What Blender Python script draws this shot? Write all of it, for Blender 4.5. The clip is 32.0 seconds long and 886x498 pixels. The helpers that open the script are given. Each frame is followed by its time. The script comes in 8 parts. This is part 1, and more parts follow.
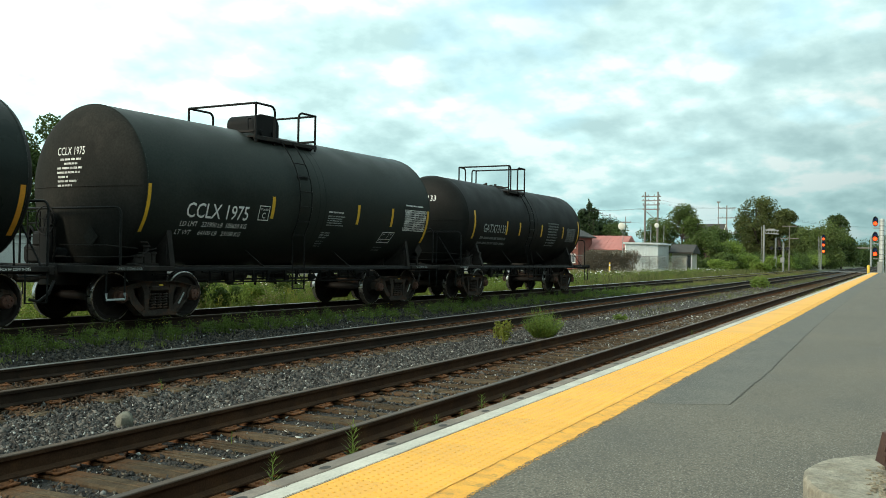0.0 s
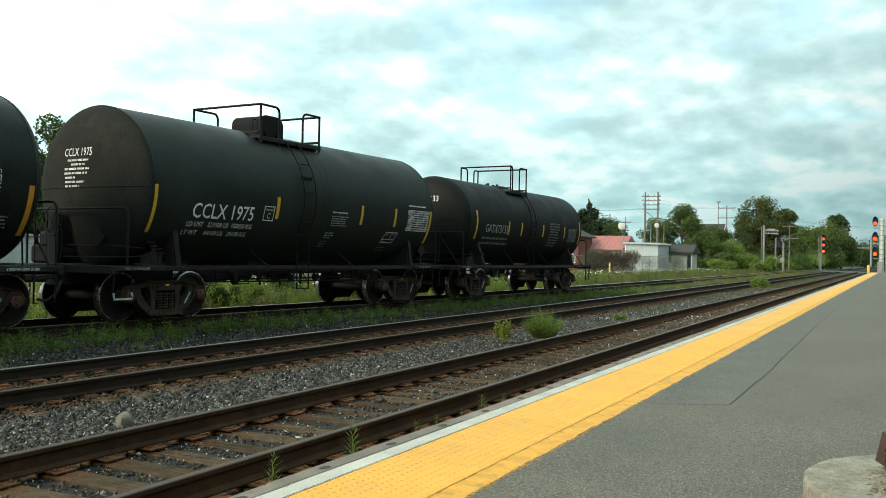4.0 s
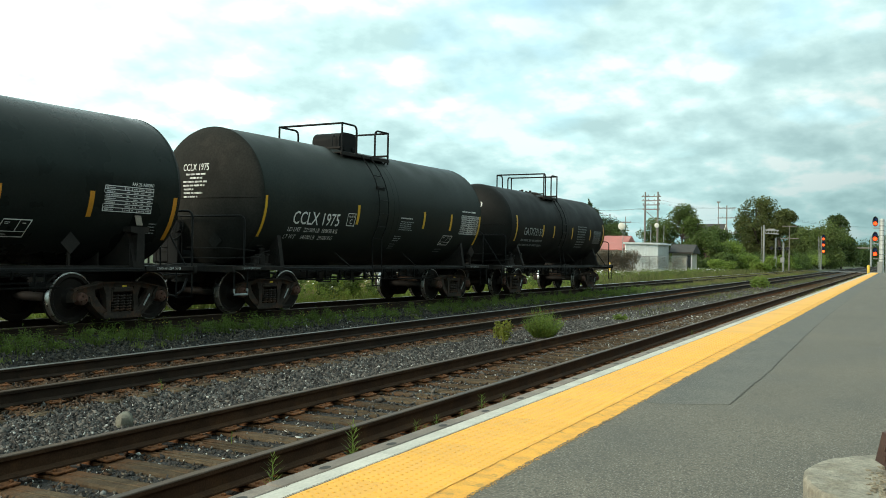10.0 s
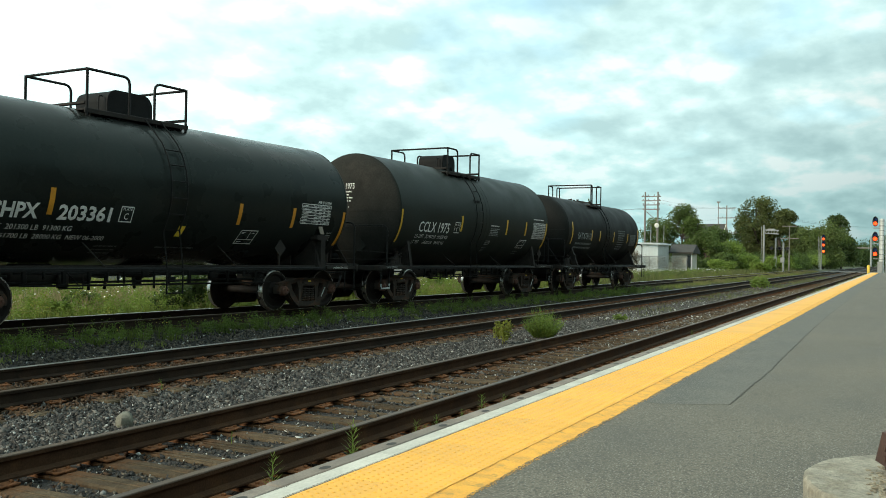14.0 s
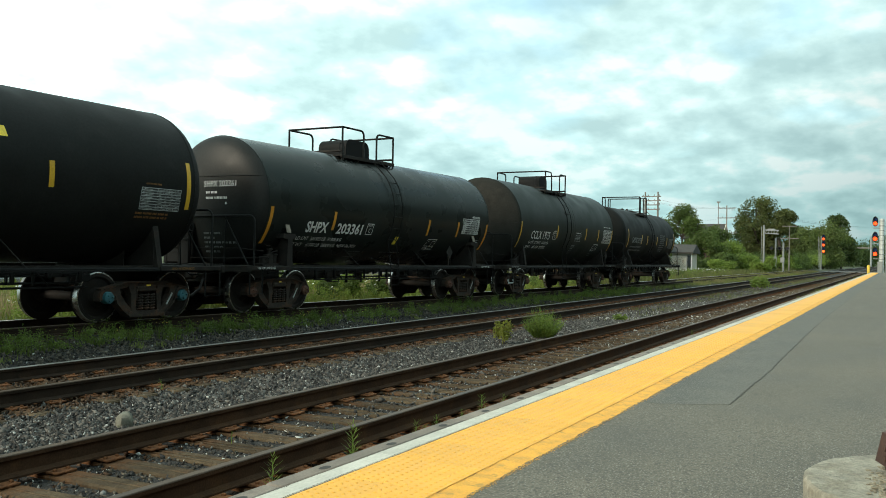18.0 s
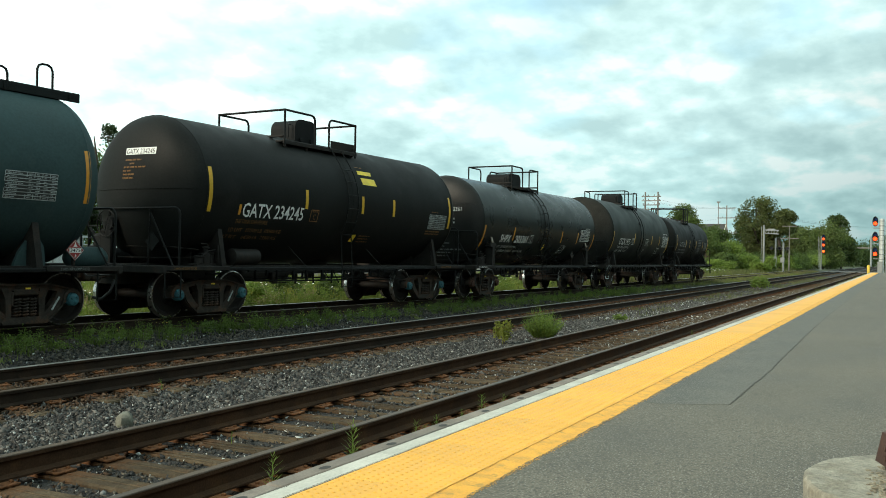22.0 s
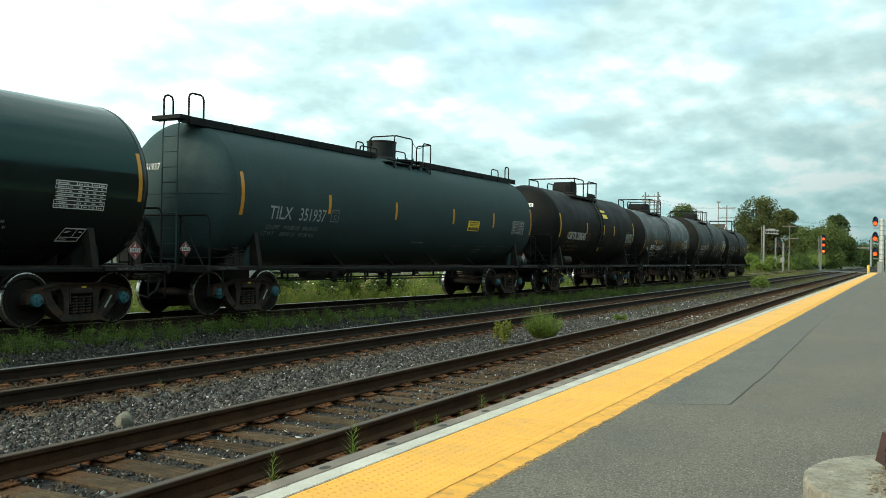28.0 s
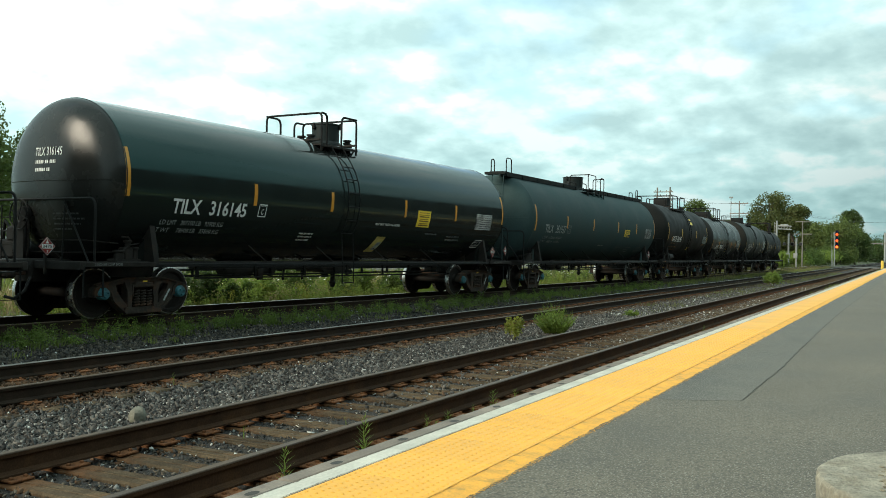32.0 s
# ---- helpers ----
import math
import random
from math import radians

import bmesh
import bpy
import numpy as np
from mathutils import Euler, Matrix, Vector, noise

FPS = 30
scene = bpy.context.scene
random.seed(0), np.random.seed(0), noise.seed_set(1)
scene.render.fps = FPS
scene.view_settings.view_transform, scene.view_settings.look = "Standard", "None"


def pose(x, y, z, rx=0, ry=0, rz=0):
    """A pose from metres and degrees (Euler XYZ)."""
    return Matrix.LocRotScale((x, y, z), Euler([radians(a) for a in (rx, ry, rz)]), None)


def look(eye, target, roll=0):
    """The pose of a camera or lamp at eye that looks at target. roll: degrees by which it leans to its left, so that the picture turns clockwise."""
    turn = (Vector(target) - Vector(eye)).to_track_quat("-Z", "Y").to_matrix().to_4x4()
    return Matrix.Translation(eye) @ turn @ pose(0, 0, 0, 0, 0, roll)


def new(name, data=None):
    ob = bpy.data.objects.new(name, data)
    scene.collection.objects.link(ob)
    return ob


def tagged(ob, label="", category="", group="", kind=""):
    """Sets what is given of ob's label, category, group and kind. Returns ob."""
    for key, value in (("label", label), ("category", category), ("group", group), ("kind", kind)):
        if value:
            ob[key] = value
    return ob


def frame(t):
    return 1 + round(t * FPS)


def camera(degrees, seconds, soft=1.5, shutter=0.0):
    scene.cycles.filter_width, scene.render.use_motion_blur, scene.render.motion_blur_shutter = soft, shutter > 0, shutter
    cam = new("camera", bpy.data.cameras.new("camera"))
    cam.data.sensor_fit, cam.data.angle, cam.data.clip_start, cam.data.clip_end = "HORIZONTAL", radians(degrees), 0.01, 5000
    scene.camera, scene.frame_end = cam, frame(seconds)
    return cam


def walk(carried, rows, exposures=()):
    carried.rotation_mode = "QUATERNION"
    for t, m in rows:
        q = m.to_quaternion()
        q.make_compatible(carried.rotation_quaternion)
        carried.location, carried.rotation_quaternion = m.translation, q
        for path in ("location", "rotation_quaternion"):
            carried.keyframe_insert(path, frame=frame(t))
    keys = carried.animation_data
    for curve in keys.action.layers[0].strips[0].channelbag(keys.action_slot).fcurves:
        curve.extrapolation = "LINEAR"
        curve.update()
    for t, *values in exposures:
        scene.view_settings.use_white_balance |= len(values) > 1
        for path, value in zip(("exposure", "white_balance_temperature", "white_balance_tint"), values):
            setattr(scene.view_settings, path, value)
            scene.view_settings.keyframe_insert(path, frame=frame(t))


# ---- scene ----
# ---------------------------------------------------------------- camera
# x runs along the tracks, y across them away from the platform, z = 0 at the rail tops of the two nearer tracks
EYE = Vector((0.0, 0.0, 1.483))
cam = camera(52.79, 32.0, soft=0.9)


def aim(turn, tilt, roll):
    a, b = radians(turn), radians(tilt)
    way = Vector((math.cos(a) * math.cos(b), math.sin(a) * math.cos(b), math.sin(b)))
    return look(EYE, EYE + way, roll)


A0, B0, R0 = 26.909, 0.428, 1.004
walk(cam, [
    (0.0, aim(A0, B0, R0)),
    (14.0, aim(A0, B0, R0)),
    (28.2, aim(A0, B0, R0)),
    (28.3, aim(A0 + 0.01, B0, R0)),
    (28.4, aim(A0 + 0.24, B0, R0)),
    (28.5, aim(A0 + 0.33, B0, R0)),
    (28.7, aim(A0 + 0.33, B0, R0)),
    (30.0, aim(A0 + 0.33, B0 - 0.04, R0)),
    (31.0, aim(A0 + 0.335, B0 - 0.07, R0)),
    (31.3, aim(A0 + 0.35, B0 - 0.12, R0)),
    (31.6, aim(A0 + 0.40, B0 - 0.18, R0)),
    (31.8, aim(A0 + 0.53, B0 - 0.23, R0)),
    (32.0, aim(A0 + 0.72, B0 - 0.29, R0)),
], exposures=[(0.0, 0.0), (32.0, 0.0)])

# ---------------------------------------------------------------- sky and sun
SUN_WAY = Vector((-0.765, 0.44, 0.475)).normalized()
world = bpy.data.worlds.new("sky")
scene.world = world
world.use_nodes = True
wt = world.node_tree
wt.nodes.clear()


def wn(kind, operation="", data_type=""):
    n = wt.nodes.new(kind)
    if operation:
        n.operation = operation
    if data_type:
        n.data_type = data_type
    return n


def ramp_node(tree, stops):
    n = tree.nodes.new("ShaderNodeValToRGB")
    while len(n.color_ramp.elements) < len(stops):
        n.color_ramp.elements.new(0.5)
    for e, (p, c) in zip(n.color_ramp.elements, stops):
        e.position = p
        e.color = (c, c, c, 1) if isinstance(c, (int, float)) else (*c, 1)
    return n


w_out = wn("ShaderNodeOutputWorld")
w_bg = wn("ShaderNodeBackground")
w_bg.inputs["Strength"].default_value = 1.0
w_sky = wn("ShaderNodeTexSky")
w_sky.sky_type = "NISHITA"
w_sky.sun_disc = False
w_sky.sun_elevation = math.asin(SUN_WAY.z)
w_sky.sun_rotation = math.atan2(SUN_WAY.x, SUN_WAY.y)
w_scale = wn("ShaderNodeVectorMath", operation="MULTIPLY")
w_scale.inputs[1].default_value = (0.25, 0.31, 0.29)
w_tc = wn("ShaderNodeTexCoord")
# one flat deck of cloud, which draws together towards the horizon
w_flat = wn("ShaderNodeVectorMath", operation="MULTIPLY")
w_flat.inputs[1].default_value = (1.0, 1.0, 0.6)
w_height = wn("ShaderNodeSeparateXYZ")
w_far = wn("ShaderNodeMath", operation="ADD")
w_far.inputs[1].default_value = 0.36
w_floor = wn("ShaderNodeMath", operation="MAXIMUM")
w_floor.inputs[1].default_value = 0.05
w_deck = wn("ShaderNodeVectorMath", operation="DIVIDE")
w_place = wn("ShaderNodeVectorMath", operation="ADD")
w_place.inputs[1].default_value = (8.3, 1.2, 4.7)
w_lift = wn("ShaderNodeVectorMath", operation="ADD")
w_lift.inputs[1].default_value = (-0.05, -0.022, 0.0)
w_n1 = wn("ShaderNodeTexNoise")
w_up = wn("ShaderNodeTexNoise")
for n_ in (w_n1, w_up):
    n_.inputs["Scale"].default_value = 4.4
    n_.inputs["Detail"].default_value = 8
    n_.inputs["Roughness"].default_value = 0.50
    n_.inputs["Distortion"].default_value = 0.0
w_n2 = wn("ShaderNodeTexNoise")
w_n2.inputs["Scale"].default_value = 1.8
w_n2.inputs["Detail"].default_value = 5
w_cover = ramp_node(wt, [(0.20, 0.3), (0.42, 1.0)])
w_tone = ramp_node(wt, [(0.24, (0.55, 0.81, 0.81)), (0.43, (0.68, 0.965, 0.955)), (0.55, (0.79, 1.09, 1.07)), (0.69, (1.05, 1.20, 1.17))])
w_mix = wn("ShaderNodeMix", data_type="RGBA")
# brighter clouds towards the hidden sun
w_dot = wn("ShaderNodeVectorMath", operation="DOT_PRODUCT")
w_dot.inputs[1].default_value = SUN_WAY
w_glow = ramp_node(wt, [(0.03, 0.5), (0.13, 0.62), (0.2, 0.92), (0.28, 0.95), (0.38, (1.14, 1.12, 1.11)), (0.47, (1.40, 1.36, 1.35)), (0.56, 0.95), (0.72, 0.85), (1.0, 1.2)])
w_mr = wn("ShaderNodeMapRange")
w_mr.inputs["From Min"].default_value = -1.0
w_mul = wn("ShaderNodeVectorMath", operation="MULTIPLY")
wl = wt.links.new
wl(w_tc.outputs["Generated"], w_height.inputs[0])
wl(w_height.outputs["Z"], w_far.inputs[0])
wl(w_far.outputs[0], w_floor.inputs[0])
wl(w_tc.outputs["Generated"], w_flat.inputs[0])
wl(w_flat.outputs["Vector"], w_deck.inputs[0])
wl(w_floor.outputs[0], w_deck.inputs[1])
wl(w_deck.outputs["Vector"], w_place.inputs[0])
wl(w_place.outputs["Vector"], w_lift.inputs[0])
wl(w_place.outputs["Vector"], w_n1.inputs["Vector"])
wl(w_lift.outputs["Vector"], w_up.inputs["Vector"])
wl(w_place.outputs["Vector"], w_n2.inputs["Vector"])
# the tops of the clouds are lighter than their bases
w_rel = wn("ShaderNodeMath", operation="SUBTRACT")
wl(w_n1.outputs["Fac"], w_rel.inputs[0])
wl(w_up.outputs["Fac"], w_rel.inputs[1])
w_relief = wn("ShaderNodeMath", operation="MULTIPLY_ADD")
w_relief.inputs[1].default_value = 1.35
wl(w_rel.outputs[0], w_relief.inputs[0])
wl(w_n1.outputs["Fac"], w_relief.inputs[2])
wl(w_relief.outputs[0], w_tone.inputs["Fac"])
# a thin place in the cloud, wider than high
w_gap = wn("ShaderNodeVectorMath", operation="SUBTRACT")
w_gap.inputs[1].default_value = Vector((0.9, 0.2, 0.37)).normalized()
w_gs = wn("ShaderNodeVectorMath", operation="MULTIPLY")
w_gs.inputs[1].default_value = (2.0, 2.0, 3.4)
w_gl = wn("ShaderNodeVectorMath", operation="LENGTH")
w_gr = ramp_node(wt, [(0.15, 0.27), (0.80, 0.0)])
w_sub = wn("ShaderNodeMath", operation="SUBTRACT")
wl(w_tc.outputs["Generated"], w_gap.inputs[0])
wl(w_gap.outputs["Vector"], w_gs.inputs[0])
wl(w_gs.outputs["Vector"], w_gl.inputs[0])
wl(w_gl.outputs["Value"], w_gr.inputs["Fac"])
wl(w_n2.outputs["Fac"], w_sub.inputs[0])
wl(w_gr.outputs["Color"], w_sub.inputs[1])
wl(w_sub.outputs[0], w_cover.inputs["Fac"])
wl(w_tc.outputs["Generated"], w_dot.inputs[0])
wl(w_dot.outputs["Value"], w_mr.inputs["Value"])
wl(w_mr.outputs["Result"], w_glow.inputs["Fac"])
# the cloud bases grow darker towards the horizon
w_sep = wn("ShaderNodeSeparateXYZ")
w_low = ramp_node(wt, [(0.02, (0.66, 0.79, 0.80)), (0.15, 1.0)])
w_dim = wn("ShaderNodeVectorMath", operation="MULTIPLY")
wl(w_tc.outputs["Generated"], w_sep.inputs[0])
wl(w_sep.outputs["Z"], w_low.inputs["Fac"])
wl(w_tone.outputs["Color"], w_dim.inputs[0])
wl(w_low.outputs["Color"], w_dim.inputs[1])
wl(w_dim.outputs["Vector"], w_mul.inputs[0])
wl(w_glow.outputs["Color"], w_mul.inputs[1])
wl(w_sky.outputs["Color"], w_scale.inputs[0])
wl(w_cover.outputs["Color"], w_mix.inputs["Factor"])
wl(w_scale.outputs["Vector"], w_mix.inputs["A"])
wl(w_mul.outputs["Vector"], w_mix.inputs["B"])
wl(w_mix.outputs["Result"], w_bg.inputs["Color"])
wl(w_bg.outputs["Background"], w_out.inputs["Surface"])

sun = new("sun", bpy.data.lights.new("sun", "SUN"))
sun.data.energy = 3.4
sun.data.angle = radians(24)
sun.data.color = (1.0, 0.885, 0.69)
sun.matrix_world = look(SUN_WAY * 50, (0, 0, 0))


# ---------------------------------------------------------------- materials
def mat(name, col, rough=0.7, metal=0.0, var=0.25, scale=6.0, fine=60.0, bump=0.3, bump_d=0.01, tint=None, spec=0.5, rnd=0.0, island=0.0,
        stain=None, stain_scale=1.2, stain_at=0.55, coat=0.0, grain=None, sheen=None):
    """A surface with large blotches, fine grain and relief; tint: the second colour of the blotches; stain: colour of larger patches."""
    m = bpy.data.materials.new(name)
    m.use_nodes = True
    t = m.node_tree
    b = t.nodes["Principled BSDF"]
    b.inputs["Metallic"].default_value = metal
    b.inputs["Specular IOR Level"].default_value = spec
    b.inputs["Coat Weight"].default_value = coat
    if sheen:
        b.inputs["Specular Tint"].default_value = (*sheen, 1)
    tc = t.nodes.new("ShaderNodeTexCoord")
    n1 = t.nodes.new("ShaderNodeTexNoise")
    n1.inputs["Scale"].default_value = scale
    n1.inputs["Detail"].default_value = 5
    n2 = t.nodes.new("ShaderNodeTexNoise")
    n2.inputs["Scale"].default_value = fine
    n2.inputs["Detail"].default_value = 3
    for n in (n1, n2):
        t.links.new(tc.outputs["Object"], n.inputs["Vector"])
    lo = [c * (1 - var) for c in col]
    hi = tint if tint else [min(1, c * (1 + var)) for c in col]
    r1 = ramp_node(t, [(0.32, lo), (0.68, hi)])
    t.links.new(n1.outputs["Fac"], r1.inputs["Fac"])
    out = r1.outputs["Color"]
    if stain:
        n3 = t.nodes.new("ShaderNodeTexNoise")
        n3.inputs["Scale"].default_value = stain_scale
        n3.inputs["Detail"].default_value = 8
        n3.inputs["Roughness"].default_value = 0.65
        t.links.new(tc.outputs["Object"], n3.inputs["Vector"])
        r3 = ramp_node(t, [(stain_at, 0.0), (stain_at + 0.14, 1.0)])
        t.links.new(n3.outputs["Fac"], r3.inputs["Fac"])
        mx = t.nodes.new("ShaderNodeMix")
        mx.data_type = "RGBA"
        t.links.new(r3.outputs["Color"], mx.inputs["Factor"])
        t.links.new(out, mx.inputs["A"])
        mx.inputs["B"].default_value = (*stain, 1)
        out = mx.outputs["Result"]
    gr = var * 0.8 if grain is None else grain
    r2 = ramp_node(t, [(0.3 if grain is None else 0.4, 1 - gr), (0.7 if grain is None else 0.6, 1 + gr * 0.65)])
    t.links.new(n2.outputs["Fac"], r2.inputs["Fac"])
    mu = t.nodes.new("ShaderNodeVectorMath")
    mu.operation = "MULTIPLY"
    t.links.new(out, mu.inputs[0])
    t.links.new(r2.outputs["Color"], mu.inputs[1])
    out = mu.outputs["Vector"]
    for amount, kind, sock in ((rnd, "ShaderNodeObjectInfo", "Random"), (island, "ShaderNodeNewGeometry", "Random Per Island")):
        if amount:
            oi = t.nodes.new(kind)
            mr = t.nodes.new("ShaderNodeMapRange")
            mr.inputs["To Min"].default_value = 1 - amount
            mr.inputs["To Max"].default_value = 1 + amount
            t.links.new(oi.outputs[sock], mr.inputs["Value"])
            sc = t.nodes.new("ShaderNodeVectorMath")
            sc.operation = "SCALE"
            t.links.new(out, sc.inputs[0])
            t.links.new(mr.outputs["Result"], sc.inputs[3])
            out = sc.outputs["Vector"]
    t.links.new(out, b.inputs["Base Color"])
    rr = ramp_node(t, [(0.3, max(0.02, rough - 0.1)), (0.7, min(1, rough + 0.1))])
    t.links.new(n1.outputs["Fac"], rr.inputs["Fac"])
    t.links.new(rr.outputs["Color"], b.inputs["Roughness"])
    if bump:
        bp = t.nodes.new("ShaderNodeBump")
        bp.inputs["Strength"].default_value = bump
        bp.inputs["Distance"].default_value = bump_d
        t.links.new(n2.outputs["Fac"], bp.inputs["Height"])
        t.links.new(bp.outputs["Normal"], b.inputs["Normal"])
    return m


def glow(name, col, strength):
    m = bpy.data.materials.new(name)
    m.use_nodes = True
    b = m.node_tree.nodes["Principled BSDF"]
    b.inputs["Base Color"].default_value = (*col, 1)
    b.inputs["Emission Color"].default_value = (*col, 1)
    b.inputs["Emission Strength"].default_value = strength
    return m


def leafy(name, col, tint, island=0.28):
    m = mat(name, col, rough=0.6, var=0.3, scale=0.5, fine=4, bump=0, tint=tint, island=island, spec=0.25)
    b = m.node_tree.nodes["Principled BSDF"]
    tr = m.node_tree.nodes.new("ShaderNodeBsdfTranslucent")
    tr.inputs["Color"].default_value = (tint[0] * 1.2, tint[1] * 1.3, tint[2], 1)
    ms = m.node_tree.nodes.new("ShaderNodeMixShader")
    ms.inputs[0].default_value = 0.3
    o = m.node_tree.nodes["Material Output"]
    m.node_tree.links.new(b.outputs[0], ms.inputs[1])
    m.node_tree.links.new(tr.outputs[0], ms.inputs[2])
    m.node_tree.links.new(ms.outputs[0], o.inputs["Surface"])
    return m


TANK_BLACK = mat("tank_black_paint", (0.0170, 0.0198, 0.0182), 0.30, var=0.18, scale=1.2, fine=25, bump=0.015, stain=(0.0230, 0.0240, 0.0215), stain_scale=0.9, spec=0.09, sheen=(0.7, 1.0, 0.95))
TANK_GREENBLACK = mat("tank_greenish_black_paint", (0.0235, 0.0268, 0.0240), 0.45, var=0.2, scale=1.1, fine=25, bump=0.03, stain=(0.0275, 0.0300, 0.0265), stain_scale=0.8, spec=0.09, sheen=(0.6, 1.0, 0.93))
TANK_DULL = mat("tank_dull_black_paint", (0.0132, 0.0142, 0.0134), 0.55, var=0.2, scale=1.4, fine=25, bump=0.03, stain=(0.0178, 0.0185, 0.0174), stain_scale=1.1, spec=0.08)
TANK_SLATE = mat("tank_slate_green_paint", (0.038, 0.066, 0.068), 0.6, var=0.14, scale=0.9, fine=22, bump=0.03, stain=(0.048, 0.074, 0.074), stain_scale=0.7, spec=0.08)
TANK_GLOSS = mat("tank_glossy_black_paint", (0.0140, 0.0158, 0.0148), 0.15, var=0.05, scale=1.2, fine=20, bump=0.006, stain=(0.0130, 0.0150, 0.0142), stain_scale=0.8, spec=0.34, sheen=(0.25, 0.95, 0.93))
HEAD_DUST = mat("dusty_tank_head_paint", (0.0245, 0.0250, 0.0225), 0.75, var=0.25, scale=1.6, fine=25, bump=0.04, stain=(0.032, 0.031, 0.027), stain_scale=1.0, stain_at=0.5, spec=0.05)
HEAD_SEMI = mat("semi_gloss_tank_head_paint", (0.014, 0.0155, 0.0148), 0.22, var=0.2, scale=1.6, fine=25, bump=0.03, stain=(0.018, 0.019, 0.0178), stain_scale=1.0, spec=0.26)
FRAME_BLACK = mat("underframe_black_paint", (0.0215, 0.0194, 0.0176), 0.65, var=0.35, scale=5, fine=50, bump=0.1, stain=(0.034, 0.026, 0.020), stain_scale=2.5, spec=0.15)
HEAD_SATIN = mat("satin_black_tank_head_paint", (0.017, 0.0175, 0.0165), 0.5, var=0.25, scale=1.6, fine=25, bump=0.03, stain=(0.022, 0.0225, 0.0205), stain_scale=1.0, spec=0.18)
DOME_DARK = mat("dark_green_dome_paint", (0.0185, 0.0245, 0.0250), 0.55, var=0.2, scale=3, fine=30, bump=0.05, spec=0.15)
BOARD_DARK = mat("dark_green_walkway_paint", (0.0105, 0.0135, 0.0135), 0.6, var=0.3, scale=4, fine=40, bump=0.1, spec=0.12)
HOUSING = mat("dull_black_housing_paint", (0.011, 0.0115, 0.0115), 0.6, var=0.25, scale=3, fine=30, bump=0.05, spec=0.1)
TRUCK_RUST = mat("dusty_cast_steel", (0.044, 0.036, 0.030), 0.85, var=0.35, scale=7, fine=60, bump=0.25, stain=(0.085, 0.045, 0.028), stain_scale=4, spec=0.2, stain_at=0.5)
RAIL_PIPE = mat("painted_steel_pipe", (0.0145, 0.0150, 0.0150), 0.45, var=0.3, scale=8, fine=60, bump=0.05, spec=0.08)
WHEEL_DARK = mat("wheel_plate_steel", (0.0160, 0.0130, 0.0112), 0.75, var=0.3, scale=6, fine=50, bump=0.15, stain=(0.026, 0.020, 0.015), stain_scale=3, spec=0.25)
TREAD = mat("worn_wheel_tread_steel", (0.45, 0.45, 0.44), 0.3, 1.0, var=0.15, scale=9, fine=80, bump=0.02)
CAP_TEAL = mat("teal_bearing_paint", (0.03, 0.13, 0.16), 0.6, var=0.3, scale=10, fine=60, bump=0.1)
CAP_RUST = mat("rusty_bearing_steel", (0.10, 0.045, 0.030), 0.8, var=0.35, scale=10, fine=60, bump=0.2)
WHITE_PAINT = mat("white_stencil_paint", (0.72, 0.74, 0.72), 0.6, var=0.12, scale=7, fine=40, bump=0)
FADED_PAINT = mat("faded_grey_stencil_paint", (0.18, 0.20, 0.20), 0.7, var=0.3, scale=7, fine=40, bump=0)
DIM_PAINT = mat("dim_grey_stencil_paint", (0.07, 0.08, 0.08), 0.7, var=0.3, scale=7, fine=40, bump=0)
AMBER_PAINT = mat("amber_stencil_paint", (0.20, 0.095, 0.02), 0.7, var=0.3, scale=7, fine=40, bump=0)
TABLE_BACK = mat("stencil_panel_black", (0.02, 0.022, 0.022), 0.6, var=0.2, scale=7, fine=40, bump=0)
YELLOW_TAPE = mat("yellow_reflective_tape", (0.62, 0.36, 0.02), 0.4, var=0.12, scale=5, fine=40, bump=0)
ORANGE_TAPE = mat("orange_reflective_tape", (0.60, 0.26, 0.02), 0.4, var=0.12, scale=5, fine=40, bump=0)
WORN_PAINT = mat("worn_pale_stencil_paint", (0.34, 0.38, 0.38), 0.7, var=0.35, scale=9, fine=40, bump=0)
LABEL_YELLOW = mat("yellow_label_film", (0.95, 0.66, 0.05), 0.5, var=0.12, scale=5, fine=40, bump=0)
PALE_LABEL = mat("faded_yellow_label_film", (0.66, 0.56, 0.16), 0.5, var=0.15, scale=5, fine=40, bump=0)
RED_PLACARD = mat("red_placard_card", (0.26, 0.02, 0.018), 0.5, var=0.15, scale=8, fine=40, bump=0)
BRASS_TAN = mat("dusty_tan_steel", (0.22, 0.19, 0.15), 0.7, var=0.3, scale=8, fine=50, bump=0.1)

RAIL_TOP = mat("polished_rail_head", (0.30, 0.28, 0.26), 0.38, 0.9, var=0.2, scale=3, fine=60, bump=0.03)
# Worn steel, lightened so that the sky's gleam sits in its colour.
RAIL_BRIGHT = mat("sky_bright_worn_rail_head", (0.62, 0.61, 0.59), 0.32, 0.55, var=0.12, scale=3, fine=60, bump=0.02)
RAIL_SIDE = mat("brown_rusty_rail_web", (0.056, 0.030, 0.0165), 0.85, var=0.3, scale=4, fine=70, bump=0.25, stain=(0.082, 0.041, 0.018), stain_scale=2.2, spec=0.12)
# darker brown web for the two farther tracks
RAIL_DARK = mat("dark_brown_rail_web", (0.030, 0.020, 0.0135), 0.8, var=0.3, scale=4, fine=70, bump=0.25, stain=(0.048, 0.028, 0.016), stain_scale=2.2, spec=0.15)
PLATE_RUST = mat("orange_rusty_tie_plate", (0.185, 0.078, 0.034), 0.9, var=0.45, scale=9, fine=80, bump=0.3, rnd=0.25, spec=0.15)
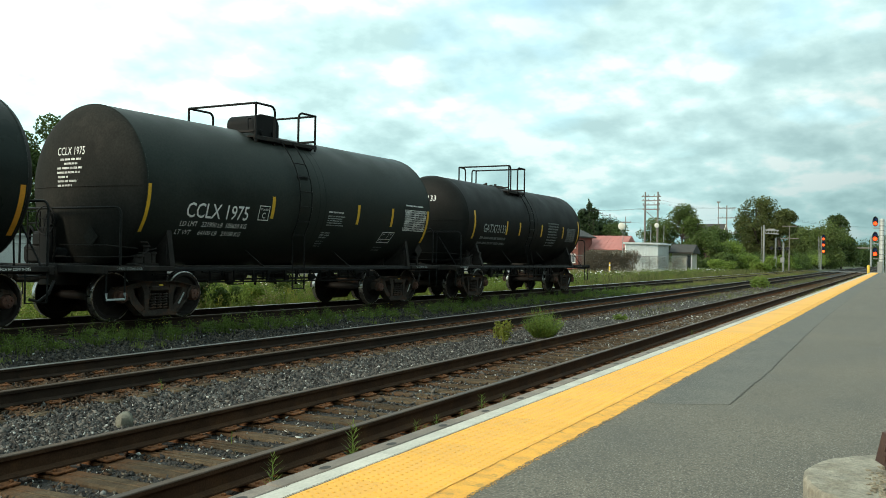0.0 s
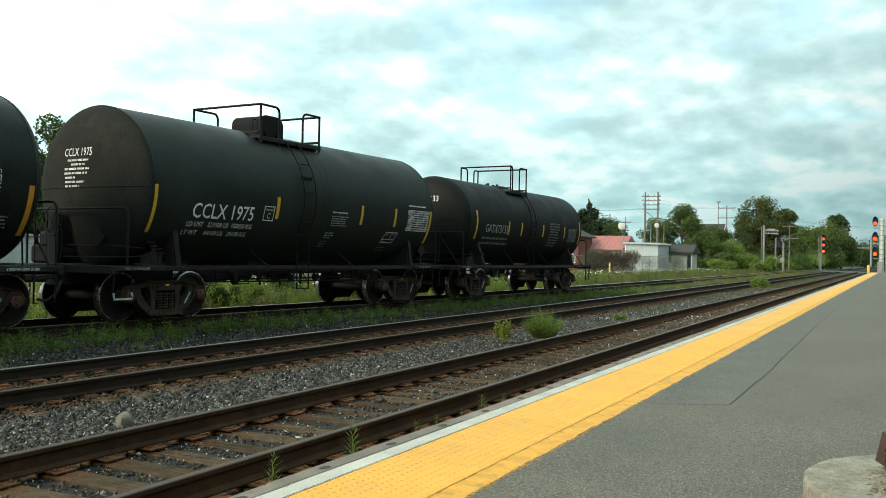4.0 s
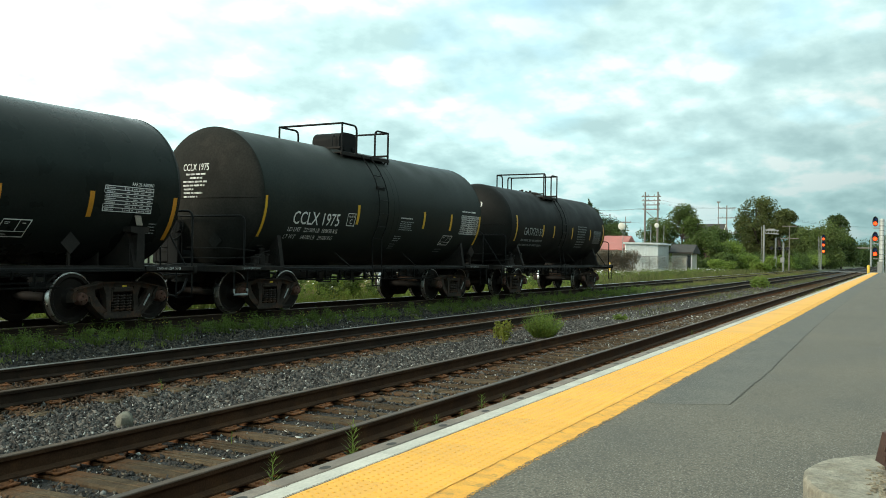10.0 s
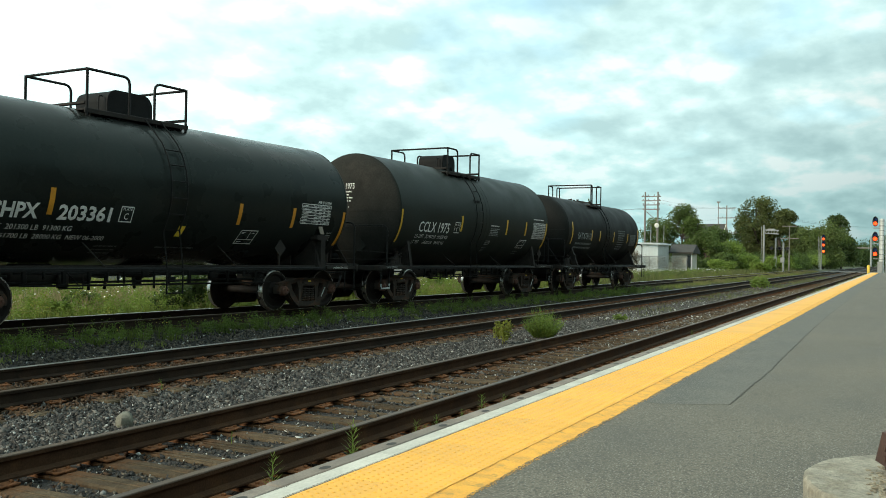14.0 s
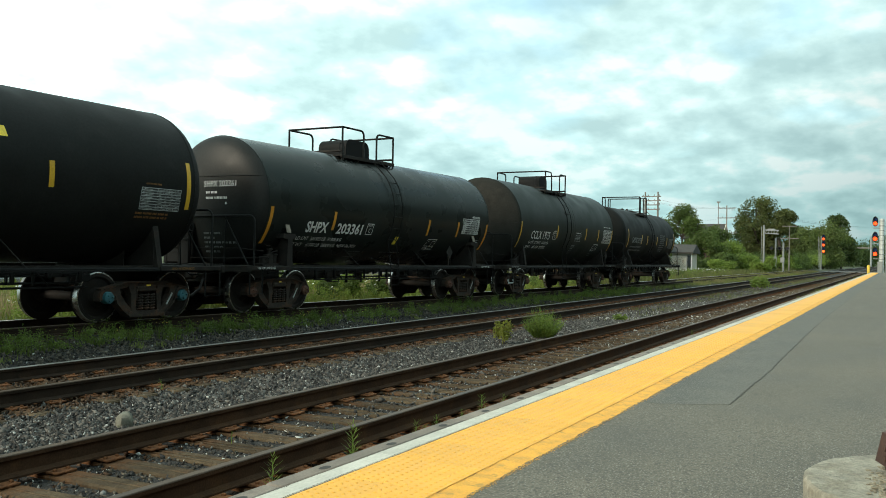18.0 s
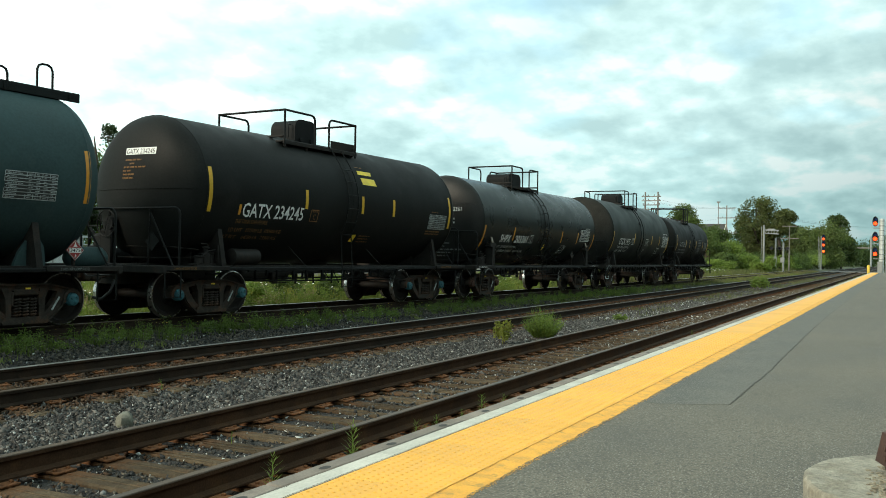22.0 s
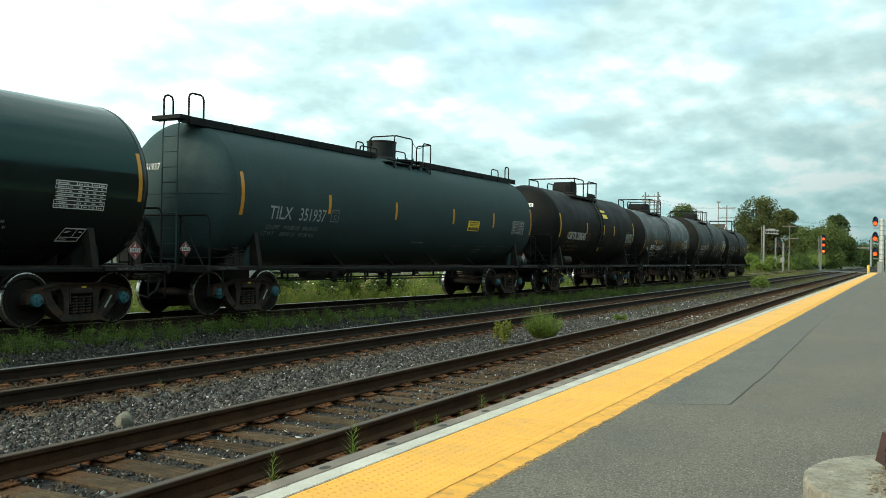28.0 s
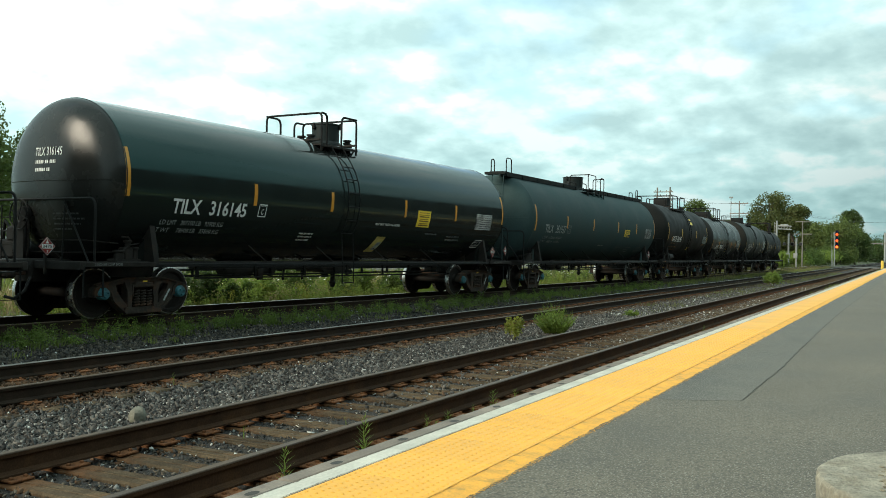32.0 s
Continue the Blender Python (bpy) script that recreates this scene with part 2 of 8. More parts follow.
TIE_WOOD = mat("weathered_creosote_tie", (0.075, 0.050, 0.029), 0.9, var=0.35, scale=5, fine=45, bump=0.6, bump_d=0.02, tint=(0.120, 0.092, 0.058), rnd=0.3, island=0.2, stain=(0.12, 0.066, 0.034), stain_scale=2.5, spec=0.15)


def rust_bands(m, at, reach, colour):
    """Rust that has run from the rails into the wood on both sides of y = -at and y = at."""
    t = m.node_tree
    b = t.nodes["Principled BSDF"]
    old = b.inputs["Base Color"].links[0].from_socket
    tc = t.nodes.new("ShaderNodeTexCoord")
    sp = t.nodes.new("ShaderNodeSeparateXYZ")
    t.links.new(tc.outputs["Object"], sp.inputs[0])
    prev = sp.outputs["Y"]
    for op, val in (("ABSOLUTE", 0.0), ("SUBTRACT", at), ("ABSOLUTE", 0.0)):
        n = t.nodes.new("ShaderNodeMath")
        n.operation = op
        t.links.new(prev, n.inputs[0])
        n.inputs[1].default_value = val
        prev = n.outputs[0]
    nz = t.nodes.new("ShaderNodeTexNoise")
    nz.inputs["Scale"].default_value = 9.0
    nz.inputs["Detail"].default_value = 5
    t.links.new(tc.outputs["Object"], nz.inputs["Vector"])
    sh = t.nodes.new("ShaderNodeMath")
    sh.operation = "MULTIPLY_ADD"
    sh.inputs[1].default_value = 0.5
    t.links.new(nz.outputs["Fac"], sh.inputs[0])
    t.links.new(prev, sh.inputs[2])
    r = ramp_node(t, [(0.2 + reach * 0.3, 0.85), (0.25 + reach, 0.0)])
    t.links.new(sh.outputs[0], r.inputs["Fac"])
    mx = t.nodes.new("ShaderNodeMix")
    mx.data_type = "RGBA"
    t.links.new(r.outputs["Color"], mx.inputs["Factor"])
    t.links.new(old, mx.inputs["A"])
    mx.inputs["B"].default_value = (*colour, 1)
    t.links.new(mx.outputs["Result"], b.inputs["Base Color"])


rust_bands(TIE_WOOD, 0.7525, 0.42, (0.13, 0.057, 0.024))
# Dark bed and dark stones; their tone also holds the shade between stones.
BALLAST = mat("ballast_bed_grey", (0.025, 0.023, 0.0205), 0.95, var=0.55, scale=14, fine=38, bump=1.0, bump_d=0.05, stain=(0.045, 0.036, 0.027), stain_scale=0.5)
STONE_DARK = mat("dark_grey_crushed_stone", (0.027, 0.0255, 0.0235), 0.75, var=0.35, scale=9, fine=70, bump=0.25, island=0.6, spec=0.4)
STONE = mat("crushed_grey_stone", (0.078, 0.0725, 0.0640), 0.7, var=0.35, scale=9, fine=70, bump=0.25, island=0.85, spec=0.45)
STONE_PALE = mat("pale_limestone_chip", (0.34, 0.345, 0.325), 0.8, var=0.2, scale=5, fine=70, bump=0.3, island=0.6)
STONE_RUST = mat("rust_dusted_stone", (0.085, 0.053, 0.033), 0.9, var=0.3, scale=5, fine=70, bump=0.3, island=0.6, spec=0.2)
BOULDER = mat("weathered_field_stone", (0.17, 0.165, 0.13), 0.85, var=0.3, scale=8, fine=50, bump=0.5, stain=(0.12, 0.125, 0.08), stain_scale=6)
SOIL = mat("grassy_soil", (0.055, 0.07, 0.025), 0.95, var=0.45, scale=1.5, fine=20, bump=0.8, bump_d=0.05, stain=(0.12, 0.11, 0.07), stain_scale=0.6)
GRAVEL_LOT = mat("pale_gravel_lot", (0.09, 0.088, 0.078), 0.95, var=0.45, scale=3, fine=9, bump=0.8, bump_d=0.04, stain=(0.065, 0.062, 0.052), stain_scale=0.3)
ASPHALT = mat("worn_platform_asphalt", (0.147, 0.131, 0.102), 0.85, var=0.26, scale=0.7, fine=120, bump=0.35, bump_d=0.006, stain=(0.121, 0.109, 0.086), stain_scale=0.35, stain_at=0.5, grain=0.32)
ASPHALT_DARK = mat("newer_asphalt_patch", (0.126, 0.122, 0.104), 0.85, var=0.26, scale=1.2, fine=120, bump=0.35, bump_d=0.006, grain=0.32, stain=(0.150, 0.142, 0.118), stain_scale=2.2)
# Flat strips in this grey stand for the shade inside open cracks.
CRACK_SHADE = mat("open_crack_shade", (0.085, 0.081, 0.07), 0.8, var=0.3, scale=8, fine=60, bump=0.2)


def speckle(m, scale, at, colour, amount=0.8, big=0.0):
    """Sparse chips of another colour lying in the surface."""
    t = m.node_tree
    b = t.nodes["Principled BSDF"]
    old = b.inputs["Base Color"].links[0].from_socket
    tc = t.nodes.new("ShaderNodeTexCoord")
    nz = t.nodes.new("ShaderNodeTexNoise")
    nz.inputs["Scale"].default_value = scale
    nz.inputs["Detail"].default_value = big
    t.links.new(tc.outputs["Object"], nz.inputs["Vector"])
    r = ramp_node(t, [(at, 0.0), (at + 0.05, amount)])
    t.links.new(nz.outputs["Fac"], r.inputs["Fac"])
    mx = t.nodes.new("ShaderNodeMix")
    mx.data_type = "RGBA"
    t.links.new(r.outputs["Color"], mx.inputs["Factor"])
    t.links.new(old, mx.inputs["A"])
    mx.inputs["B"].default_value = (*colour, 1)
    t.links.new(mx.outputs["Result"], b.inputs["Base Color"])


speckle(ASPHALT, 75, 0.64, (0.31, 0.30, 0.25))
speckle(ASPHALT, 58, 0.59, (0.075, 0.07, 0.058))
speckle(ASPHALT_DARK, 75, 0.65, (0.29, 0.28, 0.24))
speckle(ASPHALT_DARK, 58, 0.64, (0.07, 0.067, 0.06))
GRIME = mat("orange_brown_joint_grime", (0.60, 0.285, 0.045), 0.9, var=0.4, scale=30, fine=120, bump=0.3)
STONE_DIRT = mat("dirt_dusted_stone", (0.080, 0.070, 0.055), 0.9, var=0.3, scale=5, fine=70, bump=0.3, island=0.85, spec=0.2)
CONCRETE = mat("weathered_concrete", (0.31, 0.285, 0.225), 0.9, var=0.28, scale=11, fine=70, bump=0.7, bump_d=0.012, stain=(0.20, 0.175, 0.125), stain_scale=4, stain_at=0.5)

MORTAR = mat("crumbled_mortar", (0.24, 0.21, 0.15), 0.95, var=0.35, scale=12, fine=70, bump=0.5)
EDGE_CONC = mat("platform_edge_concrete", (0.225, 0.192, 0.16), 0.9, var=0.2, scale=3, fine=60, bump=0.3, stain=(0.15, 0.13, 0.11), stain_scale=2, rnd=0.12)
GRIT = mat("grey_brown_grit", (0.13, 0.115, 0.095), 0.95, var=0.3, scale=20, fine=80, bump=0.2)
EDGE_WHITE = mat("worn_white_line_paint", (0.56, 0.54, 0.47), 0.75, var=0.15, scale=3, fine=50, bump=0.15, stain=(0.44, 0.42, 0.36), stain_scale=2)
TACTILE = mat("yellow_tactile_tile", (0.88, 0.440, 0.06), 0.6, var=0.08, scale=2, fine=50, bump=0.1, rnd=0.05, stain=(0.80, 0.40, 0.055), stain_scale=1.5)
YELLOW_STRIP = mat("worn_yellow_strip_paint", (0.84, 0.41, 0.055), 0.75, var=0.16, scale=7, fine=90, bump=0.4, stain=(0.40, 0.24, 0.07), stain_scale=9, stain_at=0.57)
DRAIN = mat("dark_recess", (0.05, 0.05, 0.045), 0.9, var=0.2, bump=0)
BROWN_STEEL = mat("brown_painted_steel", (0.07, 0.036, 0.028), 0.6, var=0.25, scale=8, fine=60, bump=0.15)
ROAD = mat("crossing_asphalt", (0.16, 0.155, 0.145), 0.9, var=0.2, scale=1, fine=20, bump=0.3)

# The shed's sunlit front and shaded side are told apart by wall colour.
SHED_WALL = mat("white_corrugated_metal", (0.78, 0.81, 0.79), 0.6, var=0.08, scale=1, fine=10, bump=0.05, stain=(0.64, 0.67, 0.64), stain_scale=0.6)
SHED_SIDE = mat("grey_metal_cladding", (0.44, 0.47, 0.46), 0.6, var=0.1, scale=1, fine=10, bump=0.05)
ROOF_DARK = mat("dark_asphalt_shingle", (0.05, 0.048, 0.045), 0.9, var=0.25, scale=3, fine=18, bump=0.4, island=0.2)
ROOF_PINK = mat("faded_pink_red_roof", (0.42, 0.16, 0.14), 0.7, var=0.1, scale=0.6, fine=8, bump=0.2, stain=(0.47, 0.21, 0.185), stain_scale=0.5)
BRICK = mat("red_brick", (0.17, 0.055, 0.04), 0.85, var=0.25, scale=3, fine=25, bump=0.3, island=0.2)
PALE_WALL = mat("pale_cream_siding", (0.55, 0.52, 0.44), 0.7, var=0.1, scale=1, fine=12, bump=0.1)
WINDOW_GLASS = mat("dark_window_glass", (0.03, 0.035, 0.04), 0.08, var=0.1, bump=0)
WINDOW_WHITE = mat("white_window_frame_paint", (0.7, 0.7, 0.68), 0.6, var=0.1, bump=0.05)
POLE_WOOD = mat("grey_weathered_pole_wood", (0.20, 0.185, 0.165), 0.9, var=0.25, scale=2, fine=20, bump=0.3)
GALV = mat("galvanised_steel", (0.32, 0.33, 0.32), 0.45, 0.6, var=0.15, scale=4, fine=30, bump=0.05)
BRIGHT_ALU = mat("bright_aluminium_paint", (0.52, 0.54, 0.52), 0.5, 0.1, var=0.12, scale=4, fine=30, bump=0.05)
SILVER_PAINT = mat("aluminium_paint", (0.27, 0.28, 0.27), 0.5, 0.2, var=0.12, scale=4, fine=30, bump=0.05)
SIGNAL_BLACK = mat("signal_black_paint", (0.015, 0.015, 0.016), 0.5, var=0.2, scale=5, fine=30, bump=0.05)
LENS_BLUE = mat("unlit_signal_lens", (0.02, 0.04, 0.12), 0.15, var=0.1, bump=0)
RED_LIGHT = glow("lit_red_signal_lens", (1.0, 0.06, 0.01), 3.2)
AMBER_LIGHT = glow("lit_orange_signal_lens", (1.0, 0.12, 0.015), 3.2)
YELLOW_POST = mat("yellow_post_paint", (0.70, 0.46, 0.05), 0.6, var=0.12, scale=5, fine=30, bump=0.1)
WIRE = mat("dark_wire", (0.05, 0.05, 0.05), 0.7, var=0.1, bump=0)
DISH_WHITE = mat("white_dish_paint", (0.72, 0.70, 0.62), 0.6, var=0.08, bump=0.05)
BARK = mat("tree_bark", (0.07, 0.055, 0.04), 0.9, var=0.3, scale=3, fine=20, bump=0.6, bump_d=0.03)
LEAF_A = leafy("maple_leaf_green", (0.056, 0.090, 0.024), (0.112, 0.155, 0.040))
LEAF_B = leafy("dark_leaf_green", (0.042, 0.07, 0.022), (0.078, 0.115, 0.034))
LEAF_C = leafy("bright_shrub_green", (0.115, 0.175, 0.030), (0.21, 0.28, 0.06))
LEAF_WEED = leafy("fresh_weed_green", (0.075, 0.125, 0.022), (0.15, 0.21, 0.045))
LEAF_MID = leafy("mid_green_tree_leaf", (0.078, 0.108, 0.032), (0.145, 0.180, 0.054))
LEAF_Y = leafy("yellow_green_weed", (0.17, 0.19, 0.030), (0.28, 0.29, 0.06))
LEAF_PINE = leafy("pine_needle_green", (0.024, 0.044, 0.018), (0.042, 0.068, 0.026))
LEAF_OLIVE = leafy("olive_leaf_green", (0.060, 0.077, 0.024), (0.110, 0.125, 0.040))
VINE_BROWN = leafy("dry_brown_vine", (0.15, 0.122, 0.10), (0.24, 0.20, 0.16))
GRASS = leafy("track_grass_green", (0.118, 0.155, 0.034), (0.20, 0.235, 0.058), 0.4)
GRASS_DRY = leafy("dry_meadow_grass", (0.14, 0.14, 0.05), (0.24, 0.22, 0.10), 0.3)
# Darker copy of GRASS; the shade beside the train is in its colour.
GRASS_SHADE = leafy("shaded_track_grass", (0.060, 0.092, 0.018), (0.115, 0.150, 0.034), 0.4)
GRASS_OLIVE = leafy("rough_olive_grass", (0.095, 0.115, 0.040), (0.16, 0.165, 0.07), 0.3)
GRASS_TAN = leafy("tan_seed_head_grass", (0.23, 0.185, 0.105), (0.34, 0.27, 0.16), 0.3)
FLOWER = mat("white_wild_flower", (0.75, 0.76, 0.70), 0.8, var=0.1, bump=0)
FLOWER_Y = mat("yellow_wild_flower", (0.6, 0.5, 0.05), 0.8, var=0.1, bump=0)


# ---------------------------------------------------------------- mesh tools
class Shape:
    """Collects points and faces for one mesh."""

    def __init__(self):
        self.v, self.f = [], []

    def add(self, pts, faces):
        n = len(self.v)
        self.v += [tuple(p) for p in pts]
        self.f += [tuple(n + i for i in q) for q in faces]
        return self

    def box(self, c, s, chamfer=0.0, turn=None):
        hx, hy, hz = s[0] / 2, s[1] / 2, s[2] / 2
        k = min(chamfer, hx * 0.9, hy * 0.9, hz * 0.9)
        pts, idx = [], {}
        for sx in (-1, 1):
            for sy in (-1, 1):
                for sz in (-1, 1):
                    tri = ((sx * hx, sy * (hy - k), sz * (hz - k)), (sx * (hx - k), sy * hy, sz * (hz - k)), (sx * (hx - k), sy * (hy - k), sz * hz))
                    for a in range(3 if k else 1):
                        idx[sx, sy, sz, a] = len(pts)
                        pts.append(tri[a] if k else (sx * hx, sy * hy, sz * hz))
        g = lambda sx, sy, sz, a: idx[sx, sy, sz, a if k else 0]
        fs = []
        for s1 in (-1, 1):
            for a in range(3):
                q = []
                for u, w in ((-1, -1), (1, -1), (1, 1), (-1, 1)):
                    sg = [0, 0, 0]
                    sg[a], sg[(a + 1) % 3], sg[(a + 2) % 3] = s1, u, w
                    q.append(g(*sg, a))
                fs.append(q if s1 > 0 else q[::-1])
        if k:
            for a in range(3):
                b, c2 = (a + 1) % 3, (a + 2) % 3
                for s1 in (-1, 1):
                    for s2 in (-1, 1):
                        q = []
                        for e, ax in ((-1, b), (-1, c2), (1, c2), (1, b)):
                            sg = [0, 0, 0]
                            sg[a], sg[b], sg[c2] = e, s1, s2
                            q.append(g(*sg, ax))
                        fs.append(q if s1 * s2 > 0 else q[::-1])
            for sx in (-1, 1):
                for sy in (-1, 1):
                    for sz in (-1, 1):
                        q = [g(sx, sy, sz, a) for a in range(3)]
                        fs.append(q if sx * sy * sz > 0 else q[::-1])
        out = []
        for p in pts:
            p = Vector(p)
            if turn is not None:
                p = turn @ p
            out.append(p + Vector(c))
        return self.add(out, fs)

    def tube(self, pts, r, n=6, closed=False, ends=True):
        pts = [Vector(p) for p in pts]
        m = len(pts)
        rings = []
        ref = None
        for i, p in enumerate(pts):
            d = (pts[(i + 1) % m] - pts[i - 1]) if closed else (pts[min(i + 1, m - 1)] - pts[max(i - 1, 0)])
            d.normalize()
            if ref is None:
                ref = Vector((0, 0, 1)) if abs(d.z) < 0.9 else Vector((1, 0, 0))
            e1 = (ref - d * ref.dot(d)).normalized()
            ref = e1
            e2 = d.cross(e1)
            rad = r[i] if isinstance(r, (list, tuple)) else r
            rings.append([p + (e1 * math.cos(2 * math.pi * k / n) + e2 * math.sin(2 * math.pi * k / n)) * rad for k in range(n)])
        fs = []
        for i in range(m if closed else m - 1):
            j = (i + 1) % m
            for k in range(n):
                fs.append((i * n + k, i * n + (k + 1) % n, j * n + (k + 1) % n, j * n + k))
        if ends and not closed:
            fs.append(tuple(range(n))[::-1])
            fs.append(tuple((m - 1) * n + k for k in range(n)))
        return self.add([p for ring in rings for p in ring], fs)

    def lathe(self, prof, n=24, axis="x", c=(0, 0, 0), caps=True):
        """prof: (along the axis, radius)."""
        pts = []
        for a, r in prof:
            for k in range(n):
                t = 2 * math.pi * k / n
                u, w = r * math.cos(t), r * math.sin(t)
                p = (a, u, w) if axis == "x" else ((w, a, u) if axis == "y" else (u, w, a))
                pts.append((p[0] + c[0], p[1] + c[1], p[2] + c[2]))
        fs = []
        for i in range(len(prof) - 1):
            for k in range(n):
                fs.append((i * n + k, i * n + (k + 1) % n, (i + 1) * n + (k + 1) % n, (i + 1) * n + k))
        if caps:
            fs.append(tuple(range(n))[::-1])
            fs.append(tuple((len(prof) - 1) * n + k for k in range(n)))
        return self.add(pts, fs)

    def prism(self, poly, a, b, plane="xz"):
        """A flat outline (in the xz, yz or xy plane) given depth from a to b."""
        put = {"xz": lambda u, w, d: (u, d, w), "yz": lambda u, w, d: (d, u, w), "xy": lambda u, w, d: (u, w, d)}[plane]
        n = len(poly)
        pts = [put(u, w, a) for u, w in poly] + [put(u, w, b) for u, w in poly]
        fs = [tuple(range(n)), tuple(range(n, 2 * n))[::-1]] + [(i, n + i, n + (i + 1) % n, (i + 1) % n) for i in range(n)]
        return self.add(pts, fs)

    def mesh(self, name, material, smooth=True, fix=True):
        me = bpy.data.meshes.new(name)
        me.from_pydata(self.v, [], self.f)
        if fix:
            bm = bmesh.new()
            bm.from_mesh(me)
            bmesh.ops.recalc_face_normals(bm, faces=bm.faces)
            bm.to_mesh(me)
            bm.free()
        me.materials.append(material)
        if smooth:
            me.polygons.foreach_set("use_smooth", [True] * len(me.polygons))
            me.set_sharp_from_angle(angle=radians(38))
        return me


def bend(pts, r=0.1):
    """The same run of pipe with each corner rounded off."""
    out = [Vector(pts[0])]
    for a, b, c in zip(pts, pts[1:], pts[2:]):
        a, b, c = Vector(a), Vector(b), Vector(c)
        p = b + (a - b).normalized() * min(r, (a - b).length * 0.45)
        q = b + (c - b).normalized() * min(r, (c - b).length * 0.45)
        for u in (0.0, 0.25, 0.5, 0.75, 1.0):
            out.append(p.lerp(b, u).lerp(b.lerp(q, u), u))
    return out + [Vector(pts[-1])]


def part(name, shape, material, parent=None, label="", at=None, fix=True, smooth=True):
    """Links one mesh object, under a thing or a part where parent is given."""
    me = shape if isinstance(shape, bpy.types.Mesh) else shape.mesh(name, material, smooth, fix)
    ob = new(name, me)
    if parent:
        ob.parent = parent
    if at is not None:
        ob.matrix_basis = at
    if label:
        ob["label"] = label
    return ob


def thing(name, label, category, group="", kind="", at=None):
    ob = new(name)
    if at is not None:
        ob.matrix_basis = at
    return tagged(ob, label, category, group, kind)


def cloud_mesh(name, verts, faces, material, smooth=False):
    """Quick mesh from number arrays; faces all of one size."""
    me = bpy.data.meshes.new(name)
    nf, k = faces.shape
    me.vertices.add(len(verts))
    me.vertices.foreach_set("co", np.asarray(verts, dtype=np.float32).ravel())
    me.loops.add(nf * k)
    me.loops.foreach_set("vertex_index", faces.astype(np.int32).ravel())
    me.polygons.add(nf)
    me.polygons.foreach_set("loop_start", np.arange(0, nf * k, k, dtype=np.int32))
    me.update(calc_edges=True)
    me.materials.append(material)
    if smooth:
        me.polygons.foreach_set("use_smooth", [True] * nf)
    return me


# ---------------------------------------------------------------- plan
GAUGE = 1.505                      # between rail centres
TRACK_1, TRACK_2 = 4.169, 8.249    # nearer rail of each
D3 = -0.04412                      # the far track draws in on the others at first
RAIL_3 = 0.166                     # its rails lie higher
EDGE = 3.231                       # platform edge
PLAT = 0.15


def y3(x):
    """Centre line of the far track: it draws in, then swings over to run beside the others."""
    u = max(0.0, min(32.0, x - 20.0))
    return 13.4955 + D3 * (min(x, 52.0) - 15) - D3 * u * u / 64 + 0.004 * max(0.0, x - 52.0)


def ground_z(x, y):
    pts = ((-60, -0.42), (3.0, -0.42), (3.3, -0.23), (6.4, -0.225), (7.0, -0.25), (7.8, -0.235), (10.3, -0.23), (y3(x) - 1.9, -0.08),
           (y3(x) - 1.3, -0.045), (y3(x) + 1.5, -0.045), (y3(x) + 2.6, -0.12), (22, -0.05), (40, 0.0), (4000, 0.0))
    for (a, za), (b, zb) in zip(pts, pts[1:]):
        if y <= b:
            return za + (zb - za) * max(0, min(1, (y - a) / max(1e-6, b - a)))
    return 0.0


def sheet(name, xs, ys, material, lift, label="", kind="structure", category="ground", shift=None):
    s = Shape()
    pts = []
    for x in xs:
        for y in ys:
            yy = y + (shift(x) if shift else 0)
            pts.append((x, yy, ground_z(x, yy) + lift + 0.012 * noise.noise(Vector((x * 0.9, yy * 0.9, 3.1)))))
    n = len(ys)
    fs = [(i * n + j, (i + 1) * n + j, (i + 1) * n + j + 1, i * n + j + 1) for i in range(len(xs) - 1) for j in range(n - 1)]
    s.add(pts, fs)
    ob = part(name, s, material, fix=False)
    return tagged(ob, label, category, kind=kind)


def steps(a, b, d):
    n = max(1, int(round((b - a) / d)))
    return [a + (b - a) * i / n for i in range(n + 1)]


XS = [-3000, -800, -200, -60] + steps(-20, 60, 2.0) + steps(66, 150, 6) + [200, 300, 500, 900, 1800, 4000]
YS = [-3000, -600, -100, -20, 2.5, 3.0, 3.3, 5, 6.4, 7, 7.8, 9, 10.3, 11, 11.6, 12.2, 13, 14, 15, 15.6, 16.2, 17, 18, 20, 22, 26, 32, 40, 60, 120, 300, 900, 3000]
sheet("ground", XS, YS, SOIL, -0.03, "grassy soil with dry patches", "structure")
sheet("track_bed", steps(-16, 60, 1.5) + steps(66, 420, 12), [3.05, 3.3, 4, 5, 6, 6.4, 6.7, 7, 7.4, 7.8, 8.4, 9, 9.6, 10.3, 10.7, 11.1, 11.5], BALLAST, 0.0,
      "grey crushed-stone track ballast", category="ballast")
sheet("far_track_bed", steps(-16, 60, 1.5) + steps(64, 160, 4), [-1.7, -1.3, -0.7, 0, 0.7, 1.3, 1.6], BALLAST, 0.004, "stone ballast under the far track", category="ballast", shift=y3)
sheet("gravel_lot", steps(26, 100, 3), [29, 32, 36, 41, 46, 52], GRAVEL_LOT, 0.02, "pale gravel yard behind the far track", category="gravel")

# ---------------------------------------------------------------- platform
PX0, PX1 = -8.0, 140.0
platform = tagged(new("platform"), "low asphalt station platform with a yellow tactile edge", "platform", kind="structure")
s = Shape()
s.prism([(-14, -0.6), (EDGE - 0.13, -0.6), (EDGE - 0.13, PLAT - 0.004), (2.2, PLAT - 0.004), (-3, PLAT - 0.01), (-14, PLAT - 0.06)], PX0, PX1, "yz")
part("slab", s, ASPHALT, platform, "grey worn asphalt", smooth=False)
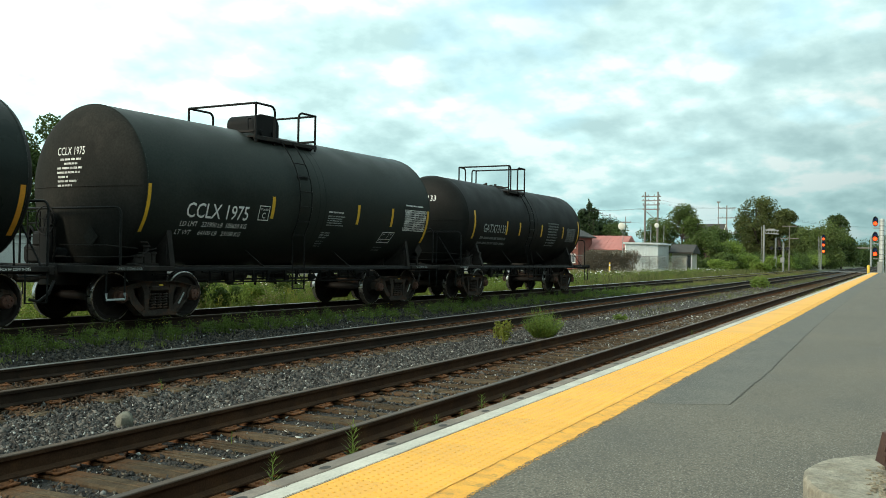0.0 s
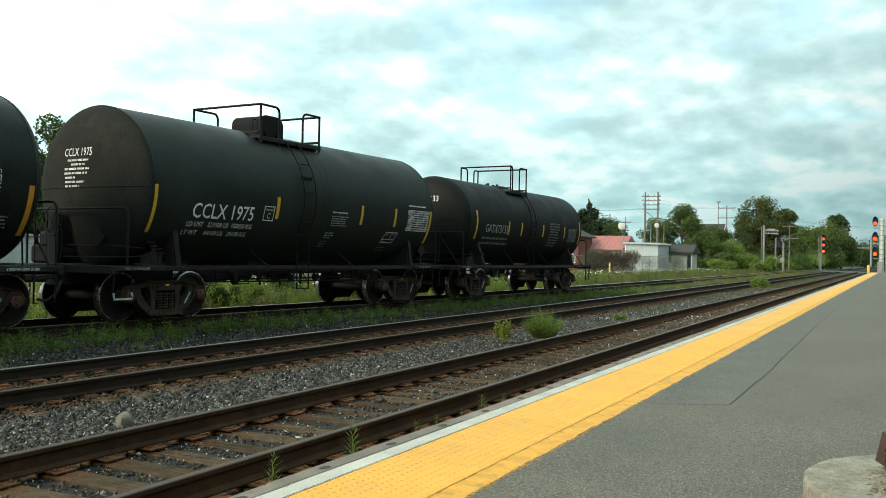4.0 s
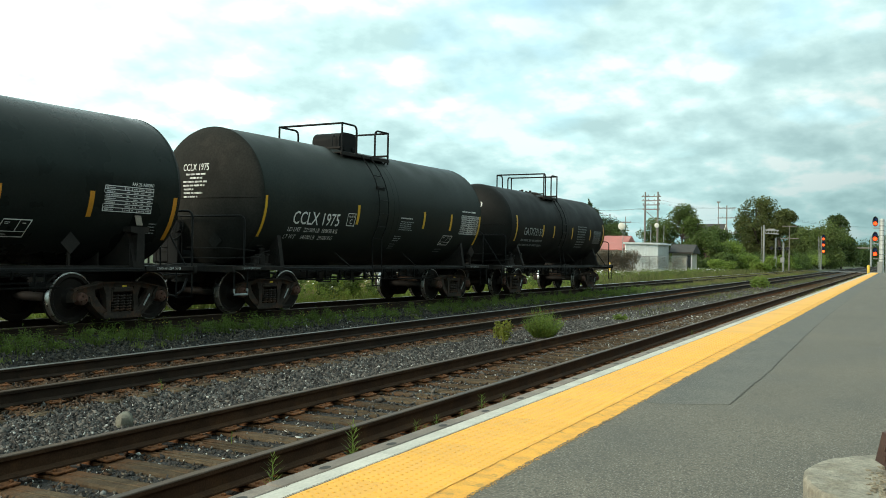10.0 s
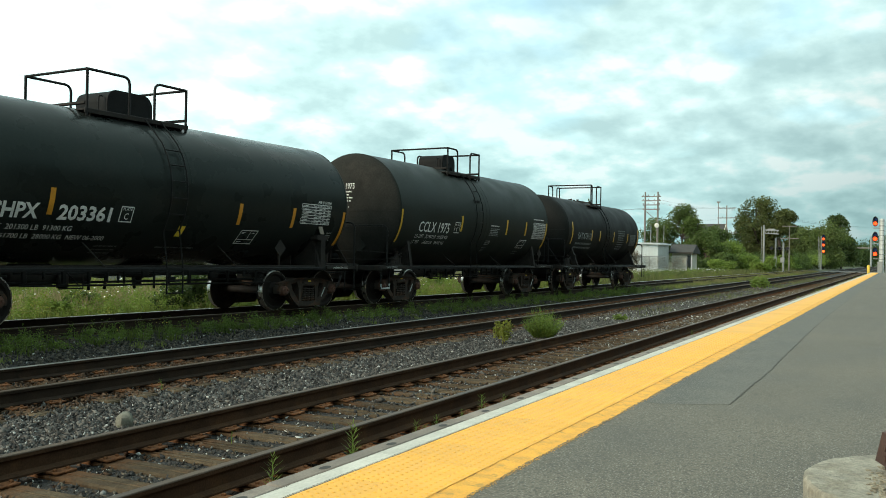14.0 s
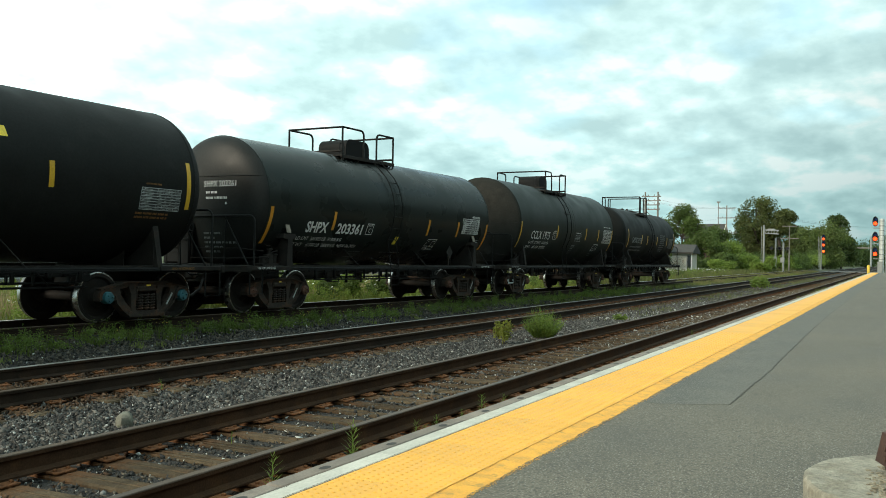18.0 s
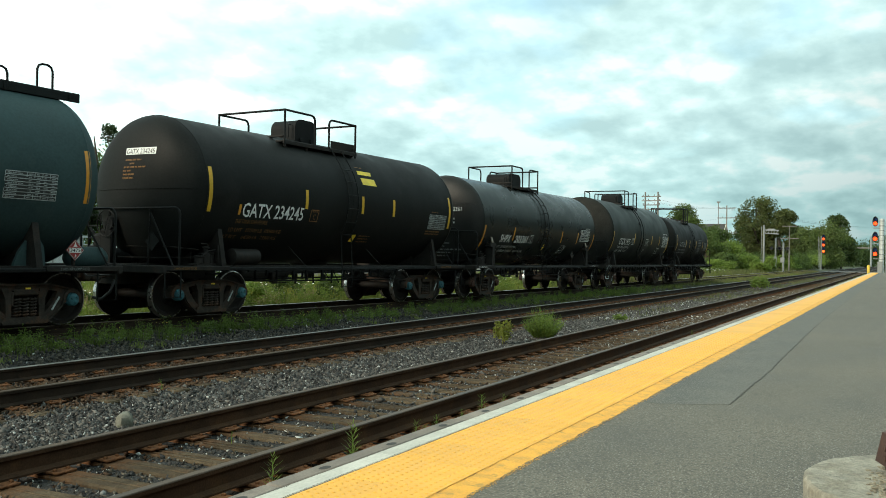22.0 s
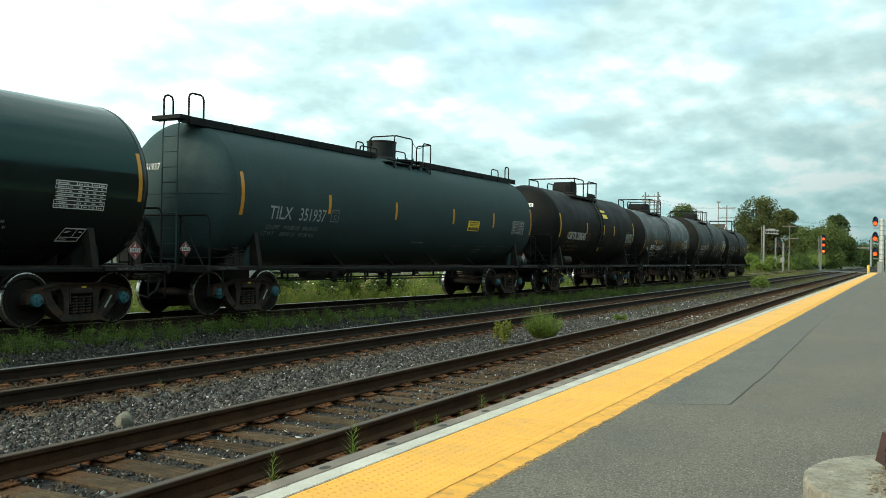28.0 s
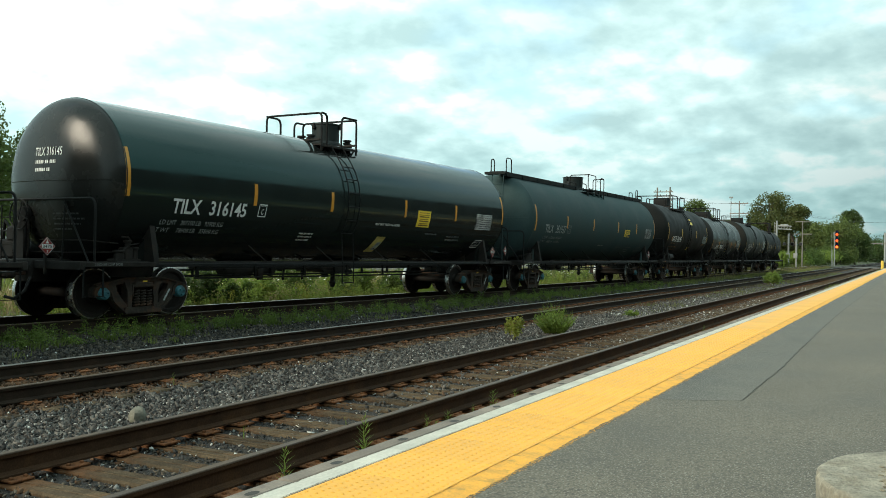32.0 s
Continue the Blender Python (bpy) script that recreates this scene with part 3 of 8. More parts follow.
# newer strip of asphalt beside the tactile edge, and the crack along it
s = Shape()
strip = [(8.35, 2.11), (8.3, 1.95), (8.46, 1.62), (8.62, 1.36)]
inner = [(9.6, 1.37), (11.6, 1.35), (14, 1.4), (17.3, 1.44), (23.5, 1.5), (40, 1.5), (PX1, 1.5)]
s.prism(strip + inner + [(PX1, 2.11)], PLAT - 0.02, PLAT - 0.002, "xy")
part("asphalt_patch", s, ASPHALT_DARK, platform, "darker newer asphalt strip", smooth=False)


def crack(name, line, w):
    s = Shape()
    pts, fs = [], []
    rr = random.Random(len(line) * 7 + int(line[0][0] * 10))
    fine = []
    for (xa, ya), (xb, yb) in zip(line, line[1:]):
        n = max(2, int(math.hypot(xb - xa, yb - ya) / 0.12))
        fine += [(xa + (xb - xa) * i / n, ya + (yb - ya) * i / n + rr.uniform(-0.012, 0.012)) for i in range(n)]
    for i, (x, y) in enumerate(fine):
        k = w * rr.uniform(0.35, 1.0)
        pts += [(x, y - k, PLAT + 0.0005), (x, y + k, PLAT + 0.0005)]
        if i:
            fs.append((2 * i - 2, 2 * i, 2 * i + 1, 2 * i - 1))
    s.add(pts, fs)
    part(name, s, CRACK_SHADE, platform, "dark crack in the asphalt", fix=False)


crack("crack", [(8.62, 1.36), (10.2, 1.36), (11.6, 1.35), (13, 1.385), (15, 1.41), (17.3, 1.44), (20, 1.48)], 0.007)
crack("crack", [(17.3, 1.30), (17.3, 0.2), (17.5, -1.5)], 0.006)
crack("crack", [(24.2, 1.4), (24.0, 0.0), (24.3, -2.0)], 0.007)

# concrete edge beams with oval lifting pockets, whose shade is a flat dark oval
s = Shape().box((0, 0, 0), (2.42, 0.132, 0.5), 0.012)
beam_mesh = s.mesh("edge_beam", EDGE_CONC)
pk = Shape()
pk.add([(0.055 * math.cos(a), 0.03 * math.sin(a), 0) for a in [i * math.pi / 7 for i in range(14)]], [tuple(range(14))])
pocket_mesh = pk.mesh("pocket", DRAIN)
for i, x in enumerate(steps(PX0 + 1.22, 140 - 1.2, 2.44)):
    b = part("edge_beam", beam_mesh, None, platform, at=pose(x, EDGE - 0.067, PLAT - 0.25 + random.uniform(-0.004, 0.004), 0, 0, random.uniform(-0.15, 0.15)))
    if x < 30:
        for dx in (-0.72, 0.1, 0.9):
            part("pocket", pocket_mesh, None, b, at=pose(dx, -0.018, 0.2515))
s = Shape().box(((PX0 + PX1) / 2, 3.0175, PLAT - 0.02), (PX1 - PX0, 0.134, 0.052), 0.006)
part("line_joint", Shape().box(((PX0 + PX1) / 2, 2.9445, PLAT - 0.02), (PX1 - PX0, 0.012, 0.042)), DRAIN, platform)
part("white_line", s, EDGE_WHITE, platform, "worn white painted line")
s, pts, fs = Shape(), [], []
rr = random.Random(91)
for i in range(2600):
    x = 2.5 + 18 * rr.random() ** 1.5
    y, a, w = (3.0855 + rr.gauss(0, 0.006) if i % 3 else 2.9465 + abs(rr.gauss(0, 0.006))), rr.uniform(0, 3.1), rr.uniform(0.002, 0.006)
    pts += [(x + 1.6 * w * math.cos(a + k * math.pi / 2), y + 0.7 * w * math.sin(a + k * math.pi / 2), PLAT + 0.0065) for k in range(4)]
    fs.append((4 * i, 4 * i + 1, 4 * i + 2, 4 * i + 3))
s.add(pts, fs)
part("line_grit", s, GRIT, platform, "grey-brown grit along the white line", fix=False)
# the painted strip has a ragged inner edge
s = Shape()
pts, fs = [], []
for i, x in enumerate(steps(PX0, 30, 0.025) + steps(30.5, PX1, 2.0)):
    y = 2.122 + 0.012 * noise.noise(Vector((x * 2.1, 0.3, 0.0))) + 0.006 * noise.noise(Vector((x * 9.0, 5.0, 0.0))) + random.uniform(-0.008, 0.008)
    pts += [(x, 2.283, PLAT + 0.003), (x, y, PLAT - 0.003)]
    if i:
        fs.append((2 * i - 2, 2 * i - 1, 2 * i + 1, 2 * i))
s.add(pts, fs)
part("yellow_strip", s, YELLOW_STRIP, platform, "worn yellow painted strip")
# crumbs of paint along the ragged edge, and grime in the joint
s, pts, fs = Shape(), [], []
rr = random.Random(77)
for i in range(3600):
    x = 2.5 + 14 * rr.random() ** 1.5
    y, a, w = 2.116 - abs(rr.gauss(0, 0.016)), rr.uniform(0, 3.1), rr.uniform(0.0025, 0.0075)
    pts += [(x + w * math.cos(a + k * math.pi / 2), y + 0.7 * w * math.sin(a + k * math.pi / 2), PLAT - 0.0005) for k in range(4)]
    fs.append((4 * i, 4 * i + 1, 4 * i + 2, 4 * i + 3))
s.add(pts, fs)
part("paint_crumbs", s, YELLOW_STRIP, platform, fix=False)
s, pts, fs = Shape(), [], []
for i, x in enumerate(steps(PX0, 34, 0.03)):
    k = 0.012 * max(0.06, 0.45 + 0.9 * noise.noise(Vector((x * 7, 2.0, 0.0))) + 0.4 * noise.noise(Vector((x * 31, 2.0, 0.0))))
    pts += [(x, 2.280 - k, PLAT + 0.0045), (x, 2.280 + 0.3 * k, PLAT + 0.0045)]
    if i:
        fs.append((2 * i - 2, 2 * i - 1, 2 * i + 1, 2 * i))
s.add(pts, fs)
part("joint_grime", s, GRIME, platform, "orange-brown grime along the tile joint")
# tactile tiles with raised domes
TILE, DEEP = 0.6, 0.653


def tile_mesh(domes):
    s = Shape().box((0, 0, -0.02), (TILE - 0.002, DEEP - 0.002, 0.05), 0.001)
    if domes:
        for i in range(domes):
            for j in range(domes):
                x, y = (i + 0.5) * TILE / domes - TILE / 2, (j + 0.5) * DEEP / domes - DEEP / 2
                if domes > 8:
                    n = 6
                    ring = [(x + 0.0125 * math.cos(k * math.pi * 2 / n), y + 0.0125 * math.sin(k * math.pi * 2 / n), 0.005) for k in range(n)]
                    top = [(x + 0.007 * math.cos(k * math.pi * 2 / n), y + 0.007 * math.sin(k * math.pi * 2 / n), 0.0105) for k in range(n)]
                    s.add(ring + top, [(k, (k + 1) % n, n + (k + 1) % n, n + k) for k in range(n)] + [tuple(range(n, 2 * n))])
    return s.mesh("tactile_tile", TACTILE, smooth=False, fix=False)


near_tile, far_tile = tile_mesh(10), tile_mesh(0)
for i in range(int((PX1 - 0.3 + 8.0) / TILE)):
    x = -7.8 + i * TILE
    part("tactile_tile", near_tile if 1.5 < x < 17 else far_tile, None, platform, at=pose(x, 2.611, PLAT + random.uniform(-0.001, 0.001)))

# ---------------------------------------------------------------- tracks
RAIL_POLY = [(-0.07, -0.17), (0.07, -0.17), (0.07, -0.155), (0.014, -0.135), (0.010, -0.045), (0.034, -0.036), (0.034, -0.012), (-0.034, -0.012), (-0.034, -0.036),
             (-0.010, -0.045), (-0.014, -0.135), (-0.07, -0.155)]
HEAD_POLY = [(-0.034, -0.0118), (0.034, -0.0118), (0.0345, -0.005), (0.029, 0.0), (-0.029, 0.0), (-0.0345, -0.005)]


def swept(poly, y, xs, bend):
    """A rail's outline carried along a bent track."""
    n, pts, fs = len(poly), [], []
    for i, x in enumerate(xs):
        pts += [(x, bend(x) + y + u, w) for u, w in poly]
        if i:
            fs += [((i - 1) * n + k, i * n + k, i * n + (k + 1) % n, (i - 1) * n + (k + 1) % n) for k in range(n)]
    fs += [tuple(range(n)), tuple(range((len(xs) - 1) * n, len(xs) * n))[::-1]]
    return Shape().add(pts, fs)


def rail(track, y, x0, x1, top, side, bend=None):
    if bend:
        xs = steps(x0, x1, 3.0)
        r = part("rail", swept(RAIL_POLY, y, xs, bend), side, track, smooth=False)
        part("rail_head", swept(HEAD_POLY, y, xs, bend), top, r, "worn shiny running surface", smooth=False)
        return r
    s = Shape().prism([(y + u, w) for u, w in RAIL_POLY], x0, x1, "yz")
    r = part("rail", s, side, track, smooth=False)
    s = Shape().prism([(y + u, w) for u, w in HEAD_POLY], x0, x1, "yz")
    part("rail_head", s, top, r, "worn shiny running surface", smooth=False)
    return r


def tie_shape(seed):
    rr = random.Random(seed)
    s = Shape().box((0, 0, -0.09), (0.225, 2.6, 0.18), 0.012)
    s.v = [(x + rr.uniform(-0.006, 0.006), y + rr.uniform(-0.02, 0.02), z + rr.uniform(-0.006, 0.006)) for x, y, z in s.v]
    # splits along the top
    for k in range(3):
        x = rr.uniform(-0.08, 0.08)
        y0 = rr.uniform(-0.7, 0.3)
        s.box((x, y0 + 0.3, 0.002), (0.02, rr.uniform(0.4, 0.8), 0.008), 0.003)
    return s.mesh("tie", TIE_WOOD, smooth=False)


TIES = [tie_shape(k) for k in range(4)]
s = Shape().box((0, 0, 0.008), (0.19, 0.36, 0.018), 0.005)
for dx, dy in ((-0.06, -0.12), (0.06, -0.12), (-0.06, 0.12), (0.06, 0.12)):
    s.box((dx, dy, 0.022), (0.025, 0.032, 0.024), 0.005)
PLATE = s.mesh("tie_plate", PLATE_RUST)


def track(name, label, y_near, x0, x1, near, z=0.0, plates=0.0, top=RAIL_TOP, frame_at=None, side=RAIL_SIDE, near_top=None, bend=None):
    """A track with its rails, and ties: those up to `near` are pieces of their own, the rest is joined."""
    t = tagged(new(name), label, "railway track", kind="structure")
    if frame_at is not None:
        t.matrix_basis = frame_at
    rail(t, y_near, x0, x1, near_top or top, side, bend)
    rail(t, y_near + GAUGE, x0, x1, top, side, bend)
    rr = random.Random(name)
    rest = Shape()
    x = x0 + 0.2
    while x < min(x1, 160):
        off = bend(x) if bend else 0.0
        skew, yy = rr.uniform(-1.2, 1.2), y_near + GAUGE / 2 + off + rr.uniform(-0.06, 0.06)
        if 1.5 < x < near:
            tie = part("tie", TIES[rr.randrange(4)], None, t, at=pose(x, yy, -0.196 + rr.uniform(-0.012, 0.004), 0, 0, skew))
            if x < plates:
                for yr in (y_near, y_near + GAUGE):
                    part("tie_plate", PLATE, None, t, at=pose(x, yr, -0.188, 0, 0, skew))
        else:
            rest.box((x, yy, -0.285), (0.225, 2.6, 0.18), 0)
            if x > 0:
                rest.box((x, off + y_near, -0.18), (0.18, 0.34, 0.02), 0)
                rest.box((x, off + y_near + GAUGE, -0.18), (0.18, 0.34, 0.02), 0)
        x += 0.487 + rr.uniform(-0.035, 0.035)
    tagged(part("far_ties", rest, TIE_WOOD, t, smooth=False), kind="stuff")
    return t


RAIL_DULL = mat("brownish_worn_rail_head", (0.088, 0.060, 0.040), 0.6, 0.2, var=0.25, scale=3, fine=60, bump=0.05)
track("track_1", "rusty rail track on wooden ties beside the platform", TRACK_1, -12, 420, 75, plates=60, top=RAIL_DULL)
track("track_2", "rail track with polished rails on wooden ties", TRACK_2, -12, 420, 50, plates=40, side=RAIL_DARK, near_top=RAIL_DULL)
track("track_3", "weedy rail track under the tank cars", -GAUGE / 2, -30, 160, 0, side=RAIL_DARK, top=RAIL_BRIGHT, near_top=RAIL_DULL, frame_at=pose(0, 0, RAIL_3), bend=y3)


# ---------------------------------------------------------------- loose stone
def stones(name, n, x0, x1, y0, y1, size, material, seed, ybend=None, z_up=0.0, label=""):
    g = np.random.default_rng(seed)
    # denser towards the camera
    u = g.random(n)
    x = x0 + (x1 - x0) * u ** 1.35
    y = g.uniform(y0, y1, n)
    if ybend is not None:
        y = y + np.array([ybend(a) for a in x])
    z = np.array([ground_z(a, b) for a, b in zip(x, y)]) + z_up + g.uniform(-0.012, 0.014, n)
    # crushed stone: six uneven corners, eight sharp faces
    base = np.array([[1, 0, 0], [-1, 0, 0], [0, 1, 0], [0, -1, 0], [0, 0, 1], [0, 0, -1]], float)
    sides = np.array([[0, 2, 4], [2, 1, 4], [1, 3, 4], [3, 0, 4], [2, 0, 5], [1, 2, 5], [3, 1, 5], [0, 3, 5]])
    v = base[None] * g.uniform(0.7, 1.25, (n, 6, 1)) + g.uniform(-0.5, 0.5, (n, 6, 3))
    sc = size * g.uniform(0.6, 1.35, (n, 1)) * (g.uniform(0.7, 1.3, (n, 3)) * np.array([1.25, 0.95, 0.7])) / 2
    v = v * sc[:, None, :]
    q = g.normal(size=(n, 4))
    q /= np.linalg.norm(q, axis=1, keepdims=True)
    w, a, b, c = q.T
    rot = np.stack([np.stack([1 - 2 * (b * b + c * c), 2 * (a * b - c * w), 2 * (a * c + b * w)], -1),
                    np.stack([2 * (a * b + c * w), 1 - 2 * (a * a + c * c), 2 * (b * c - a * w)], -1),
                    np.stack([2 * (a * c - b * w), 2 * (b * c + a * w), 1 - 2 * (a * a + b * b)], -1)], 1)
    v = np.einsum("nij,nkj->nki", rot, v) + np.stack([x, y, z], -1)[:, None, :]
    f = (sides[None] + (np.arange(n) * 6)[:, None, None]).reshape(-1, 3)
    ob = new(name, cloud_mesh(name, v.reshape(-1, 3), f, material))
    return tagged(ob, label or "loose crushed grey ballast stones", "gravel", kind="stuff")


stones("ballast_stones", 24000, 2.5, 24, 6.3, 8.0, 0.050, STONE, 1, z_up=0.005)
stones("ballast_stones", 17000, 2.5, 24, 6.3, 8.0, 0.048, STONE_DARK, 23, z_up=0.004, label="loose dark crushed ballast stones")
stones("ballast_stones", 12000, 2.5, 24, TRACK_1 + 0.1, TRACK_1 + GAUGE - 0.1, 0.032, STONE_DIRT, 2, z_up=-0.008, label="ballast stones dulled with brown dirt")
stones("ballast_stones", 8500, 2.5, 24, TRACK_1 + 0.1, TRACK_1 + GAUGE - 0.1, 0.036, STONE_DARK, 24, z_up=-0.008, label="loose dark crushed ballast stones")
stones("ballast_stones", 4500, 2.5, 20, EDGE + 0.02, TRACK_1 - 0.1, 0.05, STONE, 3)
stones("ballast_stones", 9000, 2.5, 24, TRACK_1 + GAUGE + 0.1, 6.4, 0.05, STONE, 4)
stones("ballast_stones", 13000, 5, 30, TRACK_2 - 0.35, TRACK_2 + GAUGE + 0.35, 0.048, STONE, 5, z_up=0.004)
stones("ballast_stones", 15000, 5, 36, 10.0, 12.3, 0.047, STONE_DARK, 25, label="loose dark crushed ballast stones")
stones("ballast_stones", 19000, 5, 36, 10.0, 12.3, 0.049, STONE_DIRT, 6, label="ballast stones dulled with brown dirt")
stones("ballast_stones", 14000, 22, 60, 5.9, 8.1, 0.07, STONE, 7)
stones("ballast_stones", 7000, 20, 60, 4.0, 6.0, 0.065, STONE, 8, z_up=-0.005)
stones("rusty_ballast_stones", 8000, 5, 40, TRACK_2 - 0.42, TRACK_2 + 0.4, 0.045, STONE_RUST, 12, z_up=0.034, label="ballast stones brown with rust beside the rail")
stones("rusty_ballast_stones", 7000, 5, 40, TRACK_2 + 1.0, TRACK_2 + GAUGE + 0.25, 0.046, STONE_RUST, 13, z_up=0.03, label="ballast stones brown with rust beside the rail")
stones("rusty_ballast_stones", 1500, 2.5, 30, TRACK_1 + GAUGE - 0.4, TRACK_1 + GAUGE + 0.35, 0.042, STONE_RUST, 14, z_up=0.0, label="ballast stones brown with rust beside the rail")
stones("rusty_ballast_stones", 900, 2.5, 30, EDGE + 0.3, TRACK_1 + 0.4, 0.042, STONE_RUST, 15, z_up=0.0, label="ballast stones brown with rust beside the rail")
stones("ballast_stones", 2200, 8, 45, TRACK_1 + 0.2, TRACK_1 + GAUGE - 0.2, 0.045, STONE, 18, z_up=0.012)
stones("rusty_ballast_stones", 1200, 9, 50, TRACK_1 + 0.1, TRACK_1 + GAUGE - 0.1, 0.045, STONE_RUST, 19, z_up=0.012, label="ballast stones brown with rust beside the rail")
stones("pale_ballast_chips", 480, 2.5, 30, 6.2, 8.1, 0.036, STONE_PALE, 9, z_up=0.02, label="scattered pale limestone chips")
stones("pale_ballast_chips", 320, 2.5, 22, 4.2, 5.6, 0.04, STONE_PALE, 10, z_up=0.004, label="scattered pale limestone chips")
stones("pale_ballast_chips", 260, 5, 40, 10.0, 12.2, 0.040, STONE_PALE, 11, z_up=0.015, label="scattered pale limestone chips")
stones("pale_ballast_chips", 900, 24, 60, 4.2, 8.1, 0.06, STONE_PALE, 16, z_up=0.015, label="scattered pale limestone chips")
stones("ballast_stones", 6000, -8, 2.6, 3.3, 12.0, 0.055, STONE, 17)
# Pale flecks, whose colour also holds the glint of sunlit facets.
stones("pale_ballast_chips", 1500, 2.5, 28, 6.2, 8.0, 0.024, STONE_PALE, 20, z_up=0.026, label="small pale stone flecks and glints of sunlit facets")
stones("pale_ballast_chips", 900, 2.5, 24, TRACK_1 + 0.1, TRACK_1 + GAUGE - 0.1, 0.022, STONE_PALE, 21, z_up=0.006, label="small pale stone flecks and glints of sunlit facets")
stones("pale_ballast_chips", 500, 5, 36, 10.0, 12.2, 0.026, STONE_PALE, 22, z_up=0.024, label="small pale stone flecks and glints of sunlit facets")
# the one big stone
s = Shape()
n, m = 12, 8
pts = []
for i in range(m + 1):
    for k in range(n):
        a, b = math.pi * i / m, 2 * math.pi * k / n
        p = Vector((math.sin(a) * math.cos(b), math.sin(a) * math.sin(b), math.cos(a)))
        d = 1 + 0.28 * noise.noise(p * 1.3 + Vector((4, 1, 2)))
        pts.append((p.x * 0.105 * d, p.y * 0.085 * d, p.z * 0.088 * d * (1.15 if p.x < 0 else 0.9)))
s.add(pts, [(i * n + k, i * n + (k + 1) % n, (i + 1) * n + (k + 1) % n, (i + 1) * n + k) for i in range(m) for k in range(n)])
rock = part("rock", s, BOULDER, at=pose(6.3, 6.6, -0.16, 0, 0, 30))
tagged(rock, "rounded grey-green field stone on the ballast", "rock")

# ---------------------------------------------------------------- lamp column foot at the platform's near corner
lamp_foot = thing("lamp_column_base", "round worn concrete footing with a brown steel column shoe", "lamp base", at=pose(3.229, -0.256, PLAT))
s = Shape()
prof = [(0.0, 0.527), (0.02, 0.527), (0.5, 0.522), (0.612, 0.523), (0.624, 0.520), (0.632, 0.512), (0.635, 0.495), (0.634, 0.43), (0.634, 0.36), (0.632, 0.28), (0.634, 0.18), (0.634, 0.0)]
n = 72
pts = []
for z, r in prof:
    for k in range(n):
        a = 2 * math.pi * k / n
        w = r * (1 + 0.012 * noise.noise(Vector((math.cos(a) * 2, math.sin(a) * 2, z * 3))) + (0.012 * noise.noise(Vector((math.cos(a) * 11, math.sin(a) * 11, z * 9))) if z > 0.59 else 0))
        pts.append((w * math.cos(a), w * math.sin(a), z + (0.007 * noise.noise(Vector((math.cos(a) * 9 * r / 0.3, math.sin(a) * 9 * r / 0.3, 7))) if z > 0.59 else 0)))
s.add(pts, [(i * n + k, i * n + (k + 1) % n, (i + 1) * n + (k + 1) % n, (i + 1) * n + k) for i in range(len(prof) - 1) for k in range(n)])
part("footing", s, CONCRETE, lamp_foot)
quarter = Matrix.Rotation(radians(20), 3, "Z")
part("base_plate", Shape().box((0, 0, 0.65), (0.44, 0.44, 0.03), 0.006, quarter), BROWN_STEEL, lamp_foot)
s = Shape()
low, high = 0.242, 0.226
ring = [quarter @ Vector((sx * w, sy * w, z)) for z, w in ((0.664, low), (0.765, high), (0.79, high - 0.05)) for sx, sy in ((-1, -1), (1, -1), (1, 1), (-1, 1))]
s.add(ring, [(4 * i + k, 4 * i + (k + 1) % 4, 4 * i + 4 + (k + 1) % 4, 4 * i + 4 + k) for i in range(2) for k in range(4)] + [(8, 9, 10, 11)])
part("column_shoe", s, BROWN_STEEL, lamp_foot, "brown painted square steel shoe", smooth=False)
part("column", Shape().lathe([(0.78, 0.12), (3.4, 0.08), (3.4, 0.0)], 20, "z"), BROWN_STEEL, lamp_foot)
for k in (-0.1, 0.1):
    for z in (0.70, 0.735):
        for side in (-1, 1):
            c0 = quarter @ Vector((k, side * (low - 0.004), 0))
            c1 = quarter @ Vector((k, side * (low + 0.022), 0))
            part("anchor_bolt", Shape().tube([(c0.x, c0.y, z), (c1.x, c1.y, z)], 0.011, 6), BROWN_STEEL, lamp_foot)
# crumbled mortar and grit round the shoe
s, rr = Shape(), random.Random(5)
for i in range(420):
    a = rr.uniform(0, 6.28)
    r = 0.33 + 0.04 * math.sin(3 * a) + rr.gauss(0, 0.022)
    w = rr.uniform(0.004, 0.013)
    s.box((r * math.cos(a), r * math.sin(a), 0.635), (w * 1.4, w, w * 0.45), w * 0.2, Matrix.Rotation(rr.uniform(0, 3), 3, "Z"))
tagged(part("mortar_grit", s, MORTAR, lamp_foot, "crumbled brown mortar", smooth=False), kind="stuff")


# ---------------------------------------------------------------- tank cars
def words(body, height, width=None, bold=0.0):
    """Outline of a line of writing as flat points and faces; its left end at 0, its baseline at 0."""
    cu = bpy.data.curves.new("writing", "FONT")
    cu.body = body
    cu.offset = bold
    cu.resolution_u = 2
    ob = bpy.data.objects.new("writing", cu)
    scene.collection.objects.link(ob)
    bpy.context.view_layer.update()
    me = bpy.data.meshes.new_from_object(ob.evaluated_get(bpy.context.evaluated_depsgraph_get()))
    v = [tuple(p.co) for p in me.vertices]
    f = [tuple(p.vertices) for p in me.polygons]
    bpy.data.objects.remove(ob)
    bpy.data.curves.remove(cu)
    bpy.data.meshes.remove(me)
    x0, x1 = min(p[0] for p in v), max(p[0] for p in v)
    k = height / 0.69
    kx = (width / (x1 - x0)) if width else k
    return [((p[0] - x0) * kx, p[1] * k) for p in v], f


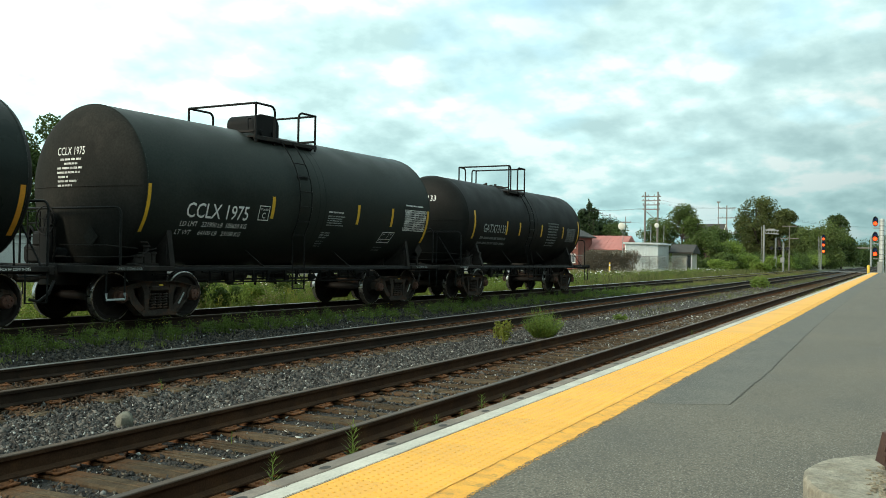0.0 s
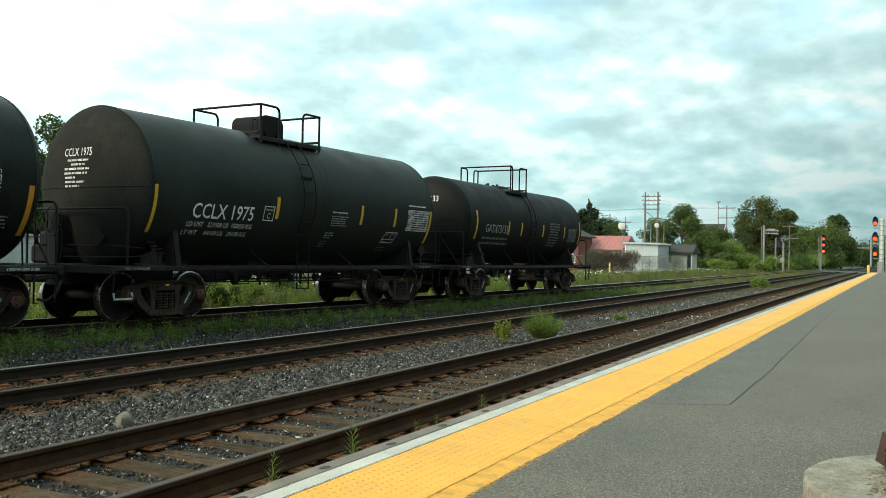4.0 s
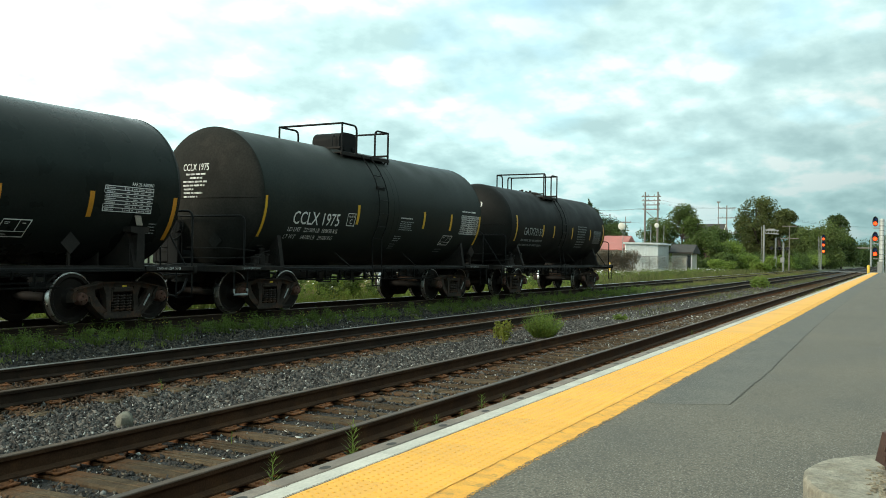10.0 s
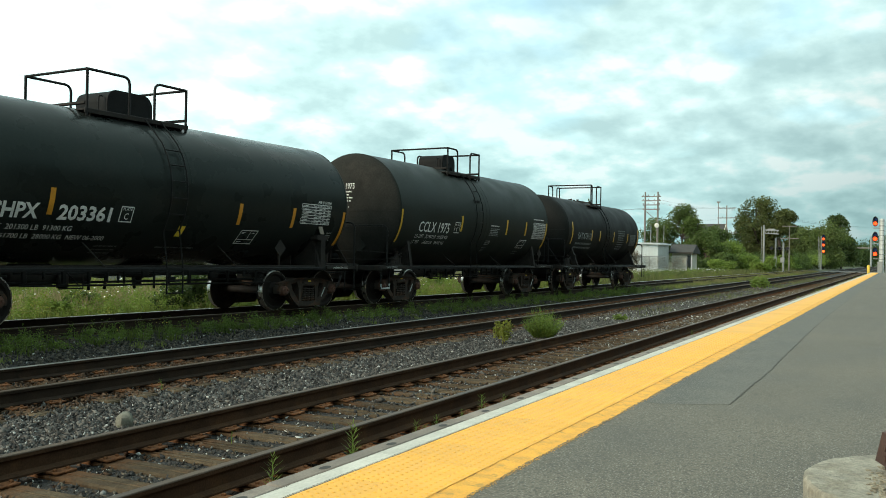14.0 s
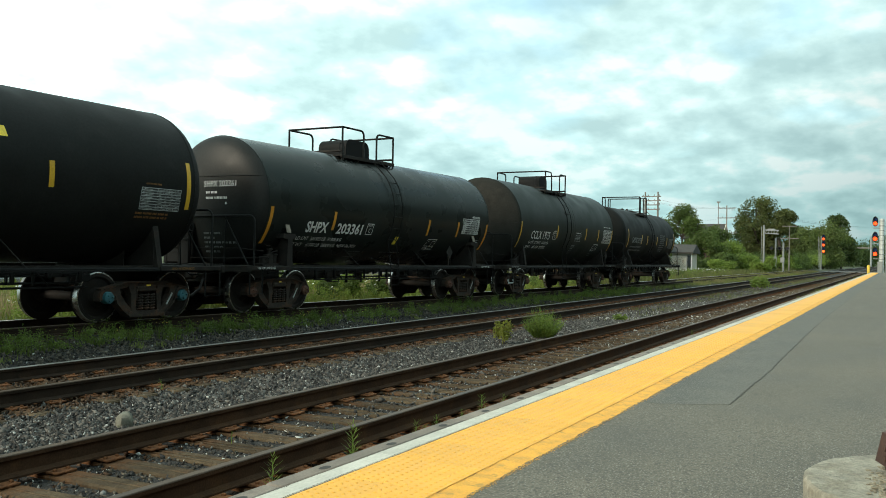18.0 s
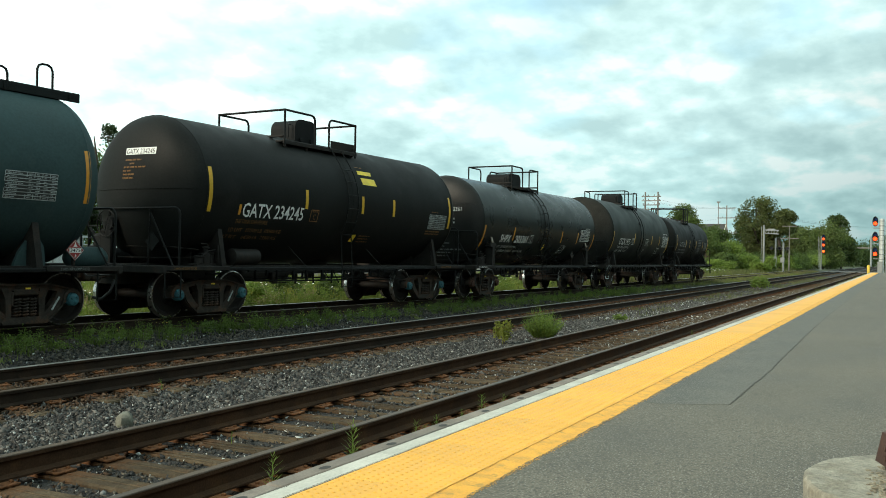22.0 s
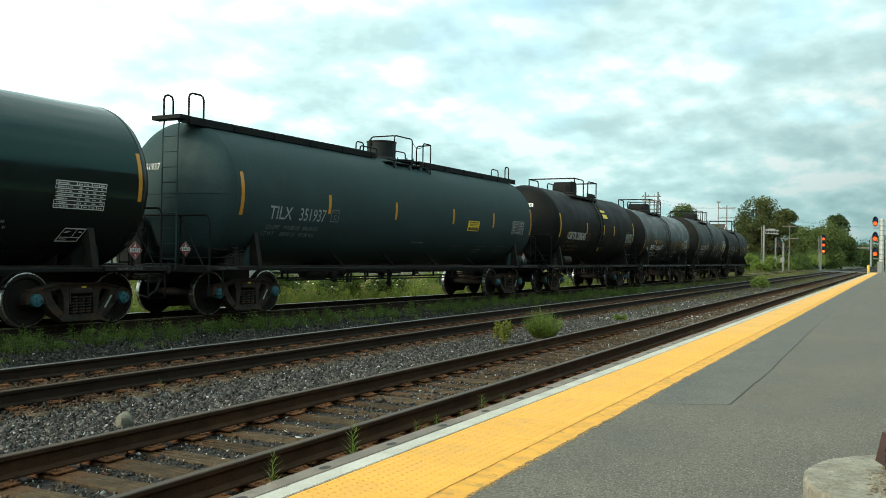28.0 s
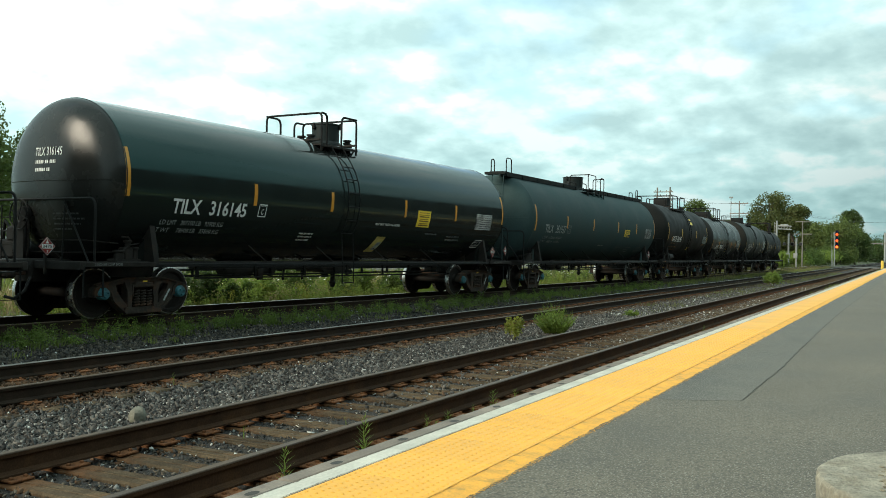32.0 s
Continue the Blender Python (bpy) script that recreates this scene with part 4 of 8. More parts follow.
class Car:
    """Numbers of one tank car. Its own space: x along the track, the platform side at -y, z = 0 on the rail."""

    def __init__(self, name, label, R, zc, half, head, truck, face, paint, head_paint, cap, tape, rear=None):
        self.R, self.zc, self.half, self.head, self.truck, self.face = R, zc, half, head, truck, face
        self.rear = rear or half
        self.paint, self.head_paint, self.cap, self.tape = paint, head_paint, cap, tape
        self.root = thing(name, label, "tank car", "freight train of tank cars")
        self.wheelsets = []

    def on(self, x, z, up=0.0, lift=0.013):
        """The place on the tank's platform side at x and the height z, `up` further round it."""
        phi = math.asin(max(-1, min(1, (z - self.zc) / self.R))) + up / self.R
        r = self.R + lift
        return (x, -r * math.cos(phi), self.zc + r * math.sin(phi))

    def head_x(self, r):
        q = min(1, r / self.R)
        return self.head * math.sqrt(max(0, 1 - q ** 2.6))

    def text(self, body, x0, z, height, width, material=None, name="lettering", bold=0.0, lift=0.014):
        v, f = words(body, height, width, bold)
        flat = [self.on(x0 + x, z, y, lift) for x, y in v]
        if height < 0.2:
            tagged(part(name, Shape().add(flat, f), material or WHITE_PAINT, self.tank, fix=False, smooth=False), kind="stuff")
            return
        # each letter is a piece of its own
        home = list(range(len(v)))

        def root(i):
            while home[i] != i:
                i = home[i]
            return i

        for q in f:
            for i in q[1:]:
                home[root(i)] = root(q[0])
        letters = {}
        for q in f:
            letters.setdefault(root(q[0]), []).append(q)
        for qs in letters.values():
            used = sorted({i for q in qs for i in q})
            at = {i: k for k, i in enumerate(used)}
            part("letter", Shape().add([flat[i] for i in used], [tuple(at[i] for i in q) for q in qs]), material or WHITE_PAINT, self.tank, fix=False, smooth=False)

    def head_text(self, body, y0, z, height, width, material=None):
        """Writing on the end that faces down the platform; y0: its left end as seen from there."""
        v, f = words(body, height, width)
        pts = []
        for x, y in v:
            py, pz = y0 - x, z + y
            r = math.hypot(py, pz - self.zc)
            pts.append((-self.rear - self.head_x(r) - 0.008, py, pz))
        tagged(part("end_lettering", Shape().add(pts, f), material or WHITE_PAINT, self.tank, fix=False, smooth=False), kind="stuff")

    def head_patch(self, name, y0, y1, z0, z1, material, label="", lift=0.005):
        """A flat patch laid over the domed end."""
        n, m = 10, 4
        pts = []
        for i in range(n + 1):
            for j in range(m + 1):
                y, z = y0 + (y1 - y0) * i / n, z0 + (z1 - z0) * j / m
                pts.append((-self.rear - self.head_x(math.hypot(y, z - self.zc)) - lift, y, z))
        fs = [(i * (m + 1) + j, (i + 1) * (m + 1) + j, (i + 1) * (m + 1) + j + 1, i * (m + 1) + j + 1) for i in range(n) for j in range(m)]
        return part(name, Shape().add(pts, fs), material, self.tank, label, fix=False)

    def head_bars(self, y0, z0, rows, h=0.05, gap=0.085, material=None):
        s = Shape()
        for i, (a, b) in enumerate(rows):
            z = z0 - i * gap
            x = a
            rr = random.Random(i * 3 + int(z0 * 100))
            left = rr.randint(3, 7)
            while x < b:
                w = min(h * rr.uniform(0.4, 0.7), b - x)
                pts = []
                for u, q in ((0, 0), (w, 0), (w, h), (0, h)):
                    py, pz = y0 - x - u, z + q
                    pts.append((-self.rear - self.head_x(math.hypot(py, pz - self.zc)) - 0.008, py, pz))
                s.add(pts, [(0, 1, 2, 3)])
                left -= 1
                x += w + h * (0.22 if left else 0.8)
                left = left or rr.randint(2, 7)
        tagged(part("end_small_print", s, material or WHITE_PAINT, self.tank, "unreadable small stencil lines", fix=False, smooth=False), kind="stuff")

    def patch(self, name, x0, x1, z0, z1, material, label="", lift=0.004, parent=None, slant=0.0):
        s = Shape()
        n = 8
        p0 = math.asin(max(-1, min(1, (z0 - self.zc) / self.R)))
        p1 = math.asin(max(-1, min(1, (z1 - self.zc) / self.R)))
        pts = []
        for i in range(n + 1):
            p = p0 + (p1 - p0) * i / n
            k = slant * i / n
            for x in (x0 + k, x1 + k):
                pts.append((x, -(self.R + lift) * math.cos(p), self.zc + (self.R + lift) * math.sin(p)))
        s.add(pts, [(2 * i, 2 * i + 1, 2 * i + 3, 2 * i + 2) for i in range(n)])
        return part(name, s, material, parent or self.tank, label, fix=False)

    def bars(self, rows, big):
        for x in rows:
            self.patch("reflector_strip", x - 0.05, x + 0.05, big[0], big[1], self.tape)

    def small_print(self, x0, x1, z, lines, h=0.05, gap=0.09, material=None):
        """Lines of writing too small to read, as plain bars."""
        s = Shape()
        rr = random.Random(int(x0 * 100) + lines)
        for i in range(lines):
            x, zz = x0, z - i * gap
            end = x1 - rr.uniform(0, 0.25) * (x1 - x0)
            left = rr.randint(3, 7)
            while x < end:
                w = min(h * rr.uniform(0.4, 0.75), end - x)
                s.add([self.on(x, zz), self.on(x + w, zz), self.on(x + w, zz, h), self.on(x, zz, h)], [(0, 1, 2, 3)])
                left -= 1
                x += w + h * (0.22 if left else 0.8)
                left = left or rr.randint(2, 7)
        tagged(part("small_print", s, material or FADED_PAINT, self.tank, "unreadable small stencil lines", fix=False, smooth=False), kind="stuff")

    def table(self, x0, x1, z0, z1, cols=4, rows=8, material=None):
        """The stencilled test table: a light grid with plain bars for its entries."""
        b = self.patch("stencil_table", x0, x1, z0, z1, TABLE_BACK, "white-lined test table stencil")
        s = Shape()
        h = (z1 - z0)
        xs = [x0, x0 + (x1 - x0) * 0.4] + [x0 + (x1 - x0) * (0.4 + 0.6 * (i + 1) / (cols - 1)) for i in range(cols - 1)]
        zs = [z0 + h * i / rows for i in range(rows + 1)]
        t = 0.007
        for x in xs:
            s.add([self.on(x - t, z0), self.on(x + t, z0), self.on(x + t, z1), self.on(x - t, z1)], [(0, 1, 2, 3)])
        for z in zs:
            s.add([self.on(x0, z - t), self.on(x1, z - t), self.on(x1, z + t), self.on(x0, z + t)], [(0, 1, 2, 3)])
        rr = random.Random(int(x0 * 50))
        for z in zs[:-1]:
            for xa, xb in zip(xs, xs[1:]):
                x, end, lh = xa + 0.03, xa + (xb - xa) * rr.uniform(0.45, 0.85), h / rows * 0.32
                while x < end:
                    w = lh * 0.6
                    s.add([self.on(x, z + h / rows * 0.3), self.on(x + w, z + h / rows * 0.3), self.on(x + w, z + h / rows * 0.3 + lh), self.on(x, z + h / rows * 0.3 + lh)], [(0, 1, 2, 3)])
                    x += w * rr.choice((1.35, 1.35, 1.35, 2.2))
        tagged(part("table_grid", s, material or WHITE_PAINT, b, fix=False, smooth=False), kind="stuff")

    def window(self, x0, x1, z0, z1, slant=0.0, material=None, glyph=""):
        """A stencilled frame, with a letter in it or two panes."""
        s = Shape()
        t = 0.018
        for a, b, c, d in ((x0, x1, z0, z0 + t), (x0, x1, z1 - t, z1), (x0, x0 + t, z0, z1), (x1 - t, x1, z0, z1)):
            k = lambda z: slant * (z - z0) / (z1 - z0)
            s.add([self.on(a + k(c), c), self.on(b + k(c), c), self.on(b + k(d), d), self.on(a + k(d), d)], [(0, 1, 2, 3)])
        if not glyph:
            k = lambda z: slant * (z - z0) / (z1 - z0)
            xm, zm = x0 + 0.58 * (x1 - x0), z0 + 0.3 * (z1 - z0)
            lines = [(x0, x1, zm, zm + 0.012), (xm, xm + 0.012, zm, z1), (x0 + 0.05, x0 + 0.15, z1 - 0.06, z1 - 0.05), (x0 + 0.05, x0 + 0.12, z1 - 0.08, z1 - 0.07),
                     (xm + 0.07, xm + 0.13, z1 - 0.07, z1 - 0.055), (x0 + 0.05, x0 + 0.2, z0 + 0.04, z0 + 0.05)]
            for e, g, c, d in lines:
                s.add([self.on(e + k(c), c), self.on(g + k(c), c), self.on(g + k(d), d), self.on(e + k(d), d)], [(0, 1, 2, 3)])
        tagged(part("stencil_frame", s, material or WHITE_PAINT, self.tank, fix=False, smooth=False), kind="stuff")
        if glyph:
            w = x1 - x0
            self.text(glyph, x0 + w * 0.33, z0 + 0.05, 0.12, w * 0.32, material)
            self.text("PLATE", x0 + w * 0.16, z0 + 0.21, 0.045, w * 0.68, material)

    # ------------------------------------------------ body
    def body(self, rings=(), seam=-0.04):
        R, zc, half, head = self.R, self.zc, self.half, self.head
        prof = []
        m = 12
        for i in range(m, 0, -1):
            r = R * math.sin(math.pi / 2 * (1 - i / m)) if i < m else 0.001
            prof.append((self.head_x(r), r))
        cyl = [(-self.rear, R)]
        joints = sorted(rings)
        for x in joints:
            cyl += [(x - 0.014, R), (x - 0.010, R + 0.0035), (x + 0.010, R + 0.0035), (x + 0.014, R)]
        cyl.append((half, R))
        s = Shape().lathe(cyl, 72, "x", (0, 0, zc), caps=False)
        self.tank = part("tank", s, self.paint, self.root)
        for sgn, at in ((-1, -self.rear), (1, half)):
            s = Shape().lathe([(at + sgn * x, r) for x, r in prof] + [(at, R)], 72, "x", (0, 0, zc), caps=False)
            part("tank_head", s, self.head_paint, self.tank, "domed tank end")
            s = Shape().lathe([(at - 0.02, R + 0.001), (at - 0.012, R + 0.006), (at + 0.012, R + 0.005), (at + 0.02, R - 0.002)], 72, "x", (0, 0, zc), caps=False)
            part("weld_seam", s, self.paint, self.tank)
        # seam across each end
        s = Shape()
        pts = []
        for i in range(25):
            w = 0.985 * math.sqrt(R * R - seam * seam)
            y = -w + 2 * w * i / 24
            z = zc + seam
            x = -self.rear - self.head_x(math.hypot(y, z - zc)) - 0.004
            pts.append((x, y, z))
        s.tube(pts, 0.008, 5)
        part("end_seam", s, self.head_paint, self.tank)

    def side_gear(self, rail_z=0.98):
        """Long side rails, saddles and struts, sill and brake rods."""
        half, R, zc = self.half, self.R, self.zc
        lim = self.truck + 1.05
        for sy in (-1, 1):
            s = Shape().tube([(-half - 0.2, sy * 1.4, rail_z), (half + 0.2, sy * 1.4, rail_z)], 0.028, 8)
            s.box((0, sy * 1.4, rail_z - 0.03), (2 * half, 0.06, 0.03), 0.005)
            part("side_rail", s, RAIL_PIPE, self.root)
            part("side_sill", Shape().box((0, sy * 1.3, rail_z + 0.03), (2 * half - 0.3, 0.03, 0.06), 0.006), FRAME_BLACK, self.root)
            n = 4 if half > 6 else 2
            for i in range(n):
                x = (i + 0.5 - n / 2) * (2 * half * 0.62 / n)
                s = Shape().tube([(x, sy * 1.4, rail_z), (x - 0.22, sy * 1.0, zc - math.sqrt(max(0, R * R - 1.0)) + 0.02)], 0.013, 6)
                part("rail_strut", s, FRAME_BLACK, self.root)
        for sx in (-1, 1):
            x = sx * self.truck
            # body bolster with its saddle plates
            s = Shape()
            outline = [(-1.42, 0.93), (1.42, 0.93), (1.42, 1.05), (1.2, zc - 0.72)]
            arc = [(R * 0.999 * math.cos(a), zc + R * 0.999 * math.sin(a)) for a in [radians(q) for q in (-32, -50, -70, -90, -110, -130, -148)]]
            s.prism(outline[:3] + [(p[0], p[1]) for p in arc] + [(-1.42, 1.05)], x - 0.06, x + 0.06, "yz")
            part("bolster_saddle", s, FRAME_BLACK, self.root)
            for dx in (-0.32, 0.32):
                s = Shape().prism([(-0.8, 0.98), (0.8, 0.98)] + [(0.86 * p[0], p[1]) for p in arc[1:-1]], x + dx - 0.012, x + dx + 0.012, "yz")
                part("saddle_web", s, FRAME_BLACK, self.root)
            if half < 6:
                part("jacking_pad", Shape().box((x, -1.3, 1.2), (0.14, 0.05, 0.5), 0.012), FRAME_BLACK, self.root)
            else:
                s = Shape().prism([(x - 0.3, 1.0), (x + 0.3, 1.0), (x + 0.26, 1.35), (x + 0.16, 1.5), (x - 0.02, 1.5), (x - 0.2, 1.25)], -1.16, -1.1)
                part("saddle_gusset", s, self.paint, self.root)
            # stub sill from bolster to coupler
            a, b = sx * (self.truck - 1.0), sx * (self.face - 0.42)
            s = Shape().box(((a + b) / 2, 0, 0.86), (abs(b - a), 0.5, 0.4), 0.02)
            part("draft_sill", s, FRAME_BLACK, self.root)
        # brake rods and brackets under the belly
        s = Shape().tube([(-half * 0.8, -0.5, 0.72), (half * 0.75, -0.5, 0.72)], 0.022, 6)
        s.tube([(-half * 0.75, -0.42, 0.84), (half * 0.8, -0.42, 0.84)], 0.02, 6)
        part("brake_pipe", s, RAIL_PIPE, self.root)
        # hanging rods, straps and levers, uneven as they are
        rr = random.Random(int(half * 1000) + int(self.zc * 1000))
        lim = self.truck - 1.3
        part("brake_rod", Shape().tube([(-lim, -1.05, 0.70), (-lim * 0.3, -1.05, 0.68), (lim, -1.05, 0.66)], 0.018, 6), RAIL_PIPE, self.root)
        part("train_line", Shape().tube([(-lim, -0.9, 0.90), (lim, -0.9, 0.90)], 0.024, 6), RAIL_PIPE, self.root)
        x = -lim + 0.1
        while x < lim:
            drop = rr.choice((0.68, 0.70, 0.74, 0.80, 0.60))
            s = Shape().box((x, -1.02, (0.98 + drop) / 2), (rr.choice((0.03, 0.04, 0.07)), 0.05, 0.98 - drop), 0.006)
            if rr.random() < 0.35:
                s.box((x + 0.08, -1.0, drop + 0.08), (rr.uniform(0.12, 0.3), 0.07, rr.uniform(0.06, 0.14)), 0.012)
            if rr.random() < 0.2:
                s.tube([(x, -1.02, 0.97), (x + 0.28, -1.04, drop)], 0.013, 5)
            part("rod_hanger", s, RAIL_PIPE, self.root)
            x += rr.uniform(0.28, 0.62) if half < 6 else rr.uniform(1.2, 2.4)
        n = 9 if half > 6 else 6
        for i in range(n):
            x = (i + 0.5 - n / 2) * (2 * half * 0.72 / n)
            s = Shape().box((x, -0.5, 0.87), (0.03, 0.06, 0.34), 0.006)
            s.box((x, -0.48, 0.72), (0.1, 0.09, 0.05), 0.01)
            part("pipe_hanger", s, RAIL_PIPE, self.root)
        s = Shape().lathe([(zc - R - 0.25, 0.001), (zc - R - 0.25, 0.3), (zc - R - 0.1, 0.42), (zc - R + 0.04, 0.5)], 20, "z", (0.25, 0, 0))
        s.lathe([(zc - R - 0.38, 0.09), (zc - R - 0.24, 0.11)], 12, "z", (0.25, 0, 0))
        part("bottom_outlet", s, FRAME_BLACK, self.root)
        if half > 6:
            s = Shape().prism([(-0.75, zc - R + 0.1), (-0.55, zc - R - 0.1), (-0.3, zc - R - 0.24), (0.55, zc - R - 0.24), (0.95, zc - R - 0.08), (1.25, zc - R + 0.1)], -0.45, 0.45)
            s.lathe([(zc - R - 0.62, 0.05), (zc - R - 0.5, 0.09), (zc - R - 0.46, 0.06), (zc - R - 0.2, 0.06)], 10, "z", (0.2, -0.3, 0))
            part("belly_skid", s, FRAME_BLACK, self.root, "protective skid round the bottom outlet")
        # brake cylinder, reservoir and levers hung beside the outlet
        xb = -half * 0.45
        s = Shape().lathe([(-0.5, 0.03), (-0.46, 0.15), (-0.38, 0.2), (0.38, 0.2), (0.46, 0.15), (0.5, 0.03)], 16, "x", (xb, -0.35, 0.86))
        part("air_reservoir", s, FRAME_BLACK, self.root)
        s = Shape().lathe([(-0.2, 0.14), (0.16, 0.14), (0.2, 0.17), (0.24, 0.17)], 16, "x", (xb + 0.95, -0.3, 0.84))
        s.tube([(xb + 1.15, -0.3, 0.84), (xb + 1.6, -0.3, 0.8)], 0.025, 6)
        part("brake_cylinder", s, FRAME_BLACK, self.root)
        for dx, lean in ((1.55, 0.05), (2.3, -0.04)):
            s = Shape().box((xb + dx + lean, -0.36, 0.78), (0.07, 0.03, 0.42), 0.01, Matrix.Rotation(lean * 3, 3, "Y"))
            part("brake_lever", s, RAIL_PIPE, self.root)
        s = Shape().box((xb + 0.45, -0.62, 0.75), (0.2, 0.12, 0.24), 0.02)
        s.tube([(xb + 0.35, -0.66, 0.62), (xb + 0.85, -0.66, 0.62), (xb + 0.85, -0.66, 0.9)], 0.014, 6)
        part("retainer_valve", s, FRAME_BLACK, self.root)

    def ends(self, mark=None, rail_out=0.45, rail_z=2.05, brake=-1, hose=True, brace=True, white_step=False):
        """End platforms with their railings, steps, brake wheel and couplers."""
        for sx in (-1, 1):
            xe = sx * (self.face - 0.5)
            end = self.half if sx > 0 else self.rear
            xi = sx * (end - 0.75)
            s = Shape().box(((xe + xi) / 2, 0, 1.0), (abs(xe - xi), 2.9, 0.05), 0.01)
            s.box((xe, 0, 0.965), (0.1, 2.95, 0.15), 0.015)
            for sy in (-1, 1):
                s.box(((xe + xi) / 2, sy * 1.43, 0.985), (abs(xe - xi), 0.05, 0.09), 0.01)
            deck = part("end_platform", s, FRAME_BLACK, self.root)
            v, f = words("2 INCH HF COMP SHOES", 0.046, 0.58)
            x0 = min(xe, xi) + 0.25
            part("sill_lettering", Shape().add([(x0 + a, -1.459, 0.963 + b) for a, b in v], f), mark or WORN_PAINT, deck, fix=False, smooth=False)["kind"] = "stuff"
            # railing bent down at its corners
            xr = sx * (end + rail_out)
            pts = [(xr, -1.4, 1.0), (xr, -1.4, rail_z - 0.14)]
            pts += [(xr, -1.4 + 0.14 * (1 - math.cos(a)), rail_z - 0.14 + 0.14 * math.sin(a)) for a in (0.4, 0.8, 1.2, 1.57)]
            pts += [(p[0], -p[1], p[2]) for p in reversed(pts)]
            part("end_railing", Shape().tube(pts, 0.022, 8), RAIL_PIPE, self.root)
            for ya, yb in ((0.6, 0.6), (-0.55, -0.55), (-1.25, -0.5))[:3 if brace else 1]:
                part("railing_post", Shape().tube([(xr, ya, 1.02), (xr - sx * 0.05, yb, rail_z - 0.01)], 0.017, 6), RAIL_PIPE, self.root)
            # side steps
            for sy in (-1, 1):
                xs = sx * (self.face - 0.75)
                s = Shape().tube([(xs - 0.2, sy * 1.42, 0.95), (xs - 0.2, sy * 1.42, 0.44), (xs + 0.2, sy * 1.42, 0.44), (xs + 0.2, sy * 1.42, 0.95)], 0.018, 6)
                step = part("step_stirrup", s, RAIL_PIPE, self.root)
                if white_step and sx < 0:
                    s = Shape().tube([(xs - 0.2, sy * 1.425, 0.56), (xs - 0.2, sy * 1.425, 0.44), (xs + 0.2, sy * 1.425, 0.44), (xs + 0.2, sy * 1.425, 0.56)], 0.0225, 6)
                    part("step_paint", s, WORN_PAINT, step, "white-painted step tread")
            # coupler with knuckle and shank
            s = Shape().box((sx * (self.face - 0.38), 0, 0.86), (0.5, 0.15, 0.17), 0.02)
            s.box((sx * (self.face - 0.1), 0.02, 0.86), (0.26, 0.3, 0.28), 0.05)
            s.box((sx * (self.face + 0.02), -0.1 * sx, 0.86), (0.16, 0.12, 0.27), 0.04)
            part("coupler", s, TRUCK_RUST, self.root)
            s = Shape().tube([(xe, sx * -1.35, 0.9), (xe + sx * 0.12, sx * -1.2, 0.88), (xe + sx * 0.16, sx * -0.4, 0.83), (xe + sx * 0.3, 0, 0.98)], 0.014, 6)
            part("uncoupling_lever", s, RAIL_PIPE, self.root)
            if hose:
                s = Shape().tube([(sx * (self.face - 0.35), sx * 0.3, 0.75), (sx * (self.face - 0.25), sx * 0.3, 0.52), (sx * (self.face - 0.1), sx * 0.22, 0.38), (sx * self.face, sx * 0.1, 0.42)], 0.028, 8)
                part("air_hose", s, SIGNAL_BLACK, self.root)
        # brake wheel, gear and air reservoir on one end
        end = self.half if brake > 0 else self.rear
        xb = brake * (end + rail_out - 0.02)
        ring = [(xb + brake * 0.1, 0.55 + 0.27 * math.cos(a), 1.85 + 0.27 * math.sin(a)) for a in [i * math.pi / 8 for i in range(16)]]
        s = Shape().tube(ring, 0.014, 6, closed=True)
        for a in (0.3, 1.9, 3.5, 5.0):
            s.tube([(xb + brake * 0.1, 0.55, 1.85), (xb + brake * 0.1, 0.55 + 0.27 * math.cos(a), 1.85 + 0.27 * math.sin(a))], 0.01, 5)
        part("brake_wheel", s, RAIL_PIPE, self.root)
        s = Shape().lathe([(xb - 0.06, 0.13), (xb + 0.04, 0.16), (xb + 0.07, 0.06)], 16, "x", (0, 0.55, 1.85))
        s.box((xb, 0.62, 1.38), (0.12, 0.34, 0.72), 0.03)
        s.box((xb - brake * 0.05, 1.0, 1.22), (0.16, 0.6, 0.36), 0.05)
        s.box((xb - brake * 0.02, 0.9, 1.5), (0.12, 0.3, 0.3), 0.06)
        s.tube([(xb, 0.75, 1.4), (xb - brake * 0.1, 1.25, 1.75), (xb - brake * 0.1, 1.35, 1.05)], 0.03, 6)
        s.tube([(xb, 0.42, 1.75), (xb, 0.40, 1.3), (xb, 0.46, 1.05)], 0.02, 6)
        part("brake_gear", s, HOUSING, self.root, "dark hand-brake housing")
        s = Shape().tube([(xb + brake * 0.03, 0.80, 1.02), (xb + brake * 0.03, 0.80, 2.02), (xb + brake * 0.03, 1.16, 2.02), (xb + brake * 0.03, 1.16, 1.02)], 0.016, 6)
        for z in (1.3, 1.55, 1.8):
            s.tube([(xb + brake * 0.03, 0.80, z), (xb + brake * 0.03, 1.16, z)], 0.012, 5)
        part("end_ladder", s, RAIL_PIPE, self.root)
        s = Shape().lathe([(-0.45, 0.02), (-0.42, 0.13), (-0.36, 0.17), (0.36, 0.17), (0.42, 0.13), (0.45, 0.02)], 16, "y", (brake * (end + 0.12), 0.75, 1.2))
        part("air_reservoir", s, HOUSING, self.root)
        xv = brake * (end - 0.3)
        s = Shape().box((xv, -1.15, 1.16), (0.2, 0.2, 0.26), 0.03)
        s.box((xv, -1.12, 1.05), (0.55, 0.26, 0.06), 0.012)
